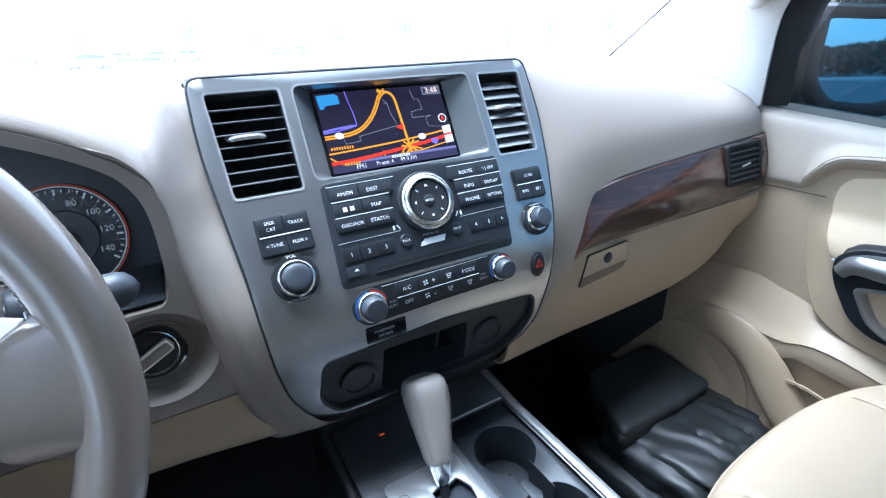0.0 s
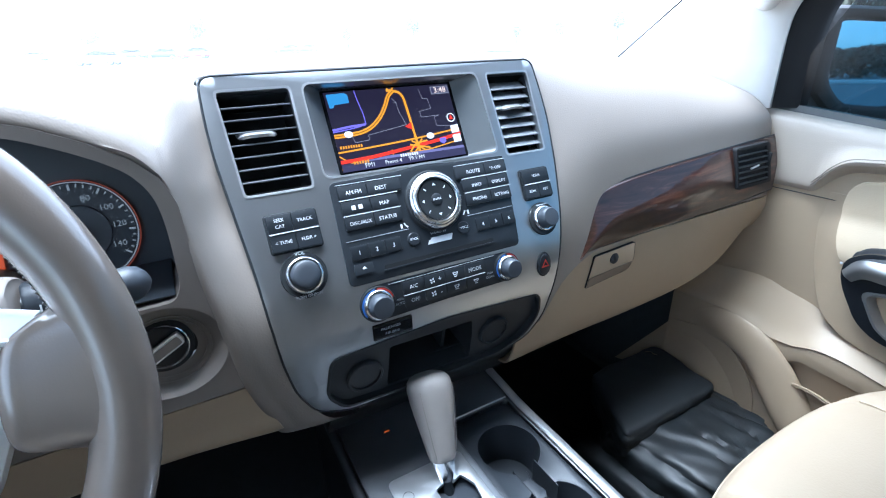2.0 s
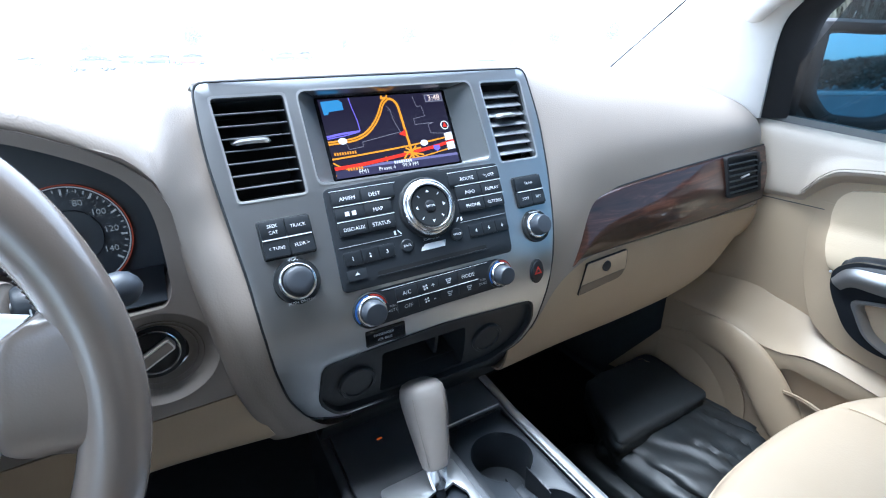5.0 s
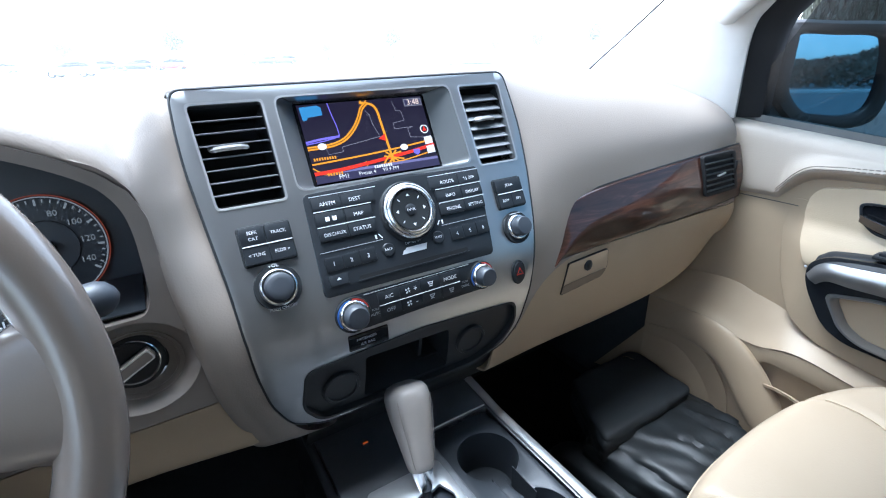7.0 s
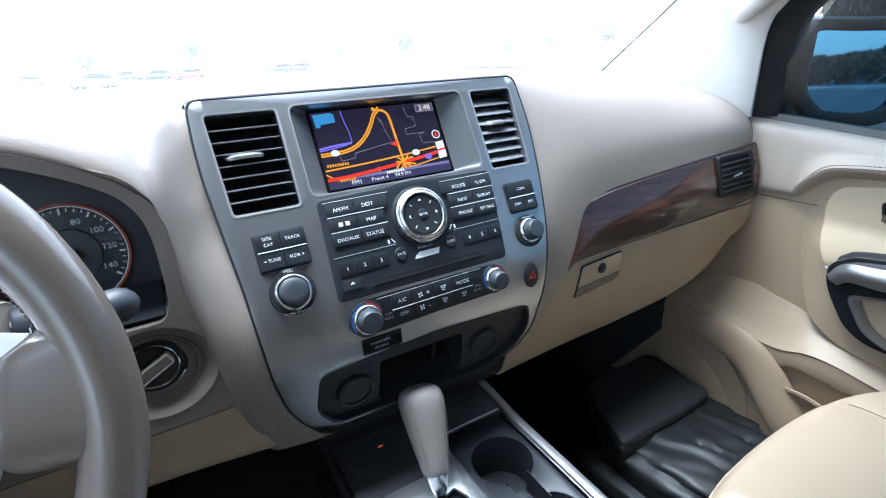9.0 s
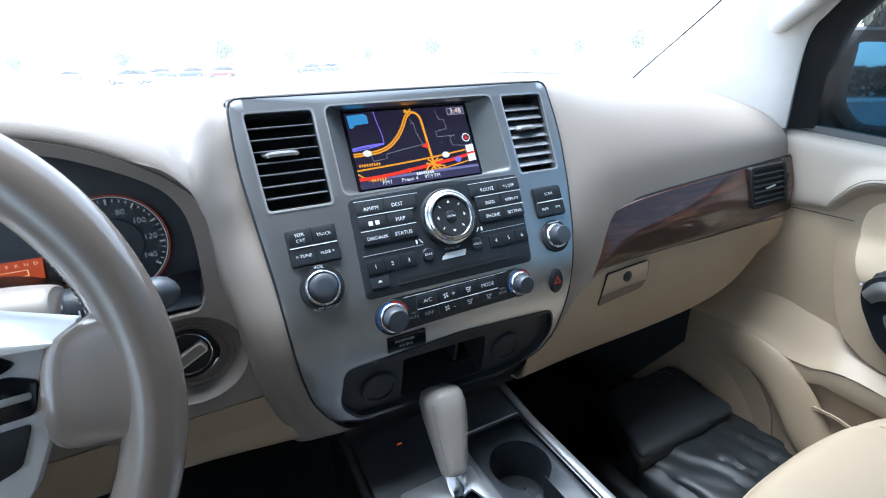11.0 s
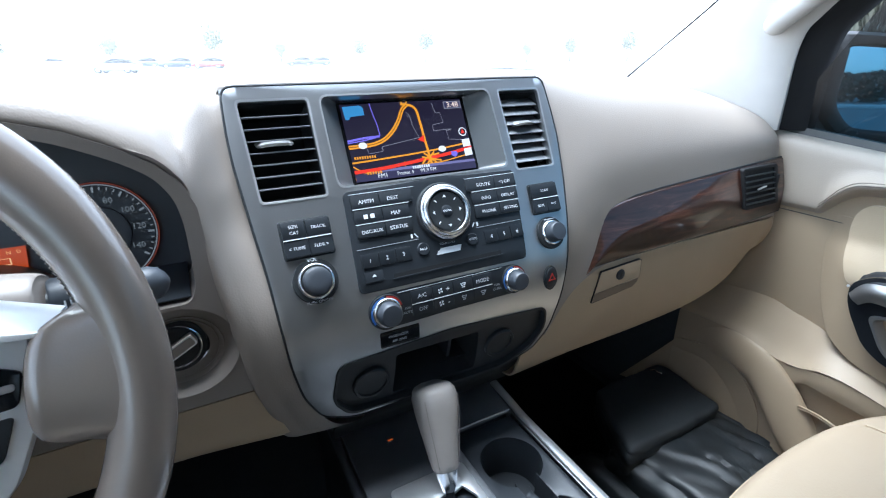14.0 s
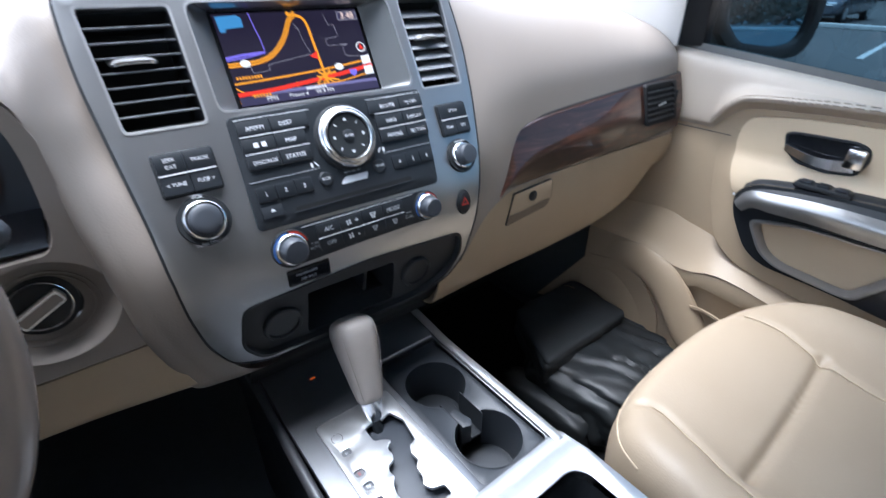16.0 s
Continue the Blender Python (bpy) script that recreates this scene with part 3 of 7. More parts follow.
def centre_stack():
    s = thing("centre_stack", "satin silver grey centre stack with vents, screen and radio controls", "centre stack")
    half = [(0.1965, 0.859), (0.199, 0.82), (0.199, 0.79), (0.192, 0.735), (0.183, 0.69), (0.171, 0.645), (0.160, 0.592), (0.147, 0.547), (0.128, 0.517), (0.09, 0.503)]
    left = [(-0.1965, 0.859), (-0.199, 0.82), (-0.199, 0.79), (-0.194, 0.735), (-0.1895, 0.69), (-0.187, 0.645), (-0.183, 0.60), (-0.175, 0.56), (-0.157, 0.522), (-0.120, 0.5035)]
    out = rpoly([*left[::-1], *half], 0.012, 4)
    holes = [
        rpoly([(-0.185, 0.845), (-0.181, 0.755), (-0.117, 0.755), (-0.117, 0.845)], 0.004, 3),
        rpoly([(0.185, 0.845), (0.181, 0.755), (0.125, 0.755), (0.123, 0.845)], 0.004, 3),
        rpoly([(-0.103, 0.847), (-0.103, 0.760), (0.111, 0.760), (0.108, 0.847)], 0.009, 4),
        rpoly([(-0.138, 0.586), (-0.146, 0.540), (-0.126, 0.5115), (0.0, 0.503), (0.085, 0.504), (0.122, 0.522), (0.140, 0.552), (0.137, 0.583), (0.0, 0.592)], 0.012, 5),
    ]
    part("fascia", face_pad(out, -0.03, 0.0, 0.0016, holes, GRID_CUTS), M["silver"], s, "satin silver grey fascia")
    rim = [(x * 1.005, 0.69 + (z - 0.69) * 1.005) for x, z in out]
    part("seam_band", face_pad(rim, -0.03, -0.012, 0, holes), M["black"], s)
    part("edge_seam", tube([face(x * 1.0045, 0.69 + (z - 0.69) * 1.0045, -0.0004) for x, z in out], 0.0013, 6, (1, 1), True), M["black"], s, "thin dark seam")
    return s


STACK = centre_stack()


# ---- centre stack: vents, screen, radio, climate controls ----
def disc_on_face(x, z, profile, n=36):
    """A turned piece on the face; profile of (radius, height over the face)."""
    return lathe(profile, n, on_face(x, z))


def ink(body, x, z, size, d, parent, mat="white_ink", spread=1.0):
    m = on_face(x, z, d)
    part("lettering", text_bm(body, size, lambda u, v, w: m @ Vector((u, v, 0)), spread), M[mat], parent)


def bar(x0, x1, z0, z1, d, parent, mat="white_ink", name="line"):
    part(name, face_pad([(x0, z0), (x1, z0), (x1, z1), (x0, z1)], d - 0.0006, d), M[mat], parent)


def key(name, x0, x1, z0, z1, parent, d=0.0055, mat="charcoal", r=0.0012):
    return part(name, face_pad(rrect(x0, x1, z0, z1, r, 2), 0.0, d, 0.0005), M[mat], parent)


def stack_vent(x0, x1, tilt, tab):
    v = thing("air_vent", "black slatted dashboard air vent with silver tab", "air vent", group="centre vents")
    z0, z1 = 0.757, 0.843
    back = []
    for d in (-0.004, -0.05):
        back.append([face(x, z, d) for x, z in ((x0, z0), (x1, z0), (x1, z1), (x0, z1), (x0, z0))])
    part("housing", loft(back), M["black"], v)
    part("backing", face_pad([(x0, z0), (x1, z0), (x1, z1), (x0, z1)], -0.052, -0.05), M["black"], v)
    rim = [(x0 - 0.0005, 0.845), (x0 + 0.0035 * (x0 < 0), 0.755), (x1 - 0.0025 * (x1 > 0), 0.755), (x1 + 0.001, 0.845)]
    inner, outer = rpoly(rim, 0.004, 3), rpoly([(a + (-0.0022 if k < 2 else 0.0022), b + (0.0022 if k in (0, 3) else -0.0022)) for k, (a, b) in enumerate(rim)], 0.005, 3)
    lines = [[face(x, z, d) for x, z in loop + loop[:1]] for loop, d in ((inner, 0.0004), (outer, 0.0007))]
    part("edge_line", loft(lines), M["bright_silver"], v, "pale silver edge line")
    for k in range(7):
        z = z0 + (z1 - z0) * (0.135 + 0.127 * k)
        c = face((x0 + x1) / 2, z, -0.011)
        bm = box(-(x1 - x0) / 2 + 0.0006, (x1 - x0) / 2 - 0.0006, -0.009, 0.009, -0.0007, 0.0007, 0.0005, 2)
        bm.transform(Matrix.Translation(c) @ pose(0, 0, 0, tilt))
        part("slat", bm, M["slat"], v)
    cx, w = tab
    c = face(cx, 0.806, -0.004)
    pts = [(-w / 2, 0.004, -0.001), (-w / 2 + 0.003, -0.004, 0.001), (-w / 4, -0.0065, 0.0025), (w / 4, -0.0065, 0.0025), (w / 2 - 0.003, -0.004, 0.001), (w / 2, 0.004, -0.001)]
    bm = loft([[Vector(p) + c for p in curve_through(pts, 14)], [Vector((p[0], p[1] + 0.010, p[2] + 0.0015)) + c for p in curve_through(pts, 14)]], 3, 0, 0.003)
    part("tab", bm, M["bright_silver"], v, "silver adjuster tab")
    return v


stack_vent(-0.1845, -0.1175, -9, (-0.156, 0.038))
stack_vent(0.1235, 0.1835, 22, (0.153, 0.032))

# The screen's own plane, sunk in its hood.
S_TL, S_TR, S_BL = Vector((-0.0775, 0.0675, 0.836)), Vector((0.0775, 0.0675, 0.836)), Vector((-0.0775, 0.0255, 0.757))
S_N = (S_TR - S_TL).cross(S_BL - S_TL).normalized()
if S_N.y > 0:
    S_N = -S_N


def scr(u, v, d=0.0):
    """A point of the screen: u to the right and v down, both 0 to 1."""
    return S_TL + (S_TR - S_TL) * u + (S_BL - S_TL) * v + S_N * d


def strip(points, w, parent, mat, name="map_road", d=0.0004):
    """A flat band along (u, v) points on the screen, w wide in parts of its height."""
    asp = 0.155 / 0.0895
    p = curve_through([(a * asp, b) for a, b in points], max(2, 6 * (len(points) - 1))) if len(points) > 2 else np.array([(a * asp, b) for a, b in points])
    t = np.gradient(p, axis=0)
    t /= np.linalg.norm(t, axis=1)[:, None]
    nrm = np.stack([-t[:, 1], t[:, 0]], 1) * w / 2
    rows = [[scr(q[0] / asp, q[1], d) for q in p + nrm], [scr(q[0] / asp, q[1], d) for q in p - nrm]]
    return part(name, loft(rows), mat, parent)


def patch(points, parent, mat, name, d=0.0005):
    return part(name, plate(points, [], lambda u, v, w: scr(u, v, d), 0), mat, parent)


def s_text(body, u, v, size, parent, mat, d=0.0009):
    x, y = (S_TR - S_TL).normalized(), (S_TL - S_BL).normalized()
    o = scr(u, v, d)
    part("lettering", text_bm(body, size, lambda a, b, c: o + x * a + y * b), mat, parent)


def screen():
    s = thing("navigation_screen", "colour navigation screen showing a dark road map", "screen")
    hood = rpoly([(-0.103, 0.847), (-0.103, 0.760), (0.111, 0.760), (0.108, 0.847)], 0.009, 4)
    inner = [scr(0.5 + (u - 0.5) * 1.05, 0.5 + (v - 0.5) * 1.06) for u, v in rpoly([(0, 0), (0, 1), (1, 1), (1, 0)], 0.03, 4)]
    a = [face(x, z, -0.0005) for x, z in hood]
    rows = [[p.lerp(q, f) for p, q in zip(a + a[:1], inner + inner[:1])] for f in (0, 0.33, 0.67, 1)]
    part("hood", loft(rows), M["recess"], s, "dark grey sloping surround")
    lip_a = [face(x, z, 0.0006) for x, z in hood]
    mid = Vector((0.003, 0.803))
    lip_b = [face(mid.x + (x - mid.x) * 1.016, mid.y + (z - mid.y) * 1.04, 0.0006) for x, z in hood]
    part("edge_line", loft([lip_a + lip_a[:1], lip_b + lip_b[:1]]), M["bright_silver"], s, "pale silver edge line")
    part("frame", plate([(-0.03, -0.035), (-0.03, 1.035), (1.03, 1.035), (1.03, -0.035)], [], lambda u, v, d: scr(u, v, -0.001), 0), M["gloss_black"], s)
    E = {k: glow("screen_" + k, c, st) for k, c, st in (
        ("ground", (0.018, 0.014, 0.032), 1.0), ("orange", (0.95, 0.36, 0.02), 1.0), ("red", (0.95, 0.04, 0.02), 1.0), ("blue", (0.07, 0.28, 0.55), 1.0),
        ("violet", (0.22, 0.17, 0.75), 1.0), ("grey", (0.25, 0.24, 0.28), 1.0), ("white", (0.95, 0.95, 0.95), 1.0), ("bar", (0.045, 0.04, 0.09), 1.0),
        ("bar_light", (0.20, 0.18, 0.36), 1.0), ("amber", (1.0, 0.75, 0.6), 1.2), ("dark_orange", (0.25, 0.08, 0.01), 1.0))}
    patch([(0, 0), (0, 1), (1, 1), (1, 0)], s, E["ground"], "map_ground", 0.0)
    patch([(0.015, 0.03), (0.02, 0.20), (0.05, 0.20), (0.06, 0.165), (0.17, 0.15), (0.17, 0.05), (0.145, 0.02)], s, E["blue"], "map_lake")
    strip([(0.225, 0.0), (0.235, 0.15), (0.25, 0.30), (0.253, 0.44)], 0.012, s, E["violet"])
    strip([(0.0, 0.475), (0.12, 0.45), (0.25, 0.44)], 0.028, s, E["violet"])
    strip([(0.0, 0.50), (0.12, 0.48), (0.22, 0.455)], 0.014, s, E["violet"])
    strip([(0.0, 0.555), (0.1, 0.55), (0.2, 0.535), (0.29, 0.48), (0.37, 0.37), (0.43, 0.24), (0.475, 0.11), (0.52, 0.045)], 0.052, s, E["orange"], d=0.0006)
    strip([(0.0, 0.555), (0.1, 0.55), (0.2, 0.535), (0.29, 0.48), (0.37, 0.37), (0.43, 0.24), (0.475, 0.11), (0.52, 0.045)], 0.010, s, E["dark_orange"], d=0.0008)
    strip([(0.47, 0.03), (0.52, 0.045), (0.565, 0.07), (0.592, 0.14), (0.60, 0.30), (0.607, 0.55), (0.615, 0.78), (0.62, 0.90)], 0.034, s, E["orange"], d=0.0006)
    strip([(0.48, 0.0), (0.50, 0.05), (0.53, 0.0)], 0.02, s, E["orange"])
    strip([(0.0, 0.755), (0.25, 0.735), (0.5, 0.71), (0.75, 0.675), (1.0, 0.63)], 0.022, s, E["orange"])
    strip([(0.0, 0.875), (0.2, 0.862), (0.38, 0.835), (0.6, 0.795), (0.8, 0.755), (1.0, 0.70)], 0.044, s, E["red"], d=0.0007)
    strip([(0.0, 0.80), (0.05, 0.86), (0.12, 0.885), (0.05, 0.92), (0.0, 0.97)], 0.018, s, E["orange"])
    strip([(0.0, 0.955), (0.25, 0.93), (0.5, 0.875), (0.7, 0.86), (0.98, 0.79)], 0.016, s, E["orange"])
    for q in ([(0.54, 0.86), (0.60, 0.77), (0.70, 0.74)], [(0.55, 0.77), (0.62, 0.80), (0.71, 0.84)], [(0.57, 0.72), (0.615, 0.79), (0.57, 0.89)], [(0.66, 0.71), (0.62, 0.79), (0.67, 0.87)]):
        strip(q, 0.022, s, E["orange"], d=0.0008)
    for q in ([(0.13, 0.57), (0.14, 0.655), (0.25, 0.64), (0.25, 0.58), (0.57, 0.50)], [(0.50, 0.14), (0.525, 0.20), (0.53, 0.32), (0.56, 0.49)], [(0.50, 0.20), (0.53, 0.20)],
              [(0.735, 0.04), (0.75, 0.18), (0.79, 0.18), (0.80, 0.32)], [(0.80, 0.32), (0.70, 0.345), (0.70, 0.425)], [(0.70, 0.425), (0.86, 0.42), (0.81, 0.44), (0.815, 0.56), (0.96, 0.59)]):
        for m, n in zip(q, q[1:]):
            strip([m, n], 0.007, s, E["grey"], "map_outline")
    strip([(0.40, 0.80), (0.40, 0.98)], 0.014, s, E["orange"])
    patch([(0.545, 0.53), (0.605, 0.475), (0.60, 0.575)], s, E["red"], "map_marker", 0.0010)
    for u, v in ((0.105, 0.545), (0.735, 0.685)):
        patch([(u + 0.033 * math.cos(2 * math.pi * k / 14), v + 0.042 * math.sin(2 * math.pi * k / 14)) for k in range(14)], s, E["white"], "map_shield", 0.0010)
    patch([(0.805, 0.735), (0.86, 0.735), (0.86, 0.785), (0.833, 0.82), (0.805, 0.785)], s, E["violet"], "map_shield", 0.0010)
    for v in (0.635, 0.765):
        patch([(0.925, v - 0.05), (0.925, v + 0.055), (0.995, v + 0.045), (0.995, v - 0.06)], s, E["white"], "map_icon", 0.0011)
    ring = lambda r: [(0.95 + r * 0.58 * math.cos(2 * math.pi * k / 18), 0.475 + r * math.sin(2 * math.pi * k / 18)) for k in range(18)]
    patch(ring(0.062), s, E["white"], "compass_ring", 0.0010)
    patch(ring(0.048), s, E["ground"], "compass_face", 0.0012)
    patch([(0.95, 0.43), (0.968, 0.50), (0.932, 0.50)], s, E["red"], "compass_needle", 0.0013)
    patch([(0, 0.905), (0, 1), (1, 1), (1, 0.905)], s, E["bar"], "status_bar", 0.0012)
    patch([(0.1, 0.905), (0.12, 0.935), (0.9, 0.935), (1.0, 0.905), (1.0, 0.87), (0.35, 0.87)], s, E["bar_light"], "status_band", 0.0011)
    s_text("FM1", 0.205, 0.955, 0.0072, s, E["white"], 0.0016)
    s_text("Preset 4", 0.385, 0.952, 0.0062, s, E["white"], 0.0016)
    s_text("99.9 FM", 0.575, 0.95, 0.0064, s, E["white"], 0.0016)
    for u0, u1, v in ((0.45, 0.60, 0.895), (0.02, 0.19, 0.70), (0.09, 0.21, 0.905)):
        n = int((u1 - u0) / 0.018)
        for k in range(n):
            a = u0 + (u1 - u0) * k / n
            patch([(a, v - 0.018), (a, v + 0.018), (a + 0.012, v + 0.016), (a + 0.012, v - 0.02)], s, E["white"] if v > 0.85 and u0 > 0.3 else E["orange"], "label_bar", 0.0014)
    patch([(0.835, 0.03), (0.835, 0.135), (0.99, 0.135), (0.99, 0.03)], s, E["grey"], "clock_frame", 0.0010)
    patch([(0.842, 0.042), (0.842, 0.123), (0.983, 0.123), (0.983, 0.042)], s, E["bar"], "clock_face", 0.0012)
    s_text("3:48", 0.914, 0.084, 0.0098, s, E["amber"], 0.0014)
    return s


M["gloss_charcoal"] = material("gloss_charcoal", (0.016, 0.018, 0.021), 0.2, scale=25, rough_var=0.05)
M["recess"] = material("dark_grey_paint", (0.075, 0.08, 0.083), 0.4, scale=30, bump=0.05, bump_scale=2000)
screen()


def radio():
    r = thing("radio", "dark charcoal radio panel with lettered keys and round dial", "radio")
    part("panel", face_pad(rpoly([(-0.102, 0.754), (-0.106, 0.658), (0.106, 0.656), (0.115, 0.754), (0.04, 0.7555), (0.008, 0.7585), (-0.024, 0.7555)], [0.006, 0.006, 0.006, 0.006, 0.01, 0.03, 0.01], 4), -0.01, 0.003, 0.0008), M["charcoal"], r)
    rows = ((0.743, "AM/FM", "DEST", "ROUTE", "*/) OFF"), (0.7285, "", "MAP", "INFO", "DISPLAY"), (0.7145, "DISC/AUX", "STATUS", "PHONE", "SETTING"))
    for n, (z, a, b, c, e) in enumerate(rows):
        key("key", -0.0965, -0.0655, z - 0.006, z + 0.006, r)
        key("key", -0.0647, -0.034 + 0.007 * (n == 0), z - 0.006, z + 0.006, r)
        key("key", 0.047 - 0.005 * (n == 0), 0.0815, z - 0.006, z + 0.006, r)
        key("key", 0.0823, 0.1125 - 0.001 * n, z - 0.006, z + 0.006, r)
        for body, x in ((a, -0.080), (b, -0.050), (c, 0.066), (e, 0.097)):
            if body:
                ink(body, x, z - 0.0008, 0.0058 if len(body) < 7 else 0.0052, 0.0057, r)
    for x in (-0.084, -0.0765):
        bar(x - 0.0022, x + 0.0022, 0.7262, 0.7302, 0.0059, r, name="mark")
    for z in (0.7362, 0.7217):
        bar(-0.0965, -0.033, z - 0.0005, z + 0.0001, 0.0059, r)
        bar(0.048, 0.1125, z - 0.0005, z + 0.0001, 0.0059, r)
    bar(-0.0975, -0.024, 0.7502, 0.7506, 0.0059, r)
    bar(0.042, 0.113, 0.7502, 0.7506, 0.0059, r)
    bar(0.045, 0.108, 0.6985, 0.6990, 0.0036, r, "grey_ink")
    bar(-0.100, -0.03, 0.6985, 0.6990, 0.0036, r, "grey_ink")
    for n, x in enumerate((-0.089, -0.070, -0.051, 0.062, 0.080, 0.099)):
        key("number_key", x - 0.0088, x + 0.0088, 0.681, 0.694, r, 0.0045)
        ink(str(n + 1), x, 0.687, 0.0062, 0.0047, r)
    for x, body in ((-0.027, "BACK"), (0.036, "VOICE")):
        part("round_key", disc_on_face(x, 0.688, [(0.0072, 0.002), (0.0072, 0.0042), (0.0064, 0.005), (0.0, 0.005)], 24), M["charcoal"], r)
        ink(body, x, 0.688, 0.0036, 0.0053, r)
    ink("SOUND BY", 0.004, 0.6895, 0.0034, 0.0034, r, "white_ink", 1.25)
    part("maker_mark", face_pad([(-0.012, 0.6795), (0.018, 0.6795), (0.021, 0.6855), (-0.006, 0.6855), (-0.0075, 0.6835), (-0.0095, 0.6835)], 0.0028, 0.0034), M["white_ink"], r)
    # No opening is cut: a raised black strip paints the slot's dark depth.
    part("disc_slot", face_pad(rrect(-0.066, 0.071, 0.6668, 0.6706, 0.001, 2), 0.0, 0.0034), M["rubber"], r)
    part("slot_lip", face_pad(rrect(-0.068, 0.073, 0.6652, 0.6666, 0.0006, 2), 0.0, 0.0042, 0.0003), M["charcoal"], r)
    key("eject_key", -0.0985, -0.078, 0.667, 0.677, r, 0.0045)
    part("eject_mark", face_pad([(-0.0905, 0.672), (-0.0855, 0.672), (-0.088, 0.6745)], 0.0044, 0.0049), M["white_ink"], r)
    for x, s in ((-0.034, 1), (0.044, -1)):
        bar(x - 0.003 * s - 0.001, x - 0.003 * s + 0.001, 0.7005, 0.7045, 0.0037, r, "white_ink", "mark")
        part("mark", face_pad([(x, 0.7045), (x + 0.001 * s, 0.7048), (x + 0.0045 * s, 0.7005), (x + 0.0035 * s, 0.7003)], 0.0030, 0.0037), M["white_ink"], r)
    # the dial
    X, Z = 0.008, 0.7205
    part("dial_base", disc_on_face(X, Z, [(0.0345, 0.0), (0.0345, 0.004), (0.033, 0.006), (0.0, 0.006)], 48), M["black"], r)
    part("dial_ring", disc_on_face(X, Z, [(0.0318, 0.004), (0.0318, 0.009), (0.0308, 0.0112), (0.0288, 0.0122), (0.0280, 0.0118), (0.0262, 0.0138), (0.0244, 0.0142), (0.0226, 0.0118), (0.0226, 0.006)], 56), M["dial_metal"], r, "bright silver dial ring")
    part("dial_face", disc_on_face(X, Z, [(0.0224, 0.004), (0.0224, 0.0112), (0.0215, 0.0122), (0.0, 0.0105)], 48), M["black"], r)
    part("enter_key", disc_on_face(X, Z, [(0.0066, 0.008), (0.0066, 0.0118), (0.0055, 0.0125), (0.0, 0.0125)], 28), M["charcoal"], r)
    ink("ENTER", X, Z, 0.0034, 0.0128, r)
    m = on_face(X, Z, 0.0124)
    for k in range(8):
        a = radians(45 * k)
        q = m @ Matrix.Rotation(a, 4, "Z")
        pts = [(-0.0022, 0.0155), (0.0022, 0.0155), (0, 0.0185)] if k % 2 == 0 else [(-0.0005, 0.0155), (0.0005, 0.0155), (0.0005, 0.0190), (-0.0005, 0.0190)]
        part("arrow", plate(pts, [], lambda u, v, w: q @ Vector((u, v, 0)), 0), M["white_ink"], r)
    return r


radio()


def key_block(x0, x1, z0, z1, rows, label):
    b = thing("key_block", label, "buttons")
    part("surround", face_pad(rrect(x0 - 0.0015, x1 + 0.0015, z0 - 0.0015, z1 + 0.0015, 0.003, 3), -0.006, 0.0012, 0.0005), M["black"], b)
    zm = (z0 + z1) / 2
    for n, row in enumerate(rows):
        a, c = (zm + 0.0006, z1) if n == 0 else (z0, zm - 0.0006)
        for k, body in enumerate(row):
            w = (x1 - x0) / len(row)
            key("key", x0 + w * k + 0.0003, x0 + w * (k + 1) - 0.0003, a, c, b, 0.005)
            lines = body.split("|")
            for j, t in enumerate(lines):
                ink(t, x0 + w * (k + 0.5), (a + c) / 2 + 0.0027 * (len(lines) - 1) - 0.0054 * j, 0.0046 if len(row) > 1 or len(t) < 5 else 0.0052, 0.0053, b)
    bar(x0 + 0.0005, x1 - 0.0005, zm - 0.0006, zm + 0.0002, 0.0057, b)
    return b


key_block(-0.1705, -0.1225, 0.7025, 0.7345, (("SEEK|CAT", "TRACK"), ("< TUNE", "FLDR >")), "charcoal tuning keys with white lettering")
key_block(0.1325, 0.1735, 0.7015, 0.7335, (("SCAN",), ("RDM", "RPT")), "charcoal scan keys with white lettering")


def knob(name, x, z, base, radius, height, label, group):
    k = thing(name, label, "knob", group=group)
    part("base", disc_on_face(x, z, [(base, -0.004), (base, 0.002), (base * 0.97, 0.0035), (radius * 1.25, 0.003), (0, 0.003)], 44), M["black"], k)
    part("ring", disc_on_face(x, z, [(radius * 1.36, 0.002), (radius * 1.36, 0.0048), (radius * 1.30, 0.0068), (radius * 1.20, 0.0078), (radius * 1.10, 0.0078), (radius * 1.08, 0.003)], 44), M["chrome"], k, "thin chrome ring")
    part("cap", disc_on_face(x, z, [(radius * 1.06, 0.002), (radius * 1.04, height * 0.7), (radius * 0.98, height * 0.92), (radius * 0.88, height), (radius * 0.5, height * 1.02), (0, height * 1.02)], 44), M["knob"], k)
    return k


def arc(x, z, r0, r1, a0, a1, d, parent, mat):
    m = on_face(x, z, d)
    n = 14
    rows = [[m @ Vector((r * math.cos(radians(a0 + (a1 - a0) * k / n)), r * math.sin(radians(a0 + (a1 - a0) * k / n)), 0)) for k in range(n + 1)] for r in (r0, r1)]
    part("colour_arc", loft(rows), M[mat], parent)


vk = knob("volume_knob", -0.147, 0.6795, 0.0225, 0.0135, 0.016, "grey blue round volume knob with chrome ring", "audio knobs")
ink("VOL", -0.147, 0.6985, 0.0052, 0.0040, vk)
ink("PUSH ON/OFF", -0.147, 0.6612, 0.0042, 0.0045, vk)
tk = knob("tuning_knob", 0.1505, 0.6775, 0.0205, 0.0118, 0.019, "grey blue round tuning knob with chrome ring", "audio knobs")
bar(0.143, 0.160, 0.6925, 0.6935, 0.0040, tk, "grey_ink", "mark")


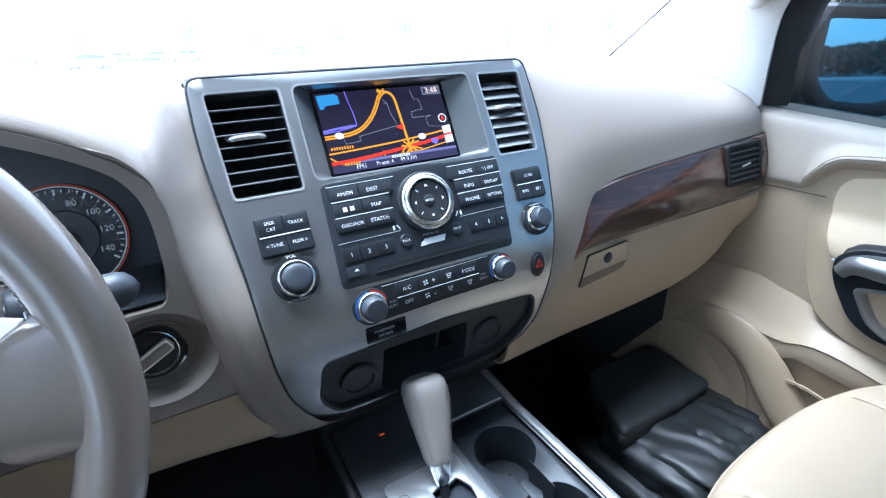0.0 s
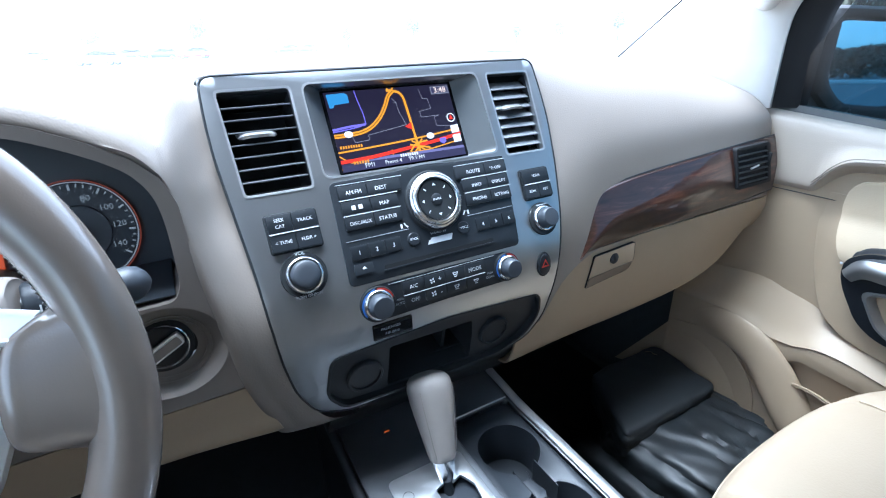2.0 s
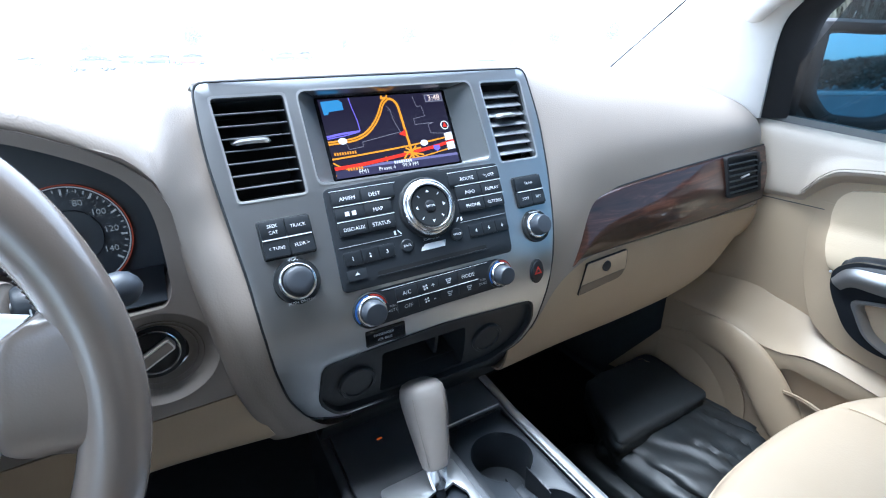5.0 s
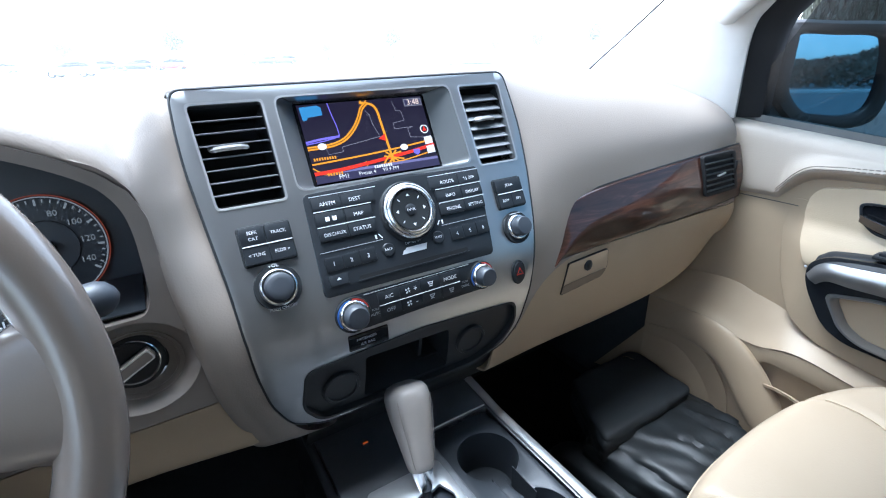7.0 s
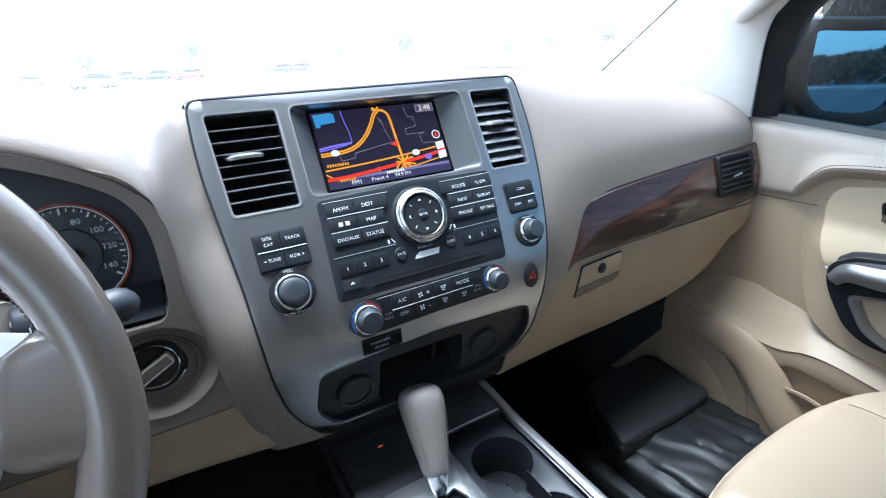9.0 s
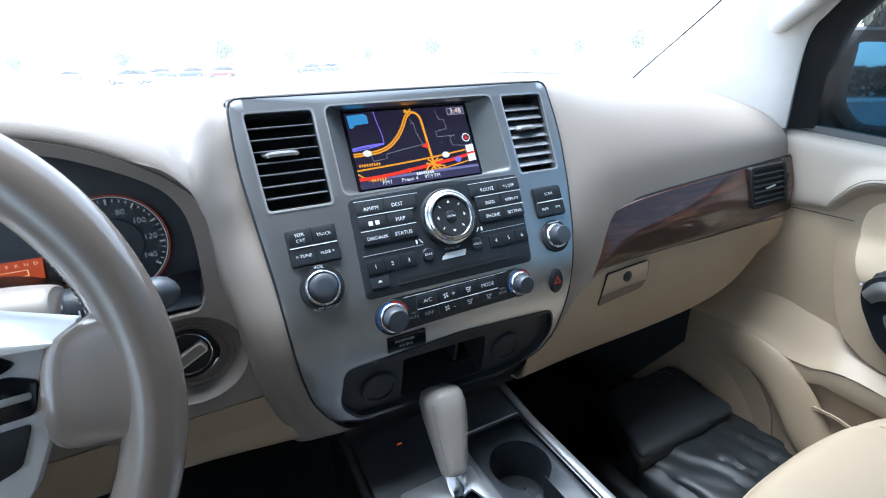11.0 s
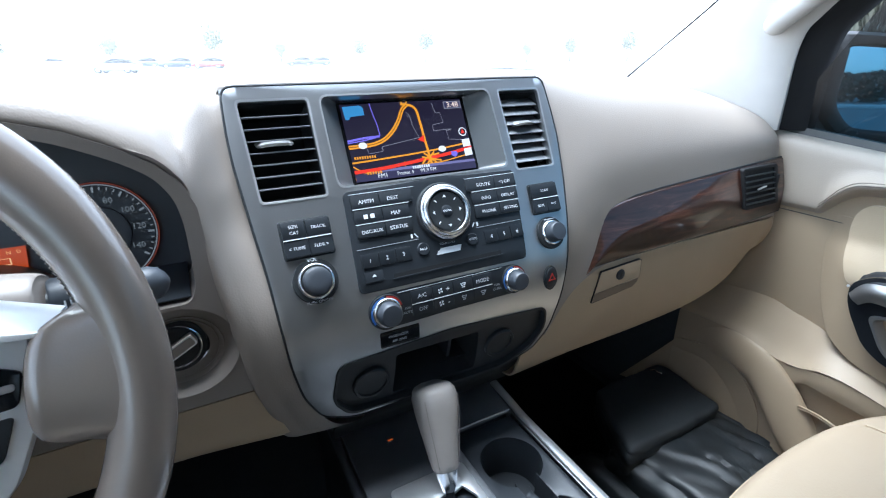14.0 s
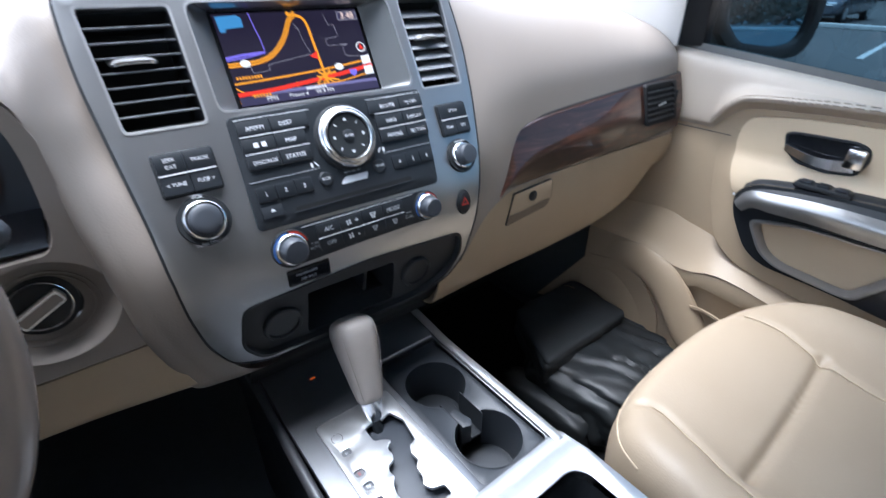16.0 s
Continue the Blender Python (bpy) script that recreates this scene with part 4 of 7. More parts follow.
def climate():
    c = thing("climate_panel", "dark climate control strip with two temperature knobs", "climate control")
    part("strip", face_pad(rpoly([(-0.081, 0.654), (-0.081, 0.616), (0.0, 0.618), (0.084, 0.618), (0.084, 0.6525), (0.0, 0.6535)], 0.002, 2), -0.006, 0.0015, 0.0006), M["charcoal"], c)
    bar(-0.066, 0.068, 0.6515, 0.6519, 0.0021, c)
    bar(-0.052, 0.052, 0.6362, 0.6366, 0.0042, c)
    for z0, z1 in ((0.6375, 0.6500), (0.6235, 0.6358)):
        for k in range(4):
            w = 0.026
            key("key", -0.052 + w * k + 0.0004, -0.052 + w * (k + 1) - 0.0004, z0, z1, c, 0.0036)
    ink("A/C", -0.039, 0.6435, 0.0062, 0.0039, c)
    ink("OFF", -0.039, 0.6293, 0.0062, 0.0039, c, "grey_ink")
    ink("MODE", 0.039, 0.6432, 0.0062, 0.0039, c)
    for z, sgn in ((0.6435, "+"), (0.6295, "-")):
        ink(sgn, -0.007, z, 0.0085, 0.0039, c)
        m = on_face(-0.0165, z, 0.0039)
        for k in range(4):
            q = m @ Matrix.Rotation(radians(90 * k + 20), 4, "Z")
            part("fan_mark", plate([(0.0003, 0.0003), (0.0028, 0.0004), (0.0030, 0.0022), (0.0012, 0.0024)], [], lambda u, v, w: q @ Vector((u, v, 0)), 0), M["white_ink"], c)
    for x, z, t in ((0.013, 0.6435, "white_ink"), (0.013, 0.6295, "grey_ink"), (0.039, 0.6295, "grey_ink")):
        part("symbol", face_pad([(x - 0.0035, z + 0.0025), (x + 0.0035, z + 0.0025), (x + 0.0022, z - 0.0005), (x - 0.0022, z - 0.0005)], 0.0034, 0.0040, 0, [[(x - 0.0024, z + 0.0017), (x + 0.0024, z + 0.0017), (x + 0.0016, z + 0.0003), (x - 0.0016, z + 0.0003)]]), M[t], c)
        bar(x - 0.002, x + 0.002, z - 0.0025, z - 0.0016, 0.0040, c, t, "symbol_line")
    for x, t in ((-0.0565, "AUTO"), (0.0595, "DUAL")):
        ink("PUSH", x, 0.6335, 0.0032, 0.0022, c, "grey_ink")
        ink(t, x, 0.6288, 0.0044, 0.0022, c, "grey_ink")


climate()
for x, b in ((-0.081, 0.0195), (0.084, 0.0175)):
    kn = knob("temperature_knob", x, 0.635, b, b * 0.63, 0.019, "grey blue round temperature knob with red and blue arcs", "temperature knobs")
    arc(x, 0.635, b * 0.86, b * 0.93, 15, 88, 0.0040, kn, "red_ink")
    arc(x, 0.635, b * 0.86, b * 0.93, 95, 215, 0.0040, kn, "blue_ink")


def small_stack_things():
    a = thing("airbag_indicator", "dark plate with faint passenger air bag lettering", "indicator")
    part("plate", face_pad(rrect(-0.0905, -0.0445, 0.5935, 0.6125, 0.0015, 2), -0.004, 0.0012, 0.0004), M["gloss_black"], a)
    ink("PASSENGER", -0.070, 0.6055, 0.0045, 0.0015, a, "grey_ink")
    ink("AIR BAG", -0.069, 0.5995, 0.0045, 0.0015, a, "grey_ink")
    h = thing("hazard_switch", "oval black hazard switch with a red triangle", "switch")
    ov = lambda s: [(0.1415 + 0.0105 * s * math.cos(2 * math.pi * k / 28), 0.624 + 0.0158 * s * math.sin(2 * math.pi * k / 28)) for k in range(28)]
    part("surround", face_pad(ov(1.0), -0.004, 0.002, 0.0006), M["black"], h)
    part("cap", face_pad(ov(0.84), -0.002, 0.0042, 0.0012), M["charcoal"], h)
    part("triangle", face_pad([(0.1355, 0.6215), (0.1475, 0.6215), (0.1415, 0.6315)], 0.0036, 0.0046, 0, [[(0.138, 0.6232), (0.145, 0.6232), (0.1415, 0.6285)]]), M["red_ink"], h)
    p = thing("storage_pocket", "black open pocket with two round power sockets", "pocket")
    out = rpoly([(-0.138, 0.586), (-0.146, 0.540), (-0.126, 0.5115), (0.0, 0.503), (0.085, 0.504), (0.122, 0.522), (0.140, 0.552), (0.137, 0.583), (0.0, 0.592)], 0.012, 5)
    rows = [[face(x * 0.992, 0.55 + (z - 0.55) * 0.975, d) for x, z in out + out[:1]] for d in (-0.002, -0.012, -0.03)]
    part("lining", loft(rows), M["black"], p)
    mid = [(-0.070, 0.573), (-0.073, 0.513), (0.042, 0.509), (0.040, 0.571)]
    part("panel", face_pad(out, -0.034, -0.007, 0, [rpoly(mid, 0.004, 3)]), M["black"], p, "dark panel")
    rim = [(x * 1.012, 0.55 + (z - 0.55) * 1.045) for x, z in out]
    part("surround", face_pad(rim, -0.002, 0.0012, 0.0004, [[(x * 0.99, 0.55 + (z - 0.55) * 0.97) for x, z in out]]), M["black"], p, "thin dark surround")
    part("inner_back", face_pad(out, -0.075, -0.07), M["black"], p)
    rows = [[face(x, z, d) for x, z in mid + mid[:1]] for d in (-0.007, -0.07)]
    part("tray", loft(rows), M["black"], p)
    part("divider", face_pad([(0.012, 0.516), (0.016, 0.516), (0.016, 0.570), (0.012, 0.570)], -0.07, -0.03), M["charcoal"], p)
    for x, z in ((-0.101, 0.545), (0.073, 0.543)):
        part("socket_cover", disc_on_face(x, z, [(0.0215, -0.03), (0.0215, -0.0035), (0.020, -0.002), (0.0175, -0.002), (0.0172, -0.0045), (0, -0.004)], 36), M["black"], p)


small_stack_things()
# ---- driver's side ----
M["cluster"] = material("blue_black_face", (0.035, 0.042, 0.050), 0.4, scale=30)


def instruments():
    c = thing("instrument_cluster", "dark instrument cluster with ringed dials and orange display", "instruments")
    tilt = radians(14)

    def at(x, z, d=0.0):
        return Vector((x, 0.05 + (z - 0.73) * math.tan(tilt), z)) + Vector((0, -math.cos(tilt), math.sin(tilt))) * d

    part("back", plate([(-0.63, 0.67), (-0.24, 0.67), (-0.24, 0.775), (-0.26, 0.805), (-0.33, 0.835), (-0.45, 0.845), (-0.56, 0.825), (-0.62, 0.78)], [], lambda u, v, d: at(u, v, d), 0.002), M["cluster"], c)
    part("lower_shelf", loft([[(x, y, 0.6905 + 0.06 * (y + 0.034)) for y in (-0.0345, 0.0, 0.042)] for x in (-0.61, -0.44, -0.256)], 0, 0, 0.001), M["cluster"], c)
    red = glow("gauge_red", (0.6, 0.10, 0.05), 0.22)
    white = glow("gauge_white", (0.5, 0.54, 0.57), 0.3)

    def gauge(x, z, R, first, count, labels):
        g = part("dial", plate([(x + R * math.cos(2 * math.pi * k / 48), z + R * math.sin(2 * math.pi * k / 48)) for k in range(48)], [], lambda u, v, d: at(u, v, 0.002), 0), M["cluster"], c)

        def ring(r0, r1, d, mat, name):
            rows = [[at(x + r * math.cos(2 * math.pi * k / 64), z + r * math.sin(2 * math.pi * k / 64), dd) for k in range(65)] for r, dd in ((r0, d), ((r0 + r1) / 2, d + 0.0015), (r1, d))]
            part(name, loft(rows), mat, g)

        ring(R * 0.975, R * 1.0, 0.004, red, "glow_ring")
        ring(R * 0.925, R * 0.95, 0.004, M["chrome"], "ring")
        ring(R * 0.935, R * 0.962, 0.0046, white, "pale_ring")
        ring(R * 0.50, R * 0.52, 0.0035, M["charcoal"], "inner_ring")
        for k in range(count):
            a = radians(first - 250 * k / (count - 1))
            big = k % 4 == 0
            u, v = Vector((math.cos(a), math.sin(a))), Vector((-math.sin(a), math.cos(a)))
            r0, w = (0.80 if big else 0.85), (0.020 if big else 0.011)
            pts = [u * R * r0 - v * R * w, u * R * 0.91 - v * R * w, u * R * 0.91 + v * R * w, u * R * r0 + v * R * w]
            part("tick", plate([(x + q.x, z + q.y) for q in pts], [], lambda p, q, d: at(p, q, 0.0045), 0), white, g)
        for a, t in labels:
            q = radians(a)
            o = at(x + R * 0.66 * math.cos(q), z + R * 0.66 * math.sin(q), 0.0045)
            part("lettering", text_bm(t, R * 0.17, lambda u, v, d: o + Vector((u, v * math.sin(tilt), v * math.cos(tilt)))), white, g)
        part("hub", lathe([(R * 0.14, 0), (R * 0.13, 0.006), (0, 0.007)], 20, Matrix.Translation(at(x, z, 0.004)) @ pose(0, 0, 0, 90 - 14)), M["black"], g)

    gauge(-0.3195, 0.733, 0.0465, 214, 33, ((214, "0"), (181, "20"), (146, "40"), (110, "60"), (70, "80"), (38, "100"), (5, "120"), (-29, "140")))
    gauge(-0.520, 0.733, 0.0465, 214, 33, ((214, "0"), (151, "2"), (88, "4"), (26, "6"), (-36, "8")))
    part("display", plate([(-0.462, 0.711), (-0.378, 0.711), (-0.376, 0.7325), (-0.462, 0.7325)], [], lambda u, v, d: at(u, v, 0.003), 0), glow("display_orange", (0.62, 0.075, 0.012), 0.65), c, "orange lit display")
    dk = glow("display_dark", (1.0, 0.55, 0.25), 0.9)
    for x, t in ((-0.402, "P"), (-0.3955, "R"), (-0.3885, "N"), (-0.3815, "D")):
        o = at(x, 0.7282, 0.0036)
        part("lettering", text_bm(t, 0.0046, lambda u, v, d: o + Vector((u, 0, v))), dk, c)
    for k in range(4):
        x = -0.436 + 0.006 * k
        part("figure_bar", plate([(x, 0.7262), (x + 0.004, 0.7262), (x + 0.004, 0.7304), (x, 0.7304)], [], lambda u, v, d: at(u, v, 0.0036), 0), dk, c)
    part("gauge_bar", plate([(-0.45, 0.7182), (-0.388, 0.7182), (-0.388, 0.7238), (-0.45, 0.7238)], [[(-0.449, 0.7188), (-0.389, 0.7188), (-0.389, 0.7232), (-0.449, 0.7232)]], lambda u, v, d: at(u, v, 0.0036), 0), dk, c)
    for k in range(5):
        x = -0.445 + 0.013 * k
        part("figure_bar", plate([(x, 0.7133), (x + 0.004, 0.7133), (x + 0.004, 0.7158), (x, 0.7158)], [], lambda u, v, d: at(u, v, 0.0036), 0), dk, c)
    o = at(-0.402, 0.786, 0.003)
    part("warning_mark", text_bm("!", 0.012, lambda u, v, d: o + Vector((u, 0, v))), red, c)


instruments()


def ignition():
    g = thing("ignition_switch", "dark round twist ignition switch with silver outlined grip", "switch")
    m = Matrix.Translation((-0.2765, -0.0315, 0.643)) @ pose(0, 0, 0, 86) @ Matrix.Scale(0.80, 4)
    part("dish", lathe([(0.0315, -0.006), (0.0315, 0.001), (0.0295, 0.002), (0.0, 0.002)], 40, m), M["black"], g)
    part("ring", lathe([(0.0262, 0.001), (0.0262, 0.0045), (0.0252, 0.0052), (0.0242, 0.0045), (0.0242, 0.001)], 48, m), M["chrome"], g, "thin chrome ring")
    part("face", lathe([(0.024, 0.0), (0.024, 0.004), (0.023, 0.005), (0.0, 0.005)], 40, m), M["charcoal"], g)
    q = m @ Matrix.Rotation(radians(28), 4, "Z")
    bm = plate(rrect(-0.0225, 0.0225, -0.0068, 0.0068, 0.003, 3), [], lambda u, v, d: q @ Vector((u, v, 0.015 + d)), 0.012, (), 0.0015)
    part("grip", bm, M["taupe_smooth"], g)
    bm = plate(rrect(-0.0222, 0.0222, -0.0066, 0.0066, 0.003, 3), [rrect(-0.0205, 0.0205, -0.0052, 0.0052, 0.0025, 3)], lambda u, v, d: q @ Vector((u, v, 0.0156 + d)), 0.001)
    part("grip_line", bm, M["bright_silver"], g, "silver outline")


ignition()

WC, WT, WR = Vector((-0.4666, -0.1764, 0.7222)), radians(19.8), 0.1823
WV, WNN = Vector((0, math.sin(WT), math.cos(WT))), Vector((0, -math.cos(WT), math.sin(WT)))


def wheel_at(u, v, d=0.0):
    """A point of the steering wheel's plane: u to the right, v up, d towards the driver, from its centre."""
    return WC + Vector((1, 0, 0)) * u + WV * v + WNN * d


def steering_wheel():
    w = thing("steering_wheel", "grey leather steering wheel with silver spokes and black keys", "steering wheel")
    n, m = 120, 20
    bm = bmesh.new()
    rings = []
    for k in range(n):
        a = 2 * math.pi * k / n
        deg = (math.degrees(a) + 180) % 360 - 180
        grip = math.exp(-((abs(deg) - 38) / 16) ** 2) if deg > 0 else 0.3 * math.exp(-((abs(deg) - 30) / 18) ** 2)
        ru, rd = 0.0176 + 0.0022 * grip, 0.0182 + 0.0012 * grip
        rings.append([bm.verts.new(wheel_at((WR + ru * math.cos(q)) * math.cos(a), (WR + ru * math.cos(q)) * math.sin(a), rd * math.sin(q))) for q in [2 * math.pi * j / m for j in range(m)]])
    for k in range(n):
        p, q = rings[k], rings[(k + 1) % n]
        for j in range(m):
            bm.faces.new((p[j], p[(j + 1) % m], q[(j + 1) % m], q[j]))
    rim = part("rim", bm, M["wheel_leather"], w, "grey leather rim")
    # sewn seam along the inside of the rim's upper grips
    for a0, a1 in ((12, 75), (105, 168)):
        for k in range(56):
            a = radians(a0 + (a1 - a0) * k / 55)
            r = WR - 0.0192
            st = tube([wheel_at(r * math.cos(a + s * 0.009), r * math.sin(a + s * 0.009), 0.003 * s - 0.002) for s in (-1, 0, 1)], 0.0006, 5)
            part("stitch", st, M["rim_thread"], rim)

    def spoke(s):
        rows = []
        for v, off, d_in in ((0.046, -0.003, -0.004), (0.041, 0.000, 0.000), (0.037, 0.006, 0.005), (0.032, 0.016, 0.009), (0.025, 0.0265, 0.0115), (0.012, 0.033, 0.0135), (-0.006, 0.036, 0.0145), (-0.020, 0.0355, 0.0135), (-0.029, 0.033, 0.011), (-0.0345, 0.026, 0.008), (-0.038, 0.014, 0.004), (-0.042, 0.004, 0.001), (-0.048, -0.003, -0.003)):
            u1 = math.sqrt(WR * WR - v * v) + 0.004
            u0 = u1 - 0.0212 - off
            q = [0.0, 0.04, 0.12, 0.25, 0.4, 0.55, 0.7, 0.85, 1.0]
            rows.append([wheel_at(s * (u0 + (u1 - u0) * k), v, (d_in + (0.0160 - d_in) * k**1.6) - (0.012 if k == 0 else 0.004 if k == 0.04 else 0)) for k in q])
        part("spoke_cover", loft(rows, 50, 24, 0.004), M["wheel_leather"], w, "grey leather spoke cover", 80)
        arm = rpoly([(0.135 * s, 0.030), (0.118 * s, 0.036), (0.080 * s, 0.040), (0.075 * s, -0.06), (0.095 * s, -0.075), (0.118 * s, -0.052), (0.131 * s, -0.022), (0.136 * s, 0.008)], 0.006, 3)
        part("spoke_panel", plate(arm, [], lambda u, v, d: wheel_at(u, v, 0.010 + d - 0.25 * (abs(u) - 0.1)), 0.012, (), 0.001), M["spoke_silver"], w, "satin silver spoke panel")
        wedge = [[wheel_at(s * u, v - k * (u - 0.06), d - 0.10 * (u - 0.06)) for u in (0.06, 0.09, 0.12, 0.148)] for v, k, d in ((0.068, 0.36, -0.022), (0.066, 0.36, -0.008), (0.060, 0.34, 0.004), (0.051, 0.27, 0.013), (0.041, 0.17, 0.018), (0.032, 0.09, 0.018))]
        part("spoke_top", loft(wedge, 18, 14, 0.004), M["spoke_silver"], w, "bright silver upper spoke")
        for pts, mat in (([(0.085, 0.031), (0.112, 0.030), (0.124, 0.020), (0.118, 0.016), (0.085, 0.014)], "gloss_black"), ([(0.085, 0.012), (0.119, 0.014), (0.131, 0.008), (0.1265, -0.010), (0.085, -0.010)], "gloss_black"), ([(0.085, -0.014), (0.124, -0.0145), (0.1165, -0.036), (0.085, -0.046)], "black")):
            part("spoke_key", plate(rpoly([(s * a, b) for a, b in pts], 0.003, 3), [], lambda u, v, d: wheel_at(u, v, 0.0125 + d - 0.25 * (abs(u) - 0.1)), 0.006, (), 0.0008), M[mat], w, "black spoke key")
        part("key_line", plate(rrect(min(s * 0.09, s * 0.127), max(s * 0.09, s * 0.127), -0.001, 0.003, 0.0012, 2), [], lambda u, v, d: wheel_at(u, v, 0.0138 + d - 0.25 * (abs(u) - 0.1)), 0.003, (), 0.0006), M["bright_silver"], w)

    spoke(1)
    spoke(-1)
    hub = []
    for rr, d in ((1.0, -0.012), (1.0, 0.012), (0.9, 0.022), (0.6, 0.03), (0.3, 0.033)):
        hub.append([wheel_at(0.085 * rr * math.copysign(abs(math.cos(q)) ** 0.6, math.cos(q)), -0.012 + 0.076 * rr * math.copysign(abs(math.sin(q)) ** 0.6, math.sin(q)), d) for q in [2 * math.pi * k / 40 for k in range(40)]])
    part("hub_pad", capped(hub), M["taupe_smooth"], w, "taupe hub pad")
    low = [[wheel_at(u, -0.06, 0.006) for u in (-0.03, 0.0, 0.03)], [wheel_at(u, -0.12, 0.006) for u in (-0.026, 0.0, 0.026)], [wheel_at(u, -0.176, 0.002) for u in (-0.03, 0.0, 0.03)]]
    part("lower_spoke", loft(low, 6, 4, 0.008), M["spoke_silver"], w)


M["rim_thread"] = material("rim_thread", (0.26, 0.235, 0.21), 0.8, scale=80)
M["spoke_silver"] = material("pale_satin_silver", (0.84, 0.84, 0.83), 0.33, metal=0.45, scale=25, bump=0.04, bump_scale=2500)
steering_wheel()


def column_things():
    c = thing("steering_column", "taupe steering column shroud", "steering column")
    rings = []
    for y, s in ((-0.155, 0.80), (-0.14, 0.95), (-0.09, 1.0), (0.04, 1.05)):
        rings.append([(-0.4666 + 0.105 * s * math.copysign(abs(math.cos(q)) ** 0.7, math.cos(q)), y, 0.707 - (y + 0.1) * 0.20 + 0.046 * s * math.copysign(abs(math.sin(q)) ** 0.7, math.sin(q))) for q in [2 * math.pi * k / 36 for k in range(36)]])
    part("shroud", capped(rings), M["taupe_smooth"], c)
    boss = [(-0.43, -0.080, 0.718), (-0.39, -0.086, 0.726), (-0.358, -0.091, 0.7295), (-0.339, -0.094, 0.731), (-0.335, -0.0945, 0.7315)]
    part("stalk_boss", tube(curve_through(boss, 14), list(np.interp(np.linspace(0, 1, 14), [0, 0.5, 0.9, 1.0], [0.034, 0.0265, 0.0205, 0.016])), 24), M["taupe_smooth"], c)
    s = thing("wiper_stalk", "charcoal wiper stalk with ringed collar and rounded tip", "stalk")
    a, b = Vector((-0.347, -0.094, 0.7300)), Vector((-0.275, -0.082, 0.7285))
    t = (b - a).normalized()
    part("arm", tube([a + t * k for k in (0.0, 0.03, 0.055, 0.072)], [0.0115, 0.0105, 0.0085, 0.0085], 18), M["charcoal"], s)
    part("collar", tube([a + t * k for k in (0.011, 0.013, 0.036, 0.048, 0.050)], [0.0170, 0.0186, 0.0180, 0.0145, 0.010], 24), M["charcoal"], s)
    part("tip", tube([b + t * k for k in (-0.017, -0.015, -0.010, -0.003, 0.003, 0.0075, 0.0095)], [0.0085, 0.0112, 0.0130, 0.0132, 0.0112, 0.0065, 0.0015], 24), M["knob"], s, "grey blue rounded tip")
    for k in range(5):
        p = a + t * (0.022 + 0.0032 * k)
        part("mark", tube([p + Vector((0, -0.0183, 0.003 - 0.003 * (k % 2))), p + Vector((0, -0.0165, 0.0082))], 0.0007, 5), M["white_ink"], s)


column_things()


# ---- passenger side of the dashboard ----
def pad_y(x, z):
    return float(np.interp(z, [0.597, 0.64, 0.70, 0.755], [-0.016, -0.008, 0.003, 0.016]))


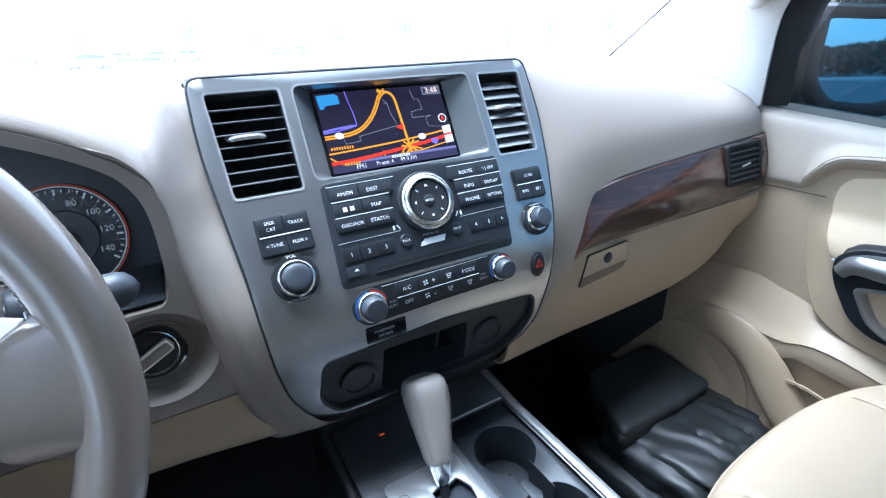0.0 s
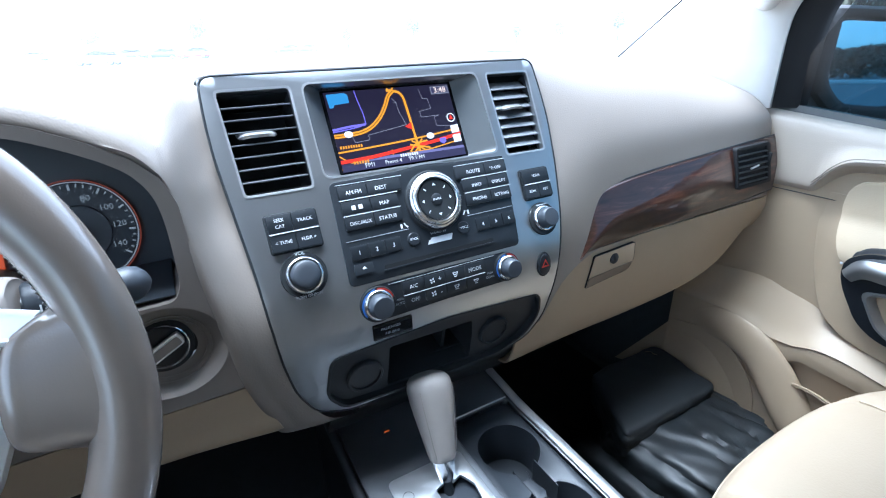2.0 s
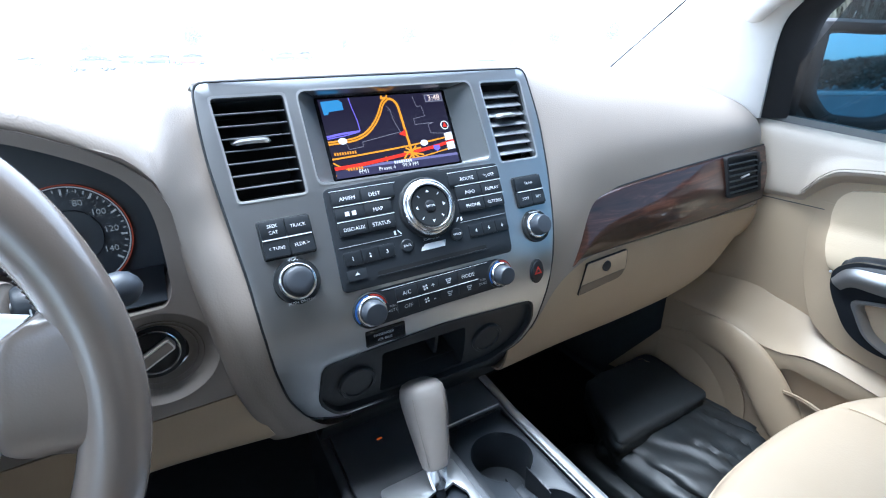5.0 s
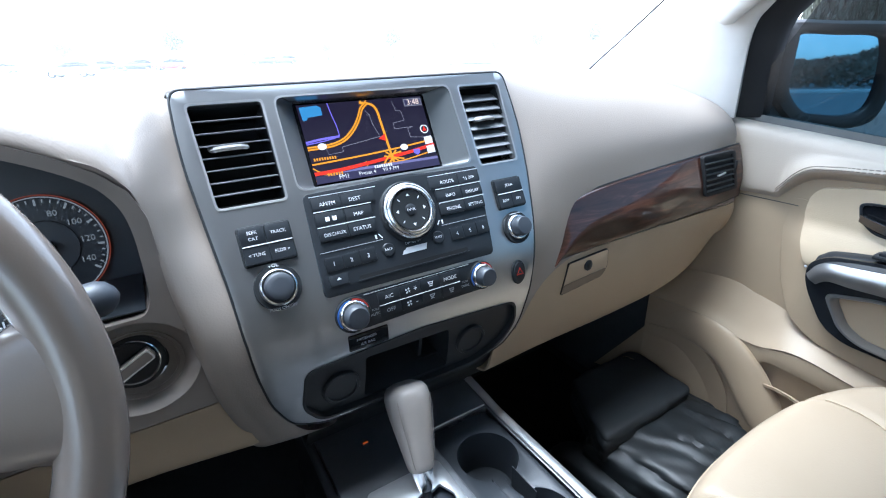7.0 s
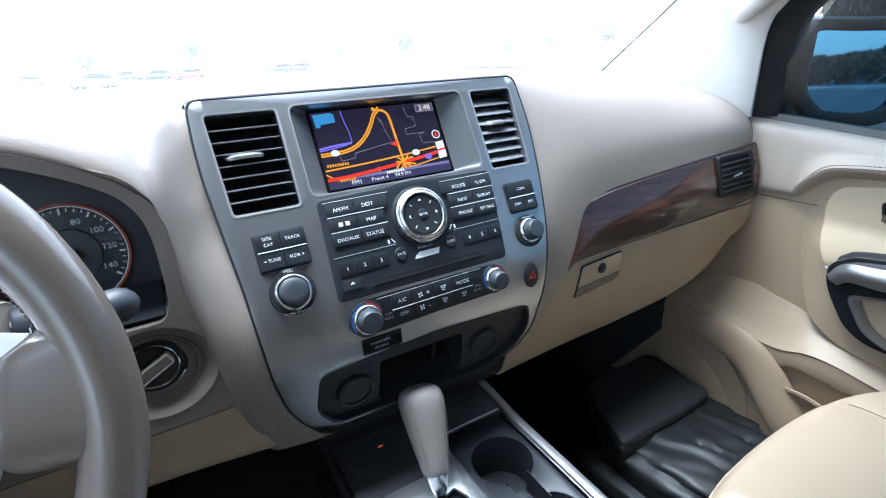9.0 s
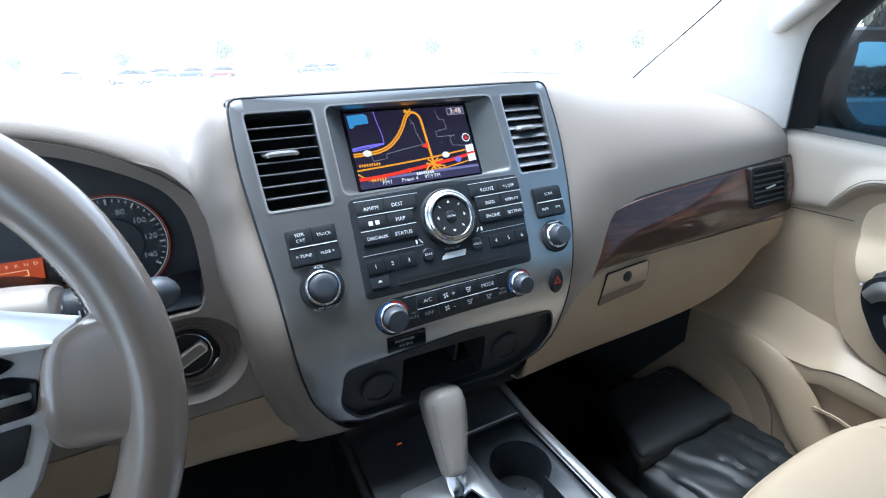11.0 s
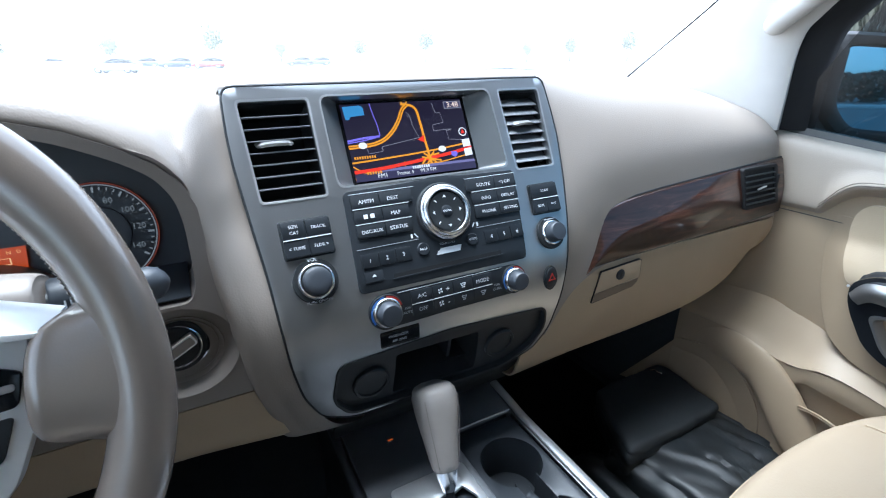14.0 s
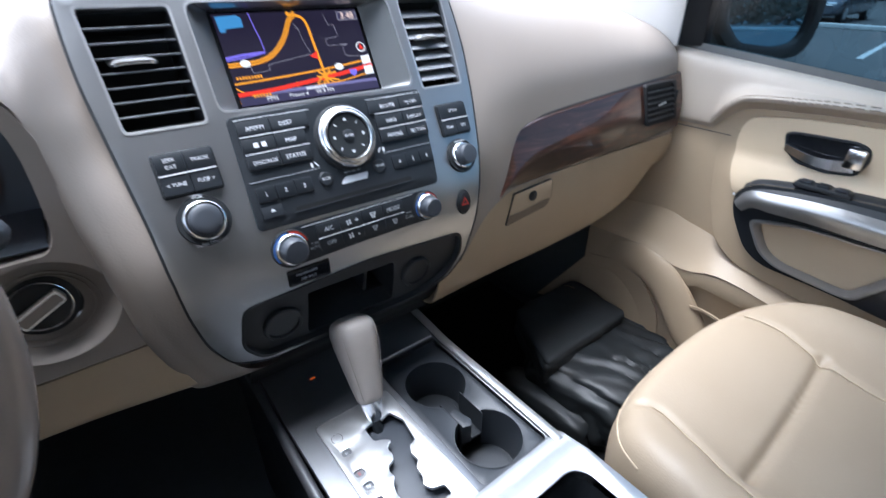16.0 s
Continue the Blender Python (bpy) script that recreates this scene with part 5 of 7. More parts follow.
def wood_trim():
    w = thing("wood_trim", "glossy dark burl wood trim strip on the dashboard", "wood trim")
    top = curve_through([(0.233, 0.597), (0.241, 0.625), (0.256, 0.656), (0.282, 0.678), (0.326, 0.688), (0.398, 0.694), (0.512, 0.700), (0.62, 0.705), (0.733, 0.710)], 60)
    bot = curve_through([(0.233, 0.5965), (0.265, 0.599), (0.31, 0.601), (0.36, 0.602), (0.42, 0.6025), (0.50, 0.603), (0.60, 0.605), (0.66, 0.607), (0.733, 0.612)], 60)
    rows = []
    for f, d in ((0, 0.0), (0.015, 0.0045), (0.05, 0.0065), (0.25, 0.0105), (0.40, 0.0132), (0.50, 0.0142), (0.58, 0.0137), (0.75, 0.0105), (0.93, 0.0065), (0.985, 0.0040), (1, 0.0)):
        rows.append([(t[0] * (1 - f) + b[0] * f, pad_y(0, t[1] * (1 - f) + b[1] * f) - d * (1.0 if t[0] < 0.5 else max(0.62, 1.0 - (t[0] - 0.5) * 5)), t[1] * (1 - f) + b[1] * f) for t, b in zip(top, bot)])
    part("strip", loft(rows, 40), M["wood"], w)
    edge = [(t[0], pad_y(0, t[1]) - 0.001, t[1]) for t in top]
    part("upper_seam", tube(edge, 0.0016, 6), M["black"], w, "dark seam")
    part("lower_seam", tube([(b[0], pad_y(0, b[1]) - 0.001, b[1]) for b in bot], 0.0016, 6), M["black"], w, "dark seam")

    v = thing("air_vent", "small black slatted side air vent", "air vent", group="side vents")
    x0, x1, z0, z1 = 0.602, 0.706, 0.633, 0.703

    def at(u, z, d):
        return Vector((u, -0.0045 - 0.24 * (0.70 - z) - d, z))

    fr = plate(rrect(x0, x1, z0, z1, 0.006, 4), [rrect(x0 + 0.005, x1 - 0.012, z0 + 0.006, z1 - 0.006, 0.003, 3)], lambda u, z, d: at(u + 0.03 * (0.67 - z), z, 0.0030 + d), 0.02, (), 0.001)
    part("frame", fr, M["rubber"], v)
    part("backing", plate(rrect(x0, x1, z0, z1, 0.004, 2), [], lambda u, z, d: at(u + 0.03 * (0.67 - z), z, 0.0004), 0), M["rubber"], v)
    for k in range(6):
        z = z0 + 0.009 + 0.0094 * k
        bm = box(x0 + 0.004, x1 - 0.011, -0.0018, 0.0018, -0.0010, 0.0010)
        bm.transform(Matrix.Translation(at(0, z, 0.0024)) @ pose(0, 0, 0, 14))
        part("slat", bm, M["charcoal"], v)
    c = at(0.650, 0.667, 0.0058)
    part("tab", tube([c + Vector((-0.010, 0, -0.002)), c + Vector((0.012, 0, 0.001))], 0.0018, 8), M["bright_silver"], v, "small silver tab")
    part("side_tab", box(x1 - 0.009, x1 - 0.004, at(0, 0.67, 0.006).y, at(0, 0.67, 0.001).y, 0.655, 0.685, 0.001), M["rubber"], v)

    g = thing("glove_box_latch", "tan glove compartment latch with keyhole", "latch")

    def gy(z):
        return float(np.interp(z, [0.50, 0.57, 0.597], [-0.0115, -0.0175, -0.0165]))

    q = lambda u, z, d: Vector((u, gy(z) - 0.0035 - d, z))
    out = rpoly([(0.271, 0.588), (0.2605, 0.537), (0.350, 0.5465), (0.3585, 0.561), (0.3575, 0.5925)], [0.003, 0.003, 0.008, 0.006, 0.004], 3)
    part("outline", plate(out, [], lambda u, z, d: q(u, z, 0.0001 + d), 0.004), M["black"], g)
    ins = [(0.312 + (u - 0.312) * 0.982, 0.565 + (z - 0.565) * 0.968) for u, z in out]
    part("grip", plate(ins, [], lambda u, z, d: q(u, z, 0.0004 + d), 0.004, (), 0.0008), M["tan"], g)
    sh = [(0.2648, 0.5535), (0.2622, 0.5388), (0.348, 0.548), (0.3555, 0.5605)]
    # Flat brown plate: the shade of the finger recess is painted, not sunk.
    part("finger_recess", plate(rpoly(sh, 0.002, 2), [], lambda u, z, d: q(u, z, 0.0010 + d), 0.002), M["brown_shadow_plastic"], g, "brown plate with the shade of the latch's underside in its colour")
    part("key_barrel", lathe([(0.0085, -0.002), (0.0085, 0.001), (0.0075, 0.0016), (0, 0.0016)], 24, Matrix.Translation(q(0.313, 0.5755, 0)) @ pose(0, 0, 0, 86)), M["charcoal"], g)
    part("keyhole", box(0.3118, 0.3142, q(0, 0.5755, 0.002).y, q(0, 0.5755, 0.0).y, 0.5705, 0.5805), M["black"], g)


# Tan darkened to brown for the shade under the latch.
M["brown_shadow_plastic"] = material("brown_recess_shade", (0.16, 0.12, 0.085), 0.5, scale=30)
wood_trim()
# ---- centre console ----
M["deck"] = material("dark_satin_paint", (0.17, 0.175, 0.185), 0.38, metal=0.75, scale=25, bump=0.06, bump_scale=2200)


def deck_at(u, v, d=0.0):
    return Vector((u, v, 0.40 + max(0.0, v + 0.045) * 0.15 + d))


M["slate"] = material("slate_plastic", (0.023, 0.027, 0.032), 0.4, scale=30, bump=0.08, bump_scale=1400)


def console():
    c = thing("centre_console", "dark console with silver rails, gear gate and cup holders", "console")
    part("left_side", loft([[(-0.122, y, z) for y in (-0.9, -0.5, -0.27, -0.1, 0.05, 0.2)] for z in (0.0, 0.2, 0.36, 0.392)], 0, 0, 0.004), M["charcoal"], c)
    part("right_side", loft([[(0.1295, y, z) for y in (-0.9, -0.5, -0.27, -0.1, 0.05, 0.2)] for z in (0.0, 0.2, 0.36, 0.392)], 0, 0, 0.004), M["charcoal"], c)
    gate = [(-0.051, -0.109), (-0.051, -0.130), (-0.041, -0.135), (-0.034, -0.141), (-0.044, -0.148), (-0.043, -0.157), (-0.046, -0.164), (-0.055, -0.167), (-0.058, -0.175), (-0.056, -0.182), (-0.062, -0.188), (-0.066, -0.200), (-0.062, -0.235), (-0.020, -0.235), (-0.020, -0.222), (-0.033, -0.218), (-0.038, -0.208), (-0.032, -0.200), (-0.032, -0.188), (-0.024, -0.180), (-0.026, -0.170), (-0.022, -0.160), (-0.012, -0.157), (-0.007, -0.124), (-0.015, -0.105), (-0.028, -0.109), (-0.040, -0.106)]
    tray = rrect(0.0125, 0.1125, -0.249, -0.026, 0.006, 4)
    bigger = rrect(-0.075, -0.002, -0.25, -0.09, 0.004, 2)
    part("left_rail", tube(curve_through([(-0.126, 0.10, 0.398), (-0.127, 0.0, 0.392), (-0.130, -0.1, 0.389), (-0.132, -0.3, 0.388), (-0.132, -0.6, 0.388)], 24), 0.008, 12, (0.8, 1.0)), M["deck"], c, "dark satin side strip")
    part("deck", plate(rrect(-0.122, 0.1305, -0.272, 0.16, 0.008, 3), [tray, bigger], deck_at, 0.02, [("v", -0.045)], 0.0012), M["deck"], c, "dark satin deck")
    holes = [rpoly([(u, v) for u, v in gate], 0.0025, 2)]
    labels = ((-0.083, -0.124), (-0.084, -0.155), (-0.084, -0.174), (-0.084, -0.196))
    for u, v in labels:
        holes.append(rrect(u - 0.0055, u + 0.0055, v - 0.0048, v + 0.0048, 0.003, 3))
    gp = part("gear_plate", plate(rpoly([(-0.097, -0.071), (-0.097, -0.268), (0.0025, -0.268), (0.0025, -0.071)], 0.008, 4), holes, lambda u, v, d: deck_at(u, v, 0.0028 + d), 0.0045, (), 0.0008), M["bright_silver"], c, "bright satin silver gear plate")
    part("gate_pit", box(-0.076, -0.001, -0.251, -0.089, 0.36, 0.390, 0.001), M["knob"], c, "dark grey gate cover")
    part("gate_pit_wall", loft([[Vector((u, v, z)) for u, v in rrect(-0.075, -0.002, -0.25, -0.09, 0.004, 2)] + [Vector((-0.002, -0.094, z))] for z in (0.388, 0.399)]), M["black"], c)
    for k, (u, v) in enumerate(labels):
        part("gear_window", plate(rrect(u - 0.0065, u + 0.0065, v - 0.0058, v + 0.0058, 0.003, 2), [], lambda a, b, d: deck_at(a, b, -0.0006), 0), M["gloss_black"], gp)
        o = deck_at(u, v, 0.0002)
        part("lettering", text_bm("PRND"[k], 0.0058, lambda a, b, d: o + Vector((a, b, 0))), M["red_ink" if k == 1 else "white_ink"], gp)
    o = deck_at(-0.083, -0.101, 0.0030)
    part("release_ring", loft([[o + Vector((r * math.cos(2 * math.pi * k / 24), r * math.sin(2 * math.pi * k / 24), 0)) for k in range(25)] for r in (0.0062, 0.0068)]), M["charcoal"], gp)
    # cup holder tray
    cups, cr = ((0.0640, -0.0970), (0.0620, -0.2030)), 0.0405
    circles = [[(x + cr * math.cos(2 * math.pi * k / 48), y + cr * math.sin(2 * math.pi * k / 48)) for k in range(48)] for x, y in cups]
    s0, s1 = 0.047, 0.081
    low_arc = lambda x: cups[0][1] - math.sqrt(cr * cr - (x - cups[0][0]) ** 2)
    high_arc = lambda x: cups[1][1] + math.sqrt(cr * cr - (x - cups[1][0]) ** 2)
    upper = [p for p in circles[0][-12:] + circles[0][:-12] if not (s0 < p[0] < s1 and p[1] < cups[0][1])]
    lower = [p for p in circles[1][12:] + circles[1][:12] if not (s0 < p[0] < s1 and p[1] > cups[1][1])]
    well = [(s1, low_arc(s1)), *upper, (s0, low_arc(s0)), (s0, high_arc(s0)), *lower, (s1, high_arc(s1))]
    z = 0.394
    lining = [[(u, v, zz) for u, v in tray + tray[:1]] for zz in (0.3995, z)]
    t = part("cup_tray", plate(tray, [well], lambda u, v, d: Vector((u, v, z + d)), 0.003, (), 0.0006), M["slate"], c, "slate grey cup holder tray")
    part("tray_wall", loft(lining), M["charcoal"], t)
    for n, ((x, y), ring) in enumerate(zip(cups, circles)):
        arc_pts = upper if n == 0 else lower
        rows = [[(x + (u - x) * s, y + (v - y) * s, zz) for u, v in arc_pts] for s, zz in ((1.03, z + 0.0012), (1.0, z + 0.0012), (0.985, z - 0.004), (0.95, z - 0.04), (0.93, z - 0.060))]
        part("cup_well", loft(rows), M["slate"], t)
        part("cup_floor", lathe([(cr * 0.96, -0.003), (cr * 0.96, 0.0), (cr * 0.80, 0.0), (cr * 0.78, 0.0012), (0.0, 0.0012)], 40, Matrix.Translation((x, y, z - 0.060))), M["slate"], t)
    gap = [(s0, low_arc(s0) + 0.006), (s1, low_arc(s1) + 0.006), (s1, high_arc(s1) - 0.006), (s0, high_arc(s0) - 0.006)]
    part("bridge_wall", loft([[(u, v, zz) for u, v in (gap[1], gap[2])] for zz in (z, z - 0.058)], 0, 0, 0.001), M["charcoal"], t)
    part("bridge_wall", loft([[(u, v, zz) for u, v in (gap[0], gap[3])] for zz in (z, z - 0.058)], 0, 0, 0.001), M["charcoal"], t)
    part("bridge_floor", plate(gap, [], lambda u, v, d: Vector((u, v, z - 0.034 + d)), 0.003), M["charcoal"], t)
    part("bridge_insert", plate(rpoly([(0.0475, -0.172), (0.0475, -0.146), (0.0585, -0.143), (0.0655, -0.168), (0.060, -0.176)], 0.002, 2), [], lambda u, v, d: Vector((u, v, z - 0.003 + d)), 0.030, (), 0.001), M["slate"], t)
    rail = [(0.1205, 0.03, 0.413), (0.122, -0.01, 0.407), (0.1225, -0.045, 0.4022), (0.122, -0.12, 0.402), (0.1215, -0.2, 0.402), (0.1205, -0.262, 0.402)]
    part("silver_rail", tube(curve_through(rail, 30), 0.0072, 14, (1.0, 0.38)), M["bright_silver"], c, "bright silver rail")
    part("tray_edge", tube([(0.0125, -0.0245, 0.4040), (0.06, -0.0240, 0.4042), (0.112, -0.0245, 0.4040)], 0.0012, 8), M["bright_silver"], c)
    pit = rrect(-0.075, 0.106, -0.46, -0.296, 0.022, 5)
    fr = plate(rpoly([(-0.122, -0.252), (-0.122, -0.62), (0.131, -0.62), (0.131, -0.252)], [0.008, 0.01, 0.01, 0.008], 4), [pit], lambda u, v, d: Vector((u, v, 0.4035 + d + 0.006 * min(1.0, max(0.0, (-0.262 - v) / 0.03)))), 0.012, [("v", y) for y in (-0.262, -0.27, -0.28, -0.292)], 0.0025)
    part("rear_surround", fr, M["bright_silver"], c, "bright silver surround of the rear bin")
    part("rear_bin", loft([[(u, v, zz) for u, v in pit + pit[:1]] for zz in (0.409, 0.33)]), M["black"], c)
    part("rear_bin_floor", box(-0.08, 0.11, -0.465, -0.29, 0.325, 0.332), M["black"], c)
    part("armrest_box", box(-0.118, 0.127, -0.95, -0.60, 0.2, 0.50, 0.03, 4), M["tan_leather"], c, "tan leather armrest lid")
    part("front_riser", loft([[(x, -0.012, 0.52), (x, 0.0, 0.47), (x, 0.02, 0.44), (x, 0.03, 0.42)] for x in (-0.135, -0.05, 0.05, 0.14)], 10, 12, 0.003), M["black"], c)
    part("warning_led", box(-0.069, -0.062, 0.0, 0.002, 0.4058, 0.4080, 0.0004), glow("led_orange", (1.0, 0.16, 0.02), 0.3), c, "small lit orange lamp")


console()


def gear_lever():
    g = thing("gear_lever", "grey leather gear lever with silver collar", "gear lever")
    base, top = Vector((-0.034, -0.112, 0.385)), Vector((-0.0255, -0.047, 0.5185))
    ax = (top - base)
    n = ax.normalized()
    side = Vector((1, 0, 0)) - n * n.x
    side.normalize()
    front = n.cross(side)

    def ring(t, a, b, e=2.4, sh=0.0):
        o = base + ax * t + front * sh
        return [o + side * a * math.copysign(abs(math.cos(q)) ** (2 / e), math.cos(q)) + front * b * math.copysign(abs(math.sin(q)) ** (2 / e), math.sin(q)) for q in [2 * math.pi * k / 32 for k in range(32)]]

    body = [ring(t, a, b) for t, a, b in ((0.30, 0.0125, 0.0125), (0.315, 0.0155, 0.0150), (0.36, 0.0168, 0.0163), (0.50, 0.0198, 0.0195), (0.66, 0.0232, 0.0235), (0.80, 0.0258, 0.0265), (0.89, 0.0265, 0.0275), (0.945, 0.0252, 0.0262), (0.98, 0.0212, 0.0225), (1.0, 0.0140, 0.0155), (1.006, 0.005, 0.006))]
    part("knob", capped(body), M["knob_leather"], g, "grey leather knob", 60)
    part("collar", capped([ring(t, a, a, 2.0) for t, a in ((0.13, 0.0075), (0.16, 0.0092), (0.24, 0.0125), (0.305, 0.0146), (0.312, 0.013))]), M["chrome"], g, "chrome collar")
    part("shaft", capped([ring(t, 0.0062, 0.0062, 2.0) for t in (-0.15, 0.05, 0.16)]), M["charcoal"], g)
    for s in (-1, 1):
        for k in range(26):
            t = 0.36 + 0.54 * k / 25
            a = float(np.interp(t, [0.36, 0.5, 0.66, 0.8, 0.9], [0.0168, 0.0198, 0.0232, 0.0258, 0.0264]))
            p = base + ax * t + side * s * a * 0.80 - front * a * 0.84
            part("stitch", tube([p - n * 0.0010, p + n * 0.0010], 0.00045, 5), M["knob_thread"], g)


M["knob_thread"] = material("grey_thread", (0.20, 0.18, 0.165), 0.7, scale=60)
gear_lever()


# ---- passenger door ----
M["band"] = material("beige_vinyl", (0.41, 0.348, 0.282), 0.5, bump=0.3, bump_scale=520, kind="cell", scale=9, color2=(0.385, 0.326, 0.262))
M["band_thread"] = material("taupe_thread", (0.20, 0.17, 0.14), 0.8, scale=80)
M["insert"] = material("pale_tan_leather", (0.60, 0.48, 0.325), 0.5, bump=0.25, bump_scale=460, kind="cell", scale=8, color2=(0.56, 0.44, 0.295))


def sill_z(y):
    return 0.742 + 0.1 * y


def door():
    d = thing("door_1", "closed tan and beige passenger door trim with silver armrest surround", "door", kind="structure")
    D = lambda x: (lambda u, v, w: Vector((x - w, u, v)))
    part("main_panel", box(0.752, 0.80, -0.95, 0.125, 0.03, 0.70), M["tan"], d)
    ys = np.array([0.14, 0.06, 0.0, -0.05, -0.073, -0.085, -0.103, -0.125, -0.155, -0.2, -0.316, -0.6, -0.95])
    zb = np.array([0.614, 0.614, 0.614, 0.615, 0.616, 0.630, 0.652, 0.668, 0.674, 0.678, 0.684, 0.685, 0.685])
    bulge = np.array([0.0, 0.0, 0.0, 0.0, 0.002, 0.009, 0.017, 0.022, 0.025, 0.026, 0.026, 0.026, 0.026])
    rows = []
    for y, b, g in zip(ys, zb, bulge):
        s = sill_z(y)
        rows.append([(0.80, y, s + 0.006), (0.772, y, s + 0.006), (0.757, y, s + 0.001), (0.748, y, s - 0.012), (0.744, y, s * 0.6 + b * 0.4), (0.742 - g * 0.6, y, s * 0.3 + b * 0.7 + 0.006), (0.742 - g, y, b + 0.017), (0.7455 - g, y, b + 0.010), (0.754 - g * 0.62, y, b + 0.002), (0.757, y, b - 0.002 - 0.3 * g)])
    part("upper_band", loft(rows, 60, 26), M["band"], d, "beige grained upper door band")
    for off in (0.0165, 0.0215):
        pts = curve_through([(0.7415 - g - 0.0008, y, b + off) for y, b, g in zip(ys[4:12], zb[4:12], bulge[4:12])], 200)
        for k in range(0, 198, 3):
            part("stitch", tube([pts[k], pts[k + 2]], 0.0009, 4), M["band_thread"], d)
    part("band_seam", tube([(0.7516, 0.08, 0.6115), (0.7516, -0.02, 0.6115), (0.7516, -0.118, 0.6115)], 0.0009, 6), M["seal"], d, "dark seam under the band")
    pad = rpoly([(-0.127, 0.61), (-0.129, 0.635), (-0.141, 0.652), (-0.2, 0.664), (-0.32, 0.672), (-0.62, 0.674), (-0.62, 0.52), (-0.153, 0.520), (-0.135, 0.56)], [0.01, 0.02, 0.03, 0.05, 0.05, 0.01, 0.01, 0.01, 0.03], 5)
    swell = lambda v: 0.727 + 0.019 * min(1.0, max(0.0, (v - 0.535) / 0.055)) ** 1.4
    ease = lambda q: (lambda k: k * k * (3 - 2 * k))(min(1.0, max(0.0, q)))
    part("padded_insert", plate(pad, [], lambda u, v, w: Vector((swell(v) - 0.004 - w, u, v)), 0.014, [("v", z) for z in np.arange(0.53, 0.67, 0.01)], 0.004), M["insert"], d, "pale tan leather padded insert")
    # inner door handle
    hr = rpoly([(-0.199, 0.640), (-0.206, 0.612), (-0.228, 0.594), (-0.27, 0.588), (-0.314, 0.594), (-0.324, 0.62), (-0.319, 0.640), (-0.300, 0.647), (-0.215, 0.644)], 0.009, 4)
    hb = part("handle_bezel", plate(hr, [[(-0.262 + (u + 0.262) * 0.93, 0.618 + (v - 0.618) * 0.87) for u, v in hr]], D(0.7385), 0.006, (), 0.0012), M["charcoal"], d, "dark handle bezel")
    part("handle_bowl", plate(hr, [], D(0.7415), 0.001), M["gloss_black"], hb)
    lever = [[(0.7365 - 0.006 * math.sin(math.pi * k / 10), -0.208 - 0.100 * k / 10, 0.628 - 0.022 * math.sin(math.pi * (0.15 + 0.55 * k / 10)) + o * (0.7 + 0.5 * k / 10)) for k in range(11)] for o in (-0.008, 0.0, 0.008)]
    part("handle_lever", loft(lever, 8, 22, 0.004), M["chrome"], hb, "chrome door lever")
    part("handle_pivot", box(0.727, 0.740, -0.318, -0.292, 0.606, 0.638, 0.004), M["chrome"], hb)
    # raised moulding and armrest
    ledge = rpoly([(-0.092, 0.625), (-0.097, 0.56), (-0.110, 0.485), (-0.146, 0.416), (-0.194, 0.380), (-0.293, 0.362), (-0.447, 0.352), (-0.95, 0.345), (-0.95, 0.625)], [0.01, 0.08, 0.06, 0.05, 0.05, 0.05, 0.05, 0.01, 0.01], 7)
    part("armrest_moulding", plate(ledge, [], lambda u, v, w: Vector((0.7525 + (swell(v) - 0.7525) * ease((-u - 0.088) / 0.075) - w, u, v)), 0.03, [*[("v", z) for z in np.arange(0.35, 0.625, 0.0125)], *[("u", y) for y in np.arange(-0.17, -0.09, 0.01)]], 0.006), M["tan"], d, "tan armrest moulding")
    outer = rpoly([(-0.166, 0.506), (-0.167, 0.532), (-0.193, 0.552), (-0.287, 0.566), (-0.369, 0.570), (-0.75, 0.572), (-0.75, 0.40), (-0.436, 0.396), (-0.369, 0.404), (-0.243, 0.409), (-0.208, 0.429), (-0.176, 0.480)], [0.02, 0.02, 0.02, 0.03, 0.03, 0.01, 0.01, 0.03, 0.03, 0.03, 0.03, 0.03], 5)
    inner = rpoly([(-0.211, 0.484), (-0.240, 0.436), (-0.268, 0.421), (-0.356, 0.414), (-0.376, 0.414), (-0.42, 0.470), (-0.45, 0.505), (-0.39, 0.502), (-0.277, 0.500)], [0.015, 0.02, 0.02, 0.01, 0.01, 0.02, 0.01, 0.02, 0.02], 5)
    part("armrest_surround", plate(outer, [inner], D(0.705), 0.03, (), 0.004), M["gloss_charcoal"], d, "dark armrest surround")
    part("armrest_insert", plate([(-0.30 + (u + 0.30) * 1.05, 0.46 + (v - 0.46) * 1.08) for u, v in inner], [], D(0.722), 0.004), M["tan"], d, "tan armrest insert")
    ring_o = [(-0.30 + (u + 0.30) * 1.0, v) for u, v in inner]
    rows = [[Vector((x, -0.305 + (u + 0.305) * s, 0.458 + (v - 0.458) * s)) for u, v in ring_o + ring_o[:1]] for x, s in ((0.7035, 1.13), (0.699, 1.10), (0.699, 1.04), (0.704, 0.99), (0.72, 0.97))]
    part("armrest_loop", loft(rows), M["door_silver"], d, "satin silver loop")
    band = [[(0.703, -0.172, 0.512), (0.701, -0.190, 0.537), (0.697, -0.23, 0.545), (0.695, -0.30, 0.552), (0.694, -0.40, 0.553), (0.694, -0.75, 0.55)],
            [(0.698, -0.178, 0.508), (0.693, -0.196, 0.527), (0.688, -0.235, 0.532), (0.686, -0.30, 0.538), (0.685, -0.40, 0.538), (0.685, -0.75, 0.535)],
            [(0.702, -0.186, 0.502), (0.698, -0.204, 0.515), (0.694, -0.24, 0.517), (0.692, -0.30, 0.520), (0.692, -0.40, 0.518), (0.692, -0.75, 0.515)]]
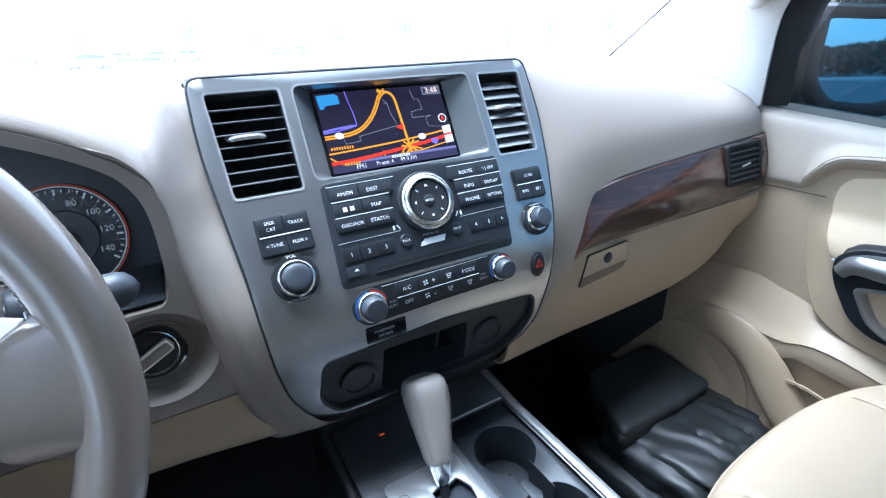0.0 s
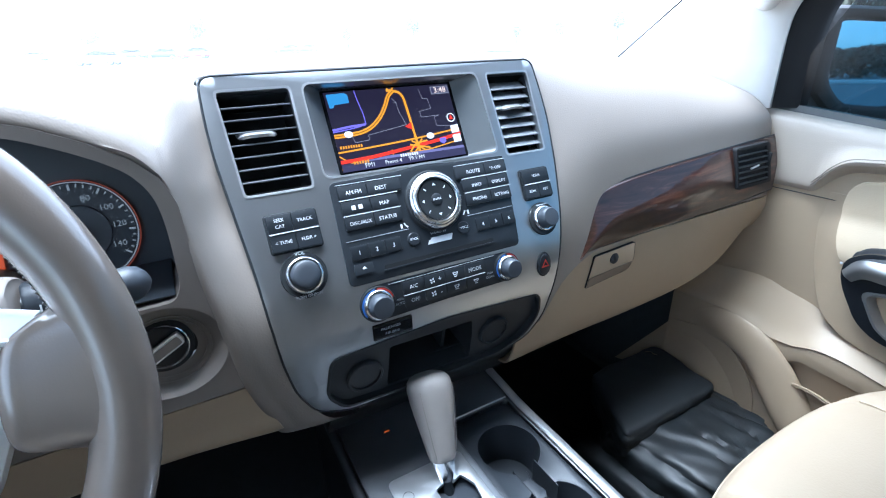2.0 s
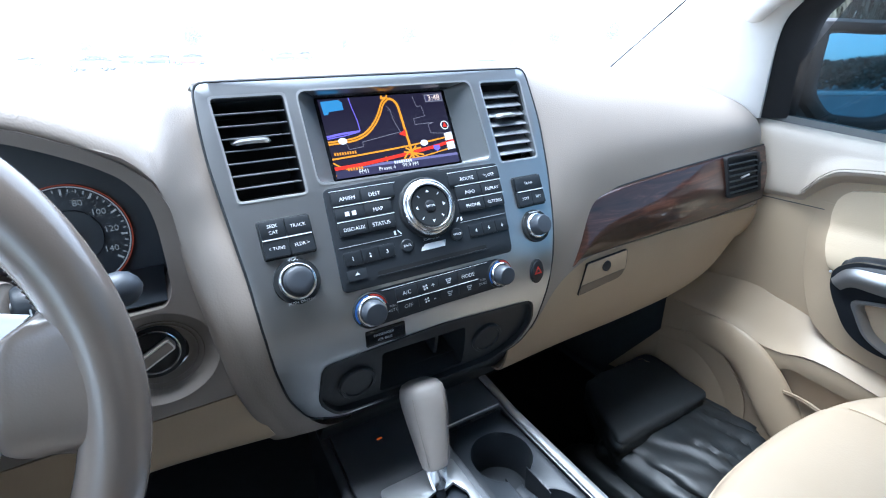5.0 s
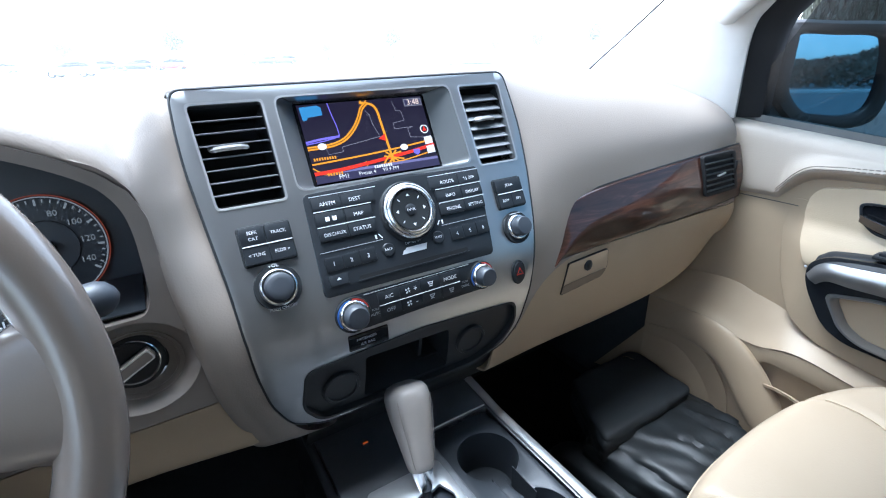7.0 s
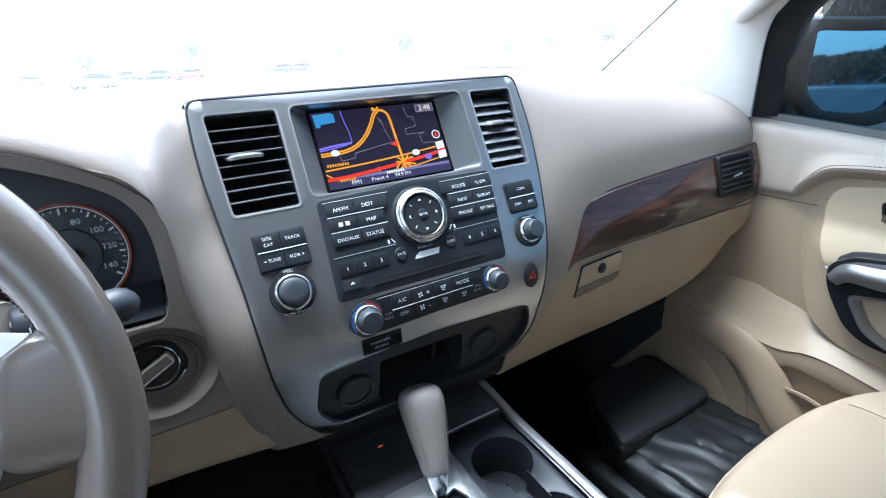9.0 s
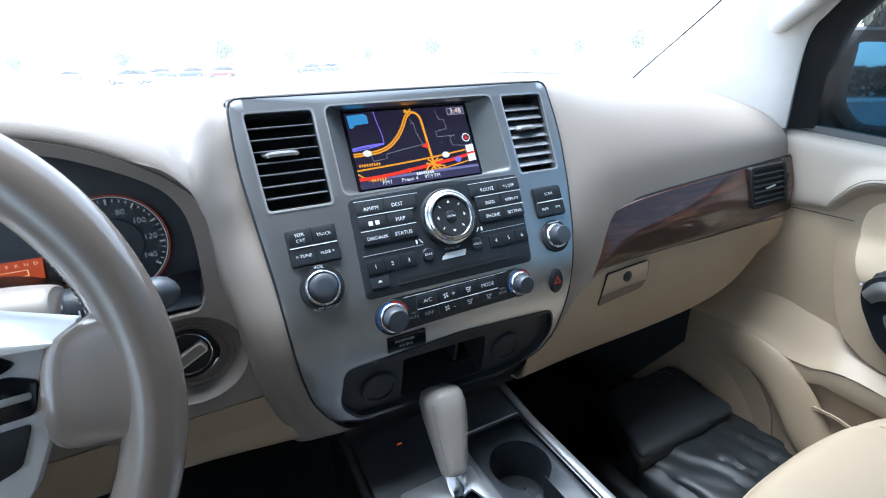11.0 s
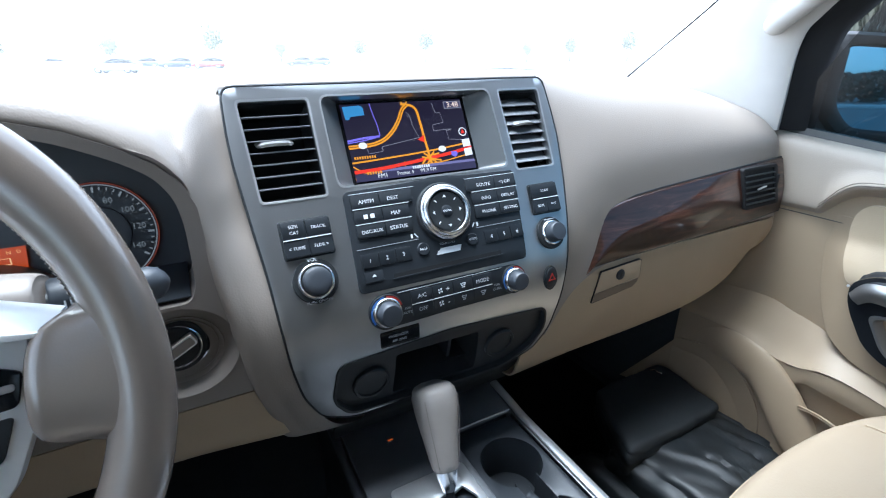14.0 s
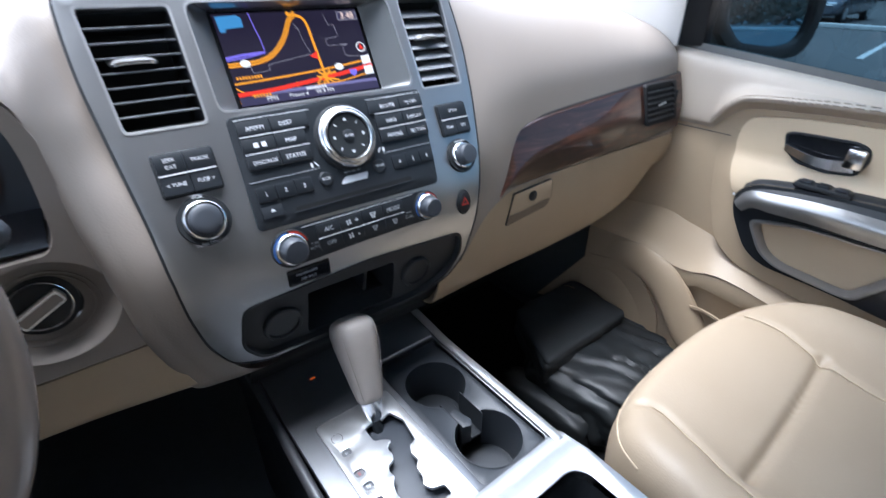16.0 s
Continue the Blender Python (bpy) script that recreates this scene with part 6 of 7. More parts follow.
    part("armrest_band", loft(band, 14, 40, 0.005), M["door_silver"], d, "satin silver armrest band")
    top = [[(0.742, -0.178, 0.548), (0.742, -0.20, 0.558), (0.742, -0.30, 0.572), (0.742, -0.42, 0.576), (0.742, -0.75, 0.576)],
           [(0.722, -0.172, 0.541), (0.720, -0.20, 0.556), (0.718, -0.30, 0.568), (0.718, -0.42, 0.571), (0.718, -0.75, 0.571)],
           [(0.703, -0.172, 0.516), (0.700, -0.20, 0.541), (0.695, -0.30, 0.553), (0.694, -0.42, 0.554), (0.694, -0.75, 0.551)]]
    part("armrest_top", loft(top, 12, 40, 0.005), M["charcoal"], d, "dark armrest top")
    sw = part("window_switch", box(0.703, 0.732, -0.325, -0.245, 0.567, 0.5735, 0.002), M["black"], d)
    for y in (-0.26, -0.285, -0.31):
        part("switch_rocker", box(0.708, 0.726, y - 0.009, y + 0.009, 0.571, 0.5775, 0.0015), M["charcoal"], sw)
    part("screw_cap", lathe([(0.0022, 0), (0.0022, 0.001), (0, 0.0015)], 12, Matrix.Translation((0.704, -0.164, 0.524)) @ pose(0, 0, 0, 90, 0, -60)), M["white_ink"], d)
    # lower trim with map pocket
    low = rpoly([(0.12, 0.345), (-0.02, 0.352), (-0.08, 0.338), (-0.13, 0.338), (-0.2, 0.352), (-0.4, 0.33), (-0.95, 0.32), (-0.95, 0.03), (0.12, 0.03)], [0.01, 0.04, 0.03, 0.03, 0.03, 0.05, 0.01, 0.01, 0.01], 5)
    pocket = rpoly([(-0.114, 0.268), (-0.127, 0.297), (-0.150, 0.313), (-0.30, 0.304), (-0.50, 0.29), (-0.50, 0.20), (-0.185, 0.212), (-0.160, 0.23)], [0.012, 0.015, 0.02, 0.03, 0.01, 0.01, 0.02, 0.02], 5)
    part("lower_trim", plate(low, [pocket], D(0.705), 0.05, (), 0.006), M["tan"], d, "tan lower door trim")
    rows = [[(0.705, 0.12, 0.343), (0.705, -0.02, 0.350), (0.705, -0.08, 0.336), (0.705, -0.13, 0.336), (0.705, -0.2, 0.350), (0.705, -0.4, 0.328), (0.705, -0.95, 0.318)],
            [(0.722, 0.12, 0.36), (0.722, -0.02, 0.372), (0.722, -0.08, 0.362), (0.722, -0.13, 0.360), (0.722, -0.2, 0.364), (0.722, -0.4, 0.345), (0.722, -0.95, 0.335)],
            [(0.751, 0.12, 0.41), (0.751, -0.02, 0.43), (0.751, -0.08, 0.42), (0.751, -0.13, 0.41), (0.751, -0.2, 0.385), (0.751, -0.4, 0.358), (0.751, -0.95, 0.35)]]
    part("lower_slope", loft(rows, 12, 40, 0.003), M["tan"], d)
    part("pocket_lining", plate(pocket, [], D(0.724), 0.002), M["tan"], d)
    lip = curve_through([(0.709, -0.132, 0.243), (0.702, -0.146, 0.260), (0.696, -0.163, 0.269), (0.692, -0.195, 0.273), (0.690, -0.25, 0.266), (0.690, -0.5, 0.24)], 30)
    part("pocket_front", loft([[tuple(p) for p in lip], [(0.715, p[1], p[2] - 0.02) for p in lip], [(0.70, p[1], 0.19) for p in lip], [(0.698, p[1], 0.06) for p in lip]], 12, 0, 0.004), M["tan"], d)
    part("pocket_lip", tube(lip, 0.0022, 8), M["tan"], d)
    ridge = curve_through([(0.716, 0.12, 0.275), (0.704, 0.06, 0.300), (0.697, 0.015, 0.312), (0.692, -0.025, 0.314), (0.688, -0.075, 0.300), (0.687, -0.113, 0.270), (0.687, -0.150, 0.225), (0.688, -0.19, 0.180), (0.69, -0.26, 0.13)], 50)
    part("sill_ridge", tube([p + np.array((0.012, 0, 0)) for p in ridge], [*np.linspace(0.022, 0.038, 8), *[0.038] * 42], 32, (0.36, 1.0)), M["tan"], d, "rounded tan ridge")
    kick = curve_through([(0.706, 0.11, 0.27), (0.700, 0.015, 0.293), (0.699, -0.035, 0.275), (0.699, -0.075, 0.236), (0.700, -0.098, 0.19), (0.702, -0.106, 0.12)], 40)
    part("kick_panel", loft([[tuple(p) for p in kick], [(0.712, p[1] + 0.05, p[2] - 0.07) for p in kick], [(0.73, p[1] + 0.16, max(0.02, p[2] - 0.22)) for p in kick]], 10, 0, 0.003), M["tan"], d, "tan kick panel")
    # weather seals and glass
    sill_out = [[(0.80, y, sill_z(y) + 0.006), (0.792, y, sill_z(y) + 0.018), (0.778, y, sill_z(y) + 0.018), (0.774, y, sill_z(y) + 0.004)] for y in (0.06, -0.3, -0.95)]
    part("window_seal", loft(sill_out, 6), M["seal"], d, "black window seal")
    part("pane", loft([[(0.782, 0.06, 0.74), (0.782, -0.4, 0.70), (0.782, -0.95, 0.66)], [(0.70, -0.29, 1.31), (0.70, -0.5, 1.34), (0.70, -0.95, 1.34)]], 4, 6), M["tint_glass"], d, "dark tinted window glass")


M["door_silver"] = material("satin_door_silver", (0.33, 0.325, 0.315), 0.3, metal=0.75, scale=25, bump=0.04, bump_scale=2500)
door()


def pillars():
    for s, nm in ((1, "trim"), (-1, "trim")):
        p = thing("trim_" + ("right" if s > 0 else "left"), "pale windscreen pillar trim", "pillar trim", kind="structure")
        W = [(0.705, 0.40, 0.80), (0.70, 0.35, 0.84), (0.695, 0.16, 0.979), (0.665, -0.03, 1.12), (0.62, -0.27, 1.30)]
        R = [(0.742, 0.042, 0.755), (0.738, 0.040, 0.80), (0.729, 0.035, 0.88), (0.724, 0.023, 0.925), (0.718, -0.004, 0.955), (0.70, -0.10, 1.06), (0.655, -0.29, 1.29)]
        rows = []
        for w, r in zip(curve_through(W, 14), curve_through(R, 14)):
            m = (w + r) / 2
            rows.append([(s * q[0], q[1], q[2]) for q in (w + (0.03, 0.0, 0.0), w, w * 0.7 + r * 0.3 + (-0.014, 0, 0), m + (-0.016, -0.004, 0), w * 0.2 + r * 0.8 + (-0.012, -0.008, 0), r + (-0.002, -0.008, 0), r + (0.02, 0.0, 0))])
        part("cover", loft(rows, 24, 22, 0.003), M["pillar"], p)
        part("glass_edge", tube([(s * w[0], w[1] + 0.004, w[2]) for w in curve_through(W, 20)], 0.003, 8), M["rubber"], p, "thin black glass edge")
        fr = []
        for r in curve_through(R, 14):
            fr.append([(s * (r[0] + a), r[1] + b, r[2] + c) for a, b, c in ((0.003, 0.004, 0), (0.012, -0.012, 0.0), (0.026, -0.026, 0), (0.040, -0.044, 0.0), (0.055, -0.046, 0))])
        part("door_frame", loft(fr, 24, 14, 0.004), M["rubber"], p, "black door frame seal")
        part("outer_post", loft([[(s * (w[0] + 0.03), w[1], w[2]) for w in curve_through(W, 10)], [(s * (r[0] + 0.06), r[1], r[2]) for r in curve_through(R, 10)]]), M["rubber"], p)
        h = thing("grab_handle", "pale moulded grab handle on the windscreen pillar", "grab handle", group="grab handles")
        path = curve_through([(0.700, 0.052, 0.930), (0.692, 0.046, 0.934), (0.684, 0.024, 0.950), (0.672, -0.05, 1.0), (0.662, -0.13, 1.07), (0.672, -0.17, 1.10)], 26)
        part("grip", tube([(s * q[0], q[1], q[2]) for q in path], [0.006, 0.0115, 0.0145, 0.0165, 0.018] + [0.0185] * 17 + [0.017] * 4, 20), M["pillar"], h)


pillars()


# ---- passenger seat ----
def seat():
    s = thing("passenger_seat", "tan leather passenger seat with sewn bolsters", "seat")
    out = np.array([(0.158, -0.90), (0.158, -0.5), (0.162, -0.385), (0.180, -0.314), (0.210, -0.283), (0.245, -0.268), (0.315, -0.257), (0.428, -0.254), (0.534, -0.265), (0.612, -0.294), (0.658, -0.350), (0.674, -0.445), (0.682, -0.6), (0.682, -0.90)])
    ring = curve_through(np.vstack([out, out[:1]]), 180)[:-1]
    seams = [curve_through([(0.20, -0.62), (0.217, -0.428), (0.231, -0.378), (0.250, -0.327), (0.254, -0.305), (0.246, -0.286)], 60), curve_through([(0.52, -0.7), (0.505, -0.50), (0.516, -0.41), (0.545, -0.345), (0.545, -0.300), (0.527, -0.270)], 60), curve_through([(0.235, -0.420), (0.30, -0.4185), (0.42, -0.413), (0.525, -0.404)], 60)]
    mid = np.array([0.42, -0.55])

    def top(x, y):
        z = 0.400 + 0.016 * (np.exp(-((x - 0.20) / 0.045) ** 2) + np.exp(-((x - 0.635) / 0.05) ** 2)) * min(1.0, max(0.0, (-0.27 - y) / 0.10)) - 0.012 * min(1.0, max(0.0, (-0.42 - y) / 0.2))
        for k, q in enumerate(seams):
            dd = np.min(np.hypot(q[:, 0] - x, q[:, 1] - y))
            z -= (0.0045 if k < 2 else 0.010) * math.exp(-((dd / (0.006 if k < 2 else 0.0075)) ** 2))
        return z

    rings = [[(x, y, z) for x, y in ring] for z in (0.13, 0.20, 0.27)]
    for sc, dz in ((1.012, -0.085), (1.014, -0.065), (1.012, -0.045), (1.004, -0.028), (0.99, -0.0145), (0.97, -0.006), (0.945, -0.0015), (0.92, 0.0), *[(f, 0.0) for f in np.linspace(0.895, 0.03, 72)]):
        rings.append([(p[0], p[1], top(p[0], p[1]) + dz if dz > -0.06 else 0.40 + dz) for p in (mid + (q - mid) * sc for q in ring)])
    part("cushion", capped(rings), M["tan_leather"], s, "tan leather seat cushion", 70)
    for q in seams[:2]:
        part("piping", tube([(x, y, top(x, y) + 0.0016) for x, y in q[:52]], 0.0011, 6), M["thread_tan"], s, "pale sewn seam")
    edge = [(mid + (q - mid) * 0.998) for q in ring[34:128]]
    part("edge_piping", tube([(p[0] - 0.001, p[1], top(p[0], p[1]) - 0.024) for p in edge], 0.0015, 6), M["thread_tan"], s, "pale sewn seam")
    part("base", box(0.2, 0.64, -0.85, -0.29, 0.02, 0.15, 0.01), M["black"], s)
    part("backrest", box(0.17, 0.66, -1.02, -0.84, 0.35, 1.05, 0.05, 5), M["tan_leather"], s)
    return s


M["thread_tan"] = material("cream_thread", (0.50, 0.40, 0.275), 0.7, scale=60)
seat()
ds = thing("driver_seat", "tan leather driver seat", "seat")
part("cushion", box(-0.68, -0.19, -1.02, -0.52, 0.15, 0.38, 0.05, 5), M["tan_leather"], ds)
part("backrest", box(-0.68, -0.19, -1.25, -1.06, 0.35, 1.05, 0.05, 5), M["tan_leather"], ds)


# ---- things in the footwell ----
def bag():
    b = thing("bag", "slumped black nylon bag with a folded flap, on the footwell floor", "bag")
    noise.seed_set(4)

    def pillow(cx, cy, z0, z1, w, l, rot, crumple, freq, n=46, soft=3.5, folds=0.0, lean=0.0, taper=0.0):
        bm = bmesh.new()
        bmesh.ops.create_cube(bm, size=2)
        bmesh.ops.subdivide_edges(bm, edges=bm.edges[:], cuts=n // 2, use_grid_fill=True)
        m = pose(cx, cy, (z0 + z1) / 2, 0, 0, rot)
        for v in bm.verts:
            p = v.co.copy()
            p = p / (abs(p.x) ** soft + abs(p.y) ** soft + abs(p.z) ** soft) ** (1 / soft)
            f = noise.fractal(Vector((p.x * w * freq, p.y * l * freq, p.z * 2.0)), 0.8, 2.0, 3)
            g = noise.noise(Vector((p.x * 5 + p.y * 2, p.y * 1.3, p.z * 0.6)))
            p *= 1.0 + crumple * f + crumple * 0.6 * g + folds * abs(math.sin(p.x * 9.0 + 2.2 * g + 1.2 * p.z)) * (0.4 + 0.6 * max(0.0, -p.y))
            v.co = m @ Vector((p.x * w / 2 * (1 - taper * p.y) + lean * p.y, p.y * l / 2, p.z * (z1 - z0) / 2))
        return bm

    part("body", pillow(0.565, -0.055, 0.0, 0.162, 0.31, 0.27, 8, 0.03, 6, 72, 3.6, 0.11), M["shiny_nylon"], b, "crumpled shiny black cloth")
    part("flap", pillow(0.562, 0.050, 0.115, 0.190, 0.255, 0.175, 0, 0.03, 6, 46, 9.0, 0.015, 0.024, 0.14), M["nylon"], b, "flat black nylon flap")
    part("side_fold", pillow(0.70, -0.03, 0.02, 0.15, 0.08, 0.20, 12, 0.06, 7, 24), M["nylon"], b)
    part("left_fold", pillow(0.41, -0.03, 0.0, 0.10, 0.08, 0.24, 4, 0.07, 7, 24), M["shiny_nylon"], b)
    z = [(0.640, 0.120, 0.192), (0.645, 0.113, 0.195), (0.646, 0.104, 0.194), (0.650, 0.097, 0.194)]
    part("zip_pull", tube(curve_through(z, 10), 0.0016, 6), M["chrome"], b, "small metal zip pull")
    mat = new("floor_mat", finish(box(0.15, 0.70, -0.30, 0.45, 0.0, 0.012, 0.004), "floor_mat", M["rubber"]))
    tagged(mat, "black rubber floor mat in the footwell", "floor mat")


bag()


# ---- outside the windows ----
def mirror():
    m = thing("side_mirror", "dark passenger side mirror, the reflected sky's blue put in its glass", "mirror")
    a, b = Vector((0.95, 0.058, 0)), Vector((1.10, -0.048, 0))
    ax = (b - a)
    nn = Vector((-0.577, -0.816, 0))
    loop = [(0.093, 0.885), (0.13, 0.900), (0.521, 0.8965), (0.90, 0.893), (1.0, 0.878), (1.05, 0.835), (1.052, 0.782), (0.975, 0.748), (0.766, 0.7366), (0.512, 0.7390), (0.32, 0.746), (0.176, 0.770), (0.098, 0.797), (0.092, 0.842)]
    shape = [tuple(p) for p in curve_through([*loop, loop[0]], 100)[:-1]]
    at = lambda s, z, d: a + ax * s + Vector((0, 0, z)) + nn * (d - 0.031 * (z - 0.82))
    part("glass", plate(shape, [], lambda u, v, d: at(u, v, 0.004 + d), 0.002), M["mirror"], m, "mirror glass with the sky's blue put in its colour")
    rows = []
    for g, d in ((-0.004, 0.0035), (0.0, 0.010), (0.012, 0.014), (0.05, 0.017), (0.13, 0.016), (0.17, 0.008), (0.18, -0.03), (0.10, -0.07), (-0.15, -0.10), (-0.4, -0.115), (-0.56, -0.117)):
        rows.append([at(u + g * (u - 0.57) / 0.5 * (1.0 if u > 0.57 else 1.3), v + g * 0.16 * (v - 0.82) / 0.08, d) for u, v in shape + shape[:1]])
    part("housing", loft(rows), M["mirror_shell"], m, "dark grey mirror housing")
    part("arm", tube([(0.80, 0.075, 0.755), (0.88, 0.09, 0.765), (0.97, 0.10, 0.79)], [0.03, 0.026, 0.028], 14), M["mirror_shell"], m)


M["mirror_shell"] = material("dark_shell_paint", (0.03, 0.027, 0.025), 0.5, scale=20)
mirror()

CAR_PAINT = {}


def parked_car(x, y, turn, paint, label, tall=1.0):
    c = thing("parked_car", label, "car", group="parked cars")
    c.matrix_world = pose(x, y, -0.62, 0, 0, turn)
    if paint not in CAR_PAINT:
        CAR_PAINT[paint] = material("car_paint", paint, 0.25, coat=0.8, scale=3, rough_var=0.05)
    P = CAR_PAINT[paint]
    L, W = 4.6, 0.92

    def ring(yy, w, z0, z1):
        return [(w * math.copysign(abs(math.cos(q)) ** 0.45, math.cos(q)), yy, (z0 + z1) / 2 + (z1 - z0) / 2 * math.copysign(abs(math.sin(q)) ** 0.45, math.sin(q))) for q in [2 * math.pi * k / 28 for k in range(28)]]

    prof = [(-2.3, 0.78, 0.35, 0.70), (-2.2, 0.86, 0.25, 0.90), (-1.6, W, 0.22, 0.98), (-0.6, W, 0.2, 1.0), (0.8, W, 0.2, 0.98), (1.5, 0.90, 0.22, 0.92), (2.1, 0.84, 0.25, 0.78), (2.3, 0.74, 0.32, 0.62)]
    part("body", capped([ring(p[0], p[1], p[2], p[3] * tall) for p in prof]), P, c)
    cab = [(-2.15, 0.60, 0.85, 0.95), (-1.75, 0.70, 0.85, 1.36), (-1.0, 0.74, 0.85, 1.46), (0.0, 0.74, 0.85, 1.45), (0.5, 0.70, 0.85, 1.30), (1.15, 0.62, 0.85, 0.95)]
    part("cabin", capped([ring(p[0], p[1], p[2] * tall, p[3] * tall) for p in cab]), M["gloss_black"], c, "dark window glass")
    roof = [(-1.7, 0.64, 1.33, 1.40), (-1.0, 0.70, 1.43, 1.49), (0.0, 0.70, 1.42, 1.48), (0.45, 0.64, 1.27, 1.34)]
    part("roof", capped([ring(p[0], p[1], p[2] * tall, p[3] * tall) for p in roof]), P, c)
    for s in (-1, 1):
        for yy in (-1.4, 1.4):
            w = part("wheel", lathe([(0.28, -0.1), (0.33, -0.09), (0.335, 0.0), (0.33, 0.09), (0.28, 0.1)], 24, Matrix.Translation((s * 0.80, yy, 0.335)) @ pose(0, 0, 0, 0, 90)), M["rubber"], c)
            part("rim", lathe([(0.20, -0.11), (0.21, 0.0), (0.20, 0.11)], 18, Matrix.Translation((s * 0.80, yy, 0.335)) @ pose(0, 0, 0, 0, 90)), M["bright_silver"], w)
        part("headlight", box(s * 0.62 - 0.14, s * 0.62 + 0.14, 2.10, 2.24, 0.60 * tall, 0.72 * tall, 0.03), M["chrome"], c)
        part("tail_light", box(s * 0.70 - 0.10, s * 0.70 + 0.10, -2.27, -2.16, 0.70 * tall, 0.86 * tall, 0.03), M["red_ink"], c)


parked_car(10.8, 4.7, 80, (0.03, 0.08, 0.20), "dark blue parked car some way off in the lot", 1.0)
for k, (cx, cy, paint, name) in enumerate(((24.0, 9.5, (0.55, 0.56, 0.58), "silver"), (24.4, 6.4, (0.05, 0.06, 0.08), "black"), (24.1, 1.2, (0.7, 0.71, 0.72), "white"), (24.6, -2.4, (0.2, 0.22, 0.25), "grey"))):
    parked_car(cx, cy, 88 + 2 * (k % 3), paint, name + " car parked beyond the kerb of the lot")


def stall_lines():
    paint = material("worn_white_road_paint", (0.62, 0.62, 0.6), 0.8, scale=6, color2=(0.42, 0.42, 0.41), mix=0.7)
    for k in range(6):
        a, b = Vector((13.2, 2.45 + 2.75 * (k - 2), -0.62)), Vector((17.6, 2.9 + 2.75 * (k - 2), -0.62))
        t = (b - a).normalized()
        n = Vector((-t.y, t.x, 0)) * 0.06
        bm = bmesh.new()
        bm.faces.new([bm.verts.new(q + Vector((0, 0, 0.004))) for q in (a - n, b - n, b + n, a + n)])
        solid(bm, 0.003)
        tagged(new("painted_line", finish(bm, "painted_line", paint)), "worn white painted parking line on the asphalt", "painted line", "parking lines")
    tagged(new("kerb", finish(box(20.6, 20.9, -40, 40, -0.62, -0.47, 0.03), "kerb", M["concrete"])), "pale concrete kerb along the edge of the lot", "kerb", kind="structure")


M["concrete"] = material("pale_concrete", (0.5, 0.5, 0.48), 0.9, scale=2)
stall_lines()
for k, (bx, dist, paint, name) in enumerate(((-0.078, 62, (0.7, 0.71, 0.72), "white"), (-0.035, 96, (0.1, 0.12, 0.16), "dark grey"), (0.013, 84, (0.03, 0.05, 0.10), "dark blue"), (0.066, 80, (0.35, 0.05, 0.04), "dull red"), (0.225, 92, (0.05, 0.05, 0.055), "black"), (0.262, 95, (0.12, 0.13, 0.14), "grey"), (-0.16, 110, (0.5, 0.5, 0.5), "silver"))):
    parked_car(bx * dist, dist, 90 if k % 3 else 70, paint, name + " car parked far across the open lot")
for k in range(7):
    parked_car(3.0 + 3.1 * k, -14.0 - 0.3 * (k % 3), 178 + 2 * (k % 3), ((0.6, 0.6, 0.62), (0.05, 0.05, 0.06), (0.3, 0.02, 0.02), (0.1, 0.12, 0.16))[k % 4], "car parked in the row behind the vehicle")


def trees():
    rnd = random.Random(3)
    # Leaf green is lightened beyond foliage so the glare sits in its colour.
    leaf = material("glare_paled_leaves", (0.26, 0.27, 0.17), 0.9, scale=2, color2=(0.20, 0.205, 0.13))
    bark = material("brown_bark", (0.12, 0.09, 0.07), 0.9, scale=8)

    def tree(h, seed):
        r = random.Random(seed)
        t = thing("tree", "small leafy tree at the far edge of the lot", "tree", group="far trees")
        part("trunk", tube([(0, 0, 0), (0.05, 0, h * 0.25), (0.02, 0.05, h * 0.55)], [0.16, 0.12, 0.06], 8), bark, t)
        for k in range(5):
            a = 2 * math.pi * k / 5
            part("limb", tube([(0.02, 0.02, h * (0.3 + 0.05 * k)), (math.cos(a) * h * 0.12, math.sin(a) * h * 0.12, h * (0.48 + 0.05 * k)), (math.cos(a) * h * 0.2, math.sin(a) * h * 0.2, h * (0.62 + 0.05 * k))], [0.06, 0.04, 0.02], 6), bark, t)
        vs, fs = [], []
        for _ in range(900):
            a, u = r.uniform(0, 2 * math.pi), r.uniform(-1, 1)
            q = Vector((math.cos(a) * math.sqrt(1 - u * u), math.sin(a) * math.sqrt(1 - u * u), u)) * r.uniform(0.45, 1.0)
            q = Vector((q.x * h * 0.30, q.y * h * 0.30, h * 0.66 + q.z * h * 0.34)) * (1 + 0.12 * math.sin(5 * a))
            s = h * 0.035
            d1, d2 = Vector((r.gauss(0, 1), r.gauss(0, 1), r.gauss(0, 1))).normalized() * s, Vector((r.gauss(0, 1), r.gauss(0, 1), r.gauss(0, 1))).normalized() * s
            i = len(vs)
            vs += [q - d1, q + d2, q + d1, q - d2]
            fs.append((i, i + 1, i + 2, i + 3))
        me = bpy.data.meshes.new("crown")
        me.from_pydata([tuple(v) for v in vs], [], fs)
        me.materials.append(leaf)
        cr = new("crown", me)
        cr.parent = t
        return t

    kinds = [tree(6.0, 1), tree(8.0, 2), tree(5.0, 5)]
    for k in range(13):
        x = -60 + 17 * k + rnd.uniform(-2, 2)
        m = pose(x, 118 + rnd.uniform(-6, 10) - 0.35 * max(0, x - 30), -0.62, 0, 0, rnd.uniform(0, 360))
        if k < 3:
            kinds[k].matrix_world = m
        else:
            copy_thing(kinds[k % 3], m)


trees()


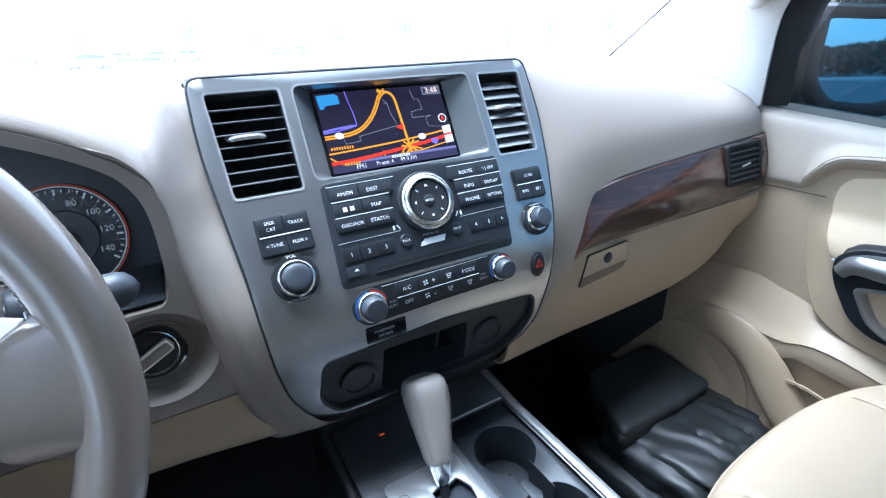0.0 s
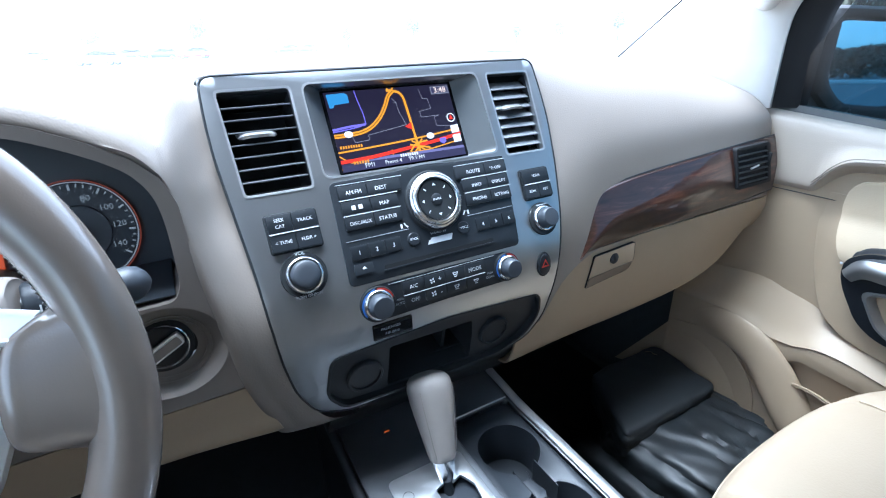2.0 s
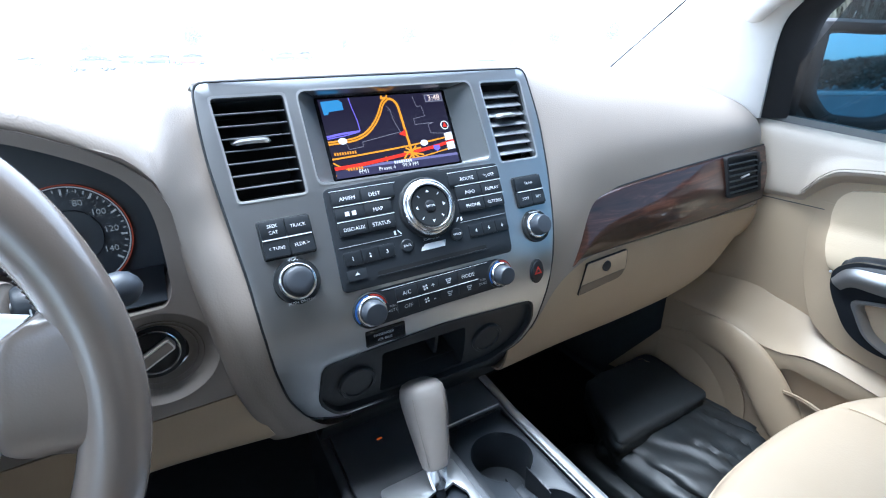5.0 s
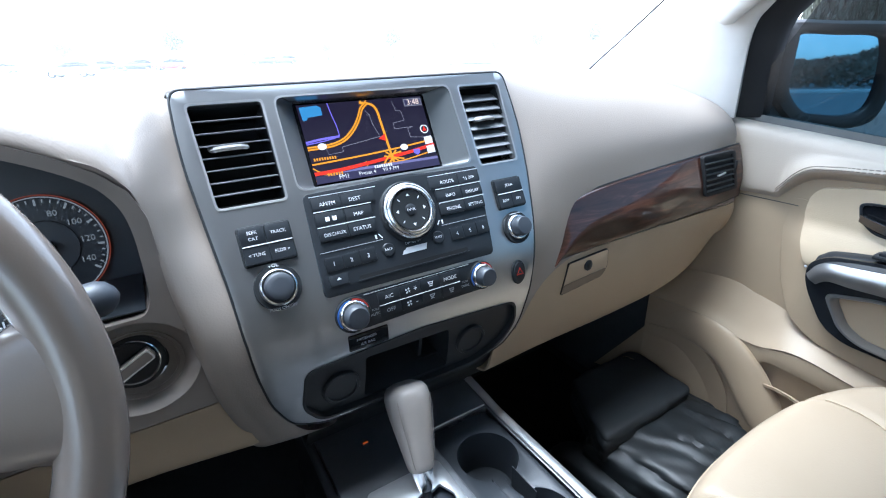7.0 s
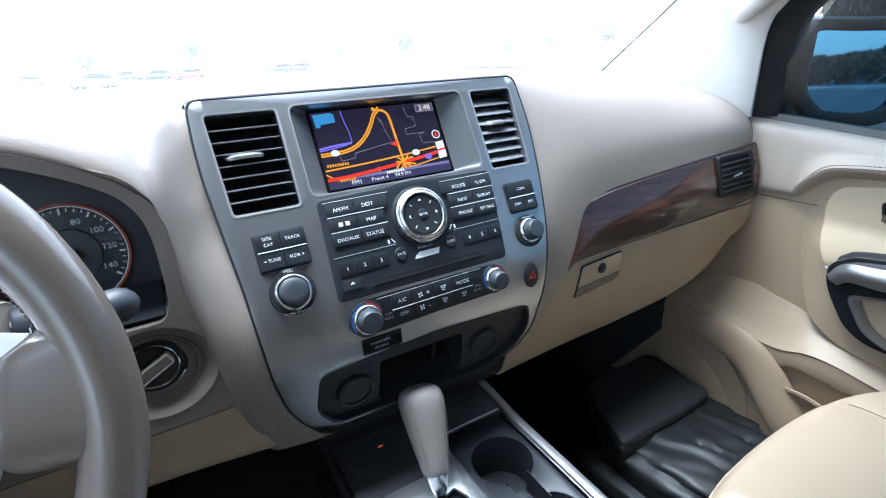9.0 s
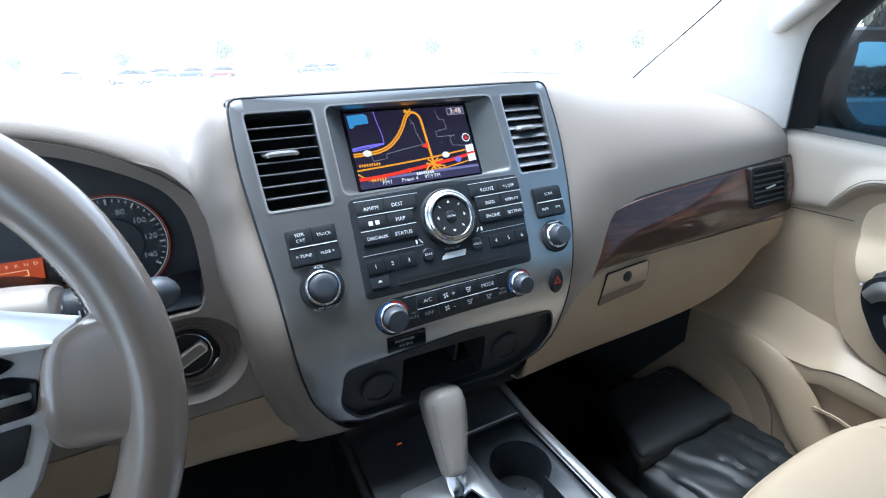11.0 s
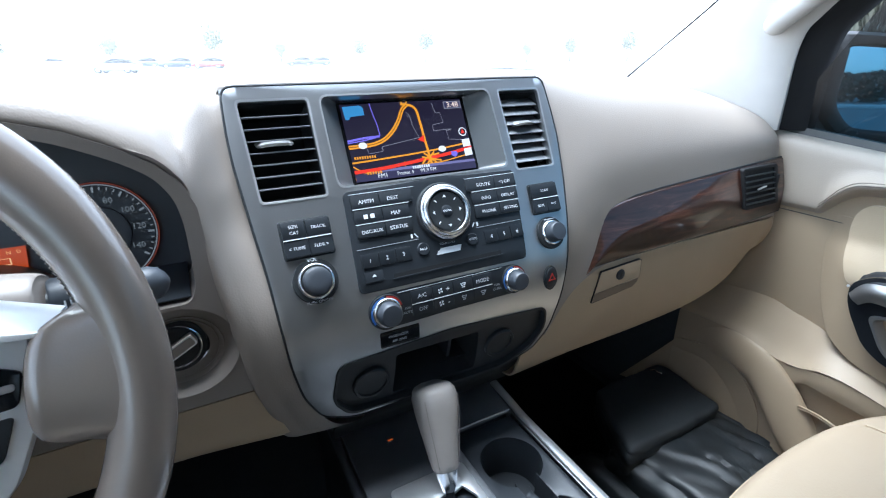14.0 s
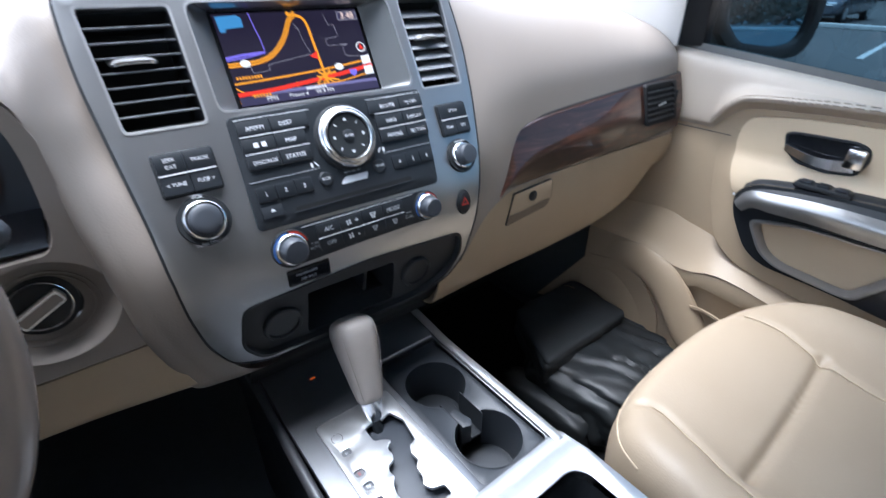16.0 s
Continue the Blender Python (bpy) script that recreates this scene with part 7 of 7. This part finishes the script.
def far_woods(name, label, lay, x0=-110, x1=110, count=60000):
    r = random.Random(9)
    vs, fs = [], []
    for _ in range(count):
        x = r.uniform(x0, x1)
        h = 3.6 + 1.5 * noise.noise(Vector((x * 0.11, 0.3, 0))) + 1.0 * noise.noise(Vector((x * 0.4, 2.0, 0)))
        q = Vector((x, -78 + r.uniform(-2, 2), -0.62 + h * r.random() ** 0.7))
        d1, d2 = [Vector((r.gauss(0, 1), r.gauss(0, 0.4), r.gauss(0, 1))).normalized() * r.uniform(0.12, 0.35) for _ in range(2)]
        i = len(vs)
        vs += [lay(q - d1), lay(q + d2), lay(q + d1), lay(q - d2)]
        fs.append((i, i + 1, i + 2, i + 3))
    me = bpy.data.meshes.new(name)
    me.from_pydata([tuple(v) for v in vs], [], fs)
    me.materials.append(material("dark_woods", (0.06, 0.07, 0.05), 0.8, scale=0.6, color2=(0.10, 0.085, 0.06)))
    tagged(new(name, me), label, "woods", kind="stuff")


far_woods("far_woods", "dark line of bare and leafy woods behind the lot", lambda q: q)
# Added woods, stretched 2.6 times in height to darken the side window's top.
far_woods("side_backdrop_woods", "added dark woods beside the lot, stretched tall to darken the side window", lambda q: Vector((q.y * -0.62, q.x * 0.6, (q.z + 0.62) * 2.6 - 0.62)), -60, 34, 40000)
kerb = new("low_wall", finish(box(-90, 90, -52.2, -52.0, -0.62, -0.30, 0.03), "low_wall", M["concrete"]))
tagged(kerb, "low pale concrete wall along the lot", "wall", kind="structure")
w = thing("wiper", "thin dark wiper arm at the foot of the windscreen", "wiper")
part("blade", tube([(0.44, 0.56, 0.856), (0.50, 0.56, 0.8565), (0.56, 0.56, 0.853), (0.66, 0.545, 0.847), (0.75, 0.52, 0.841)], [0.001, 0.0018, 0.0018, 0.0015, 0.0012], 8), M["rubber"], w)
part("arm", tube([(0.44, 0.56, 0.855), (0.46, 0.60, 0.83), (0.40, 0.66, 0.76)], 0.003, 8), M["rubber"], w)
part("spindle", lathe([(0.02, -0.1), (0.018, 0.01), (0, 0.012)], 14, Matrix.Translation((0.40, 0.66, 0.76))), M["rubber"], w)
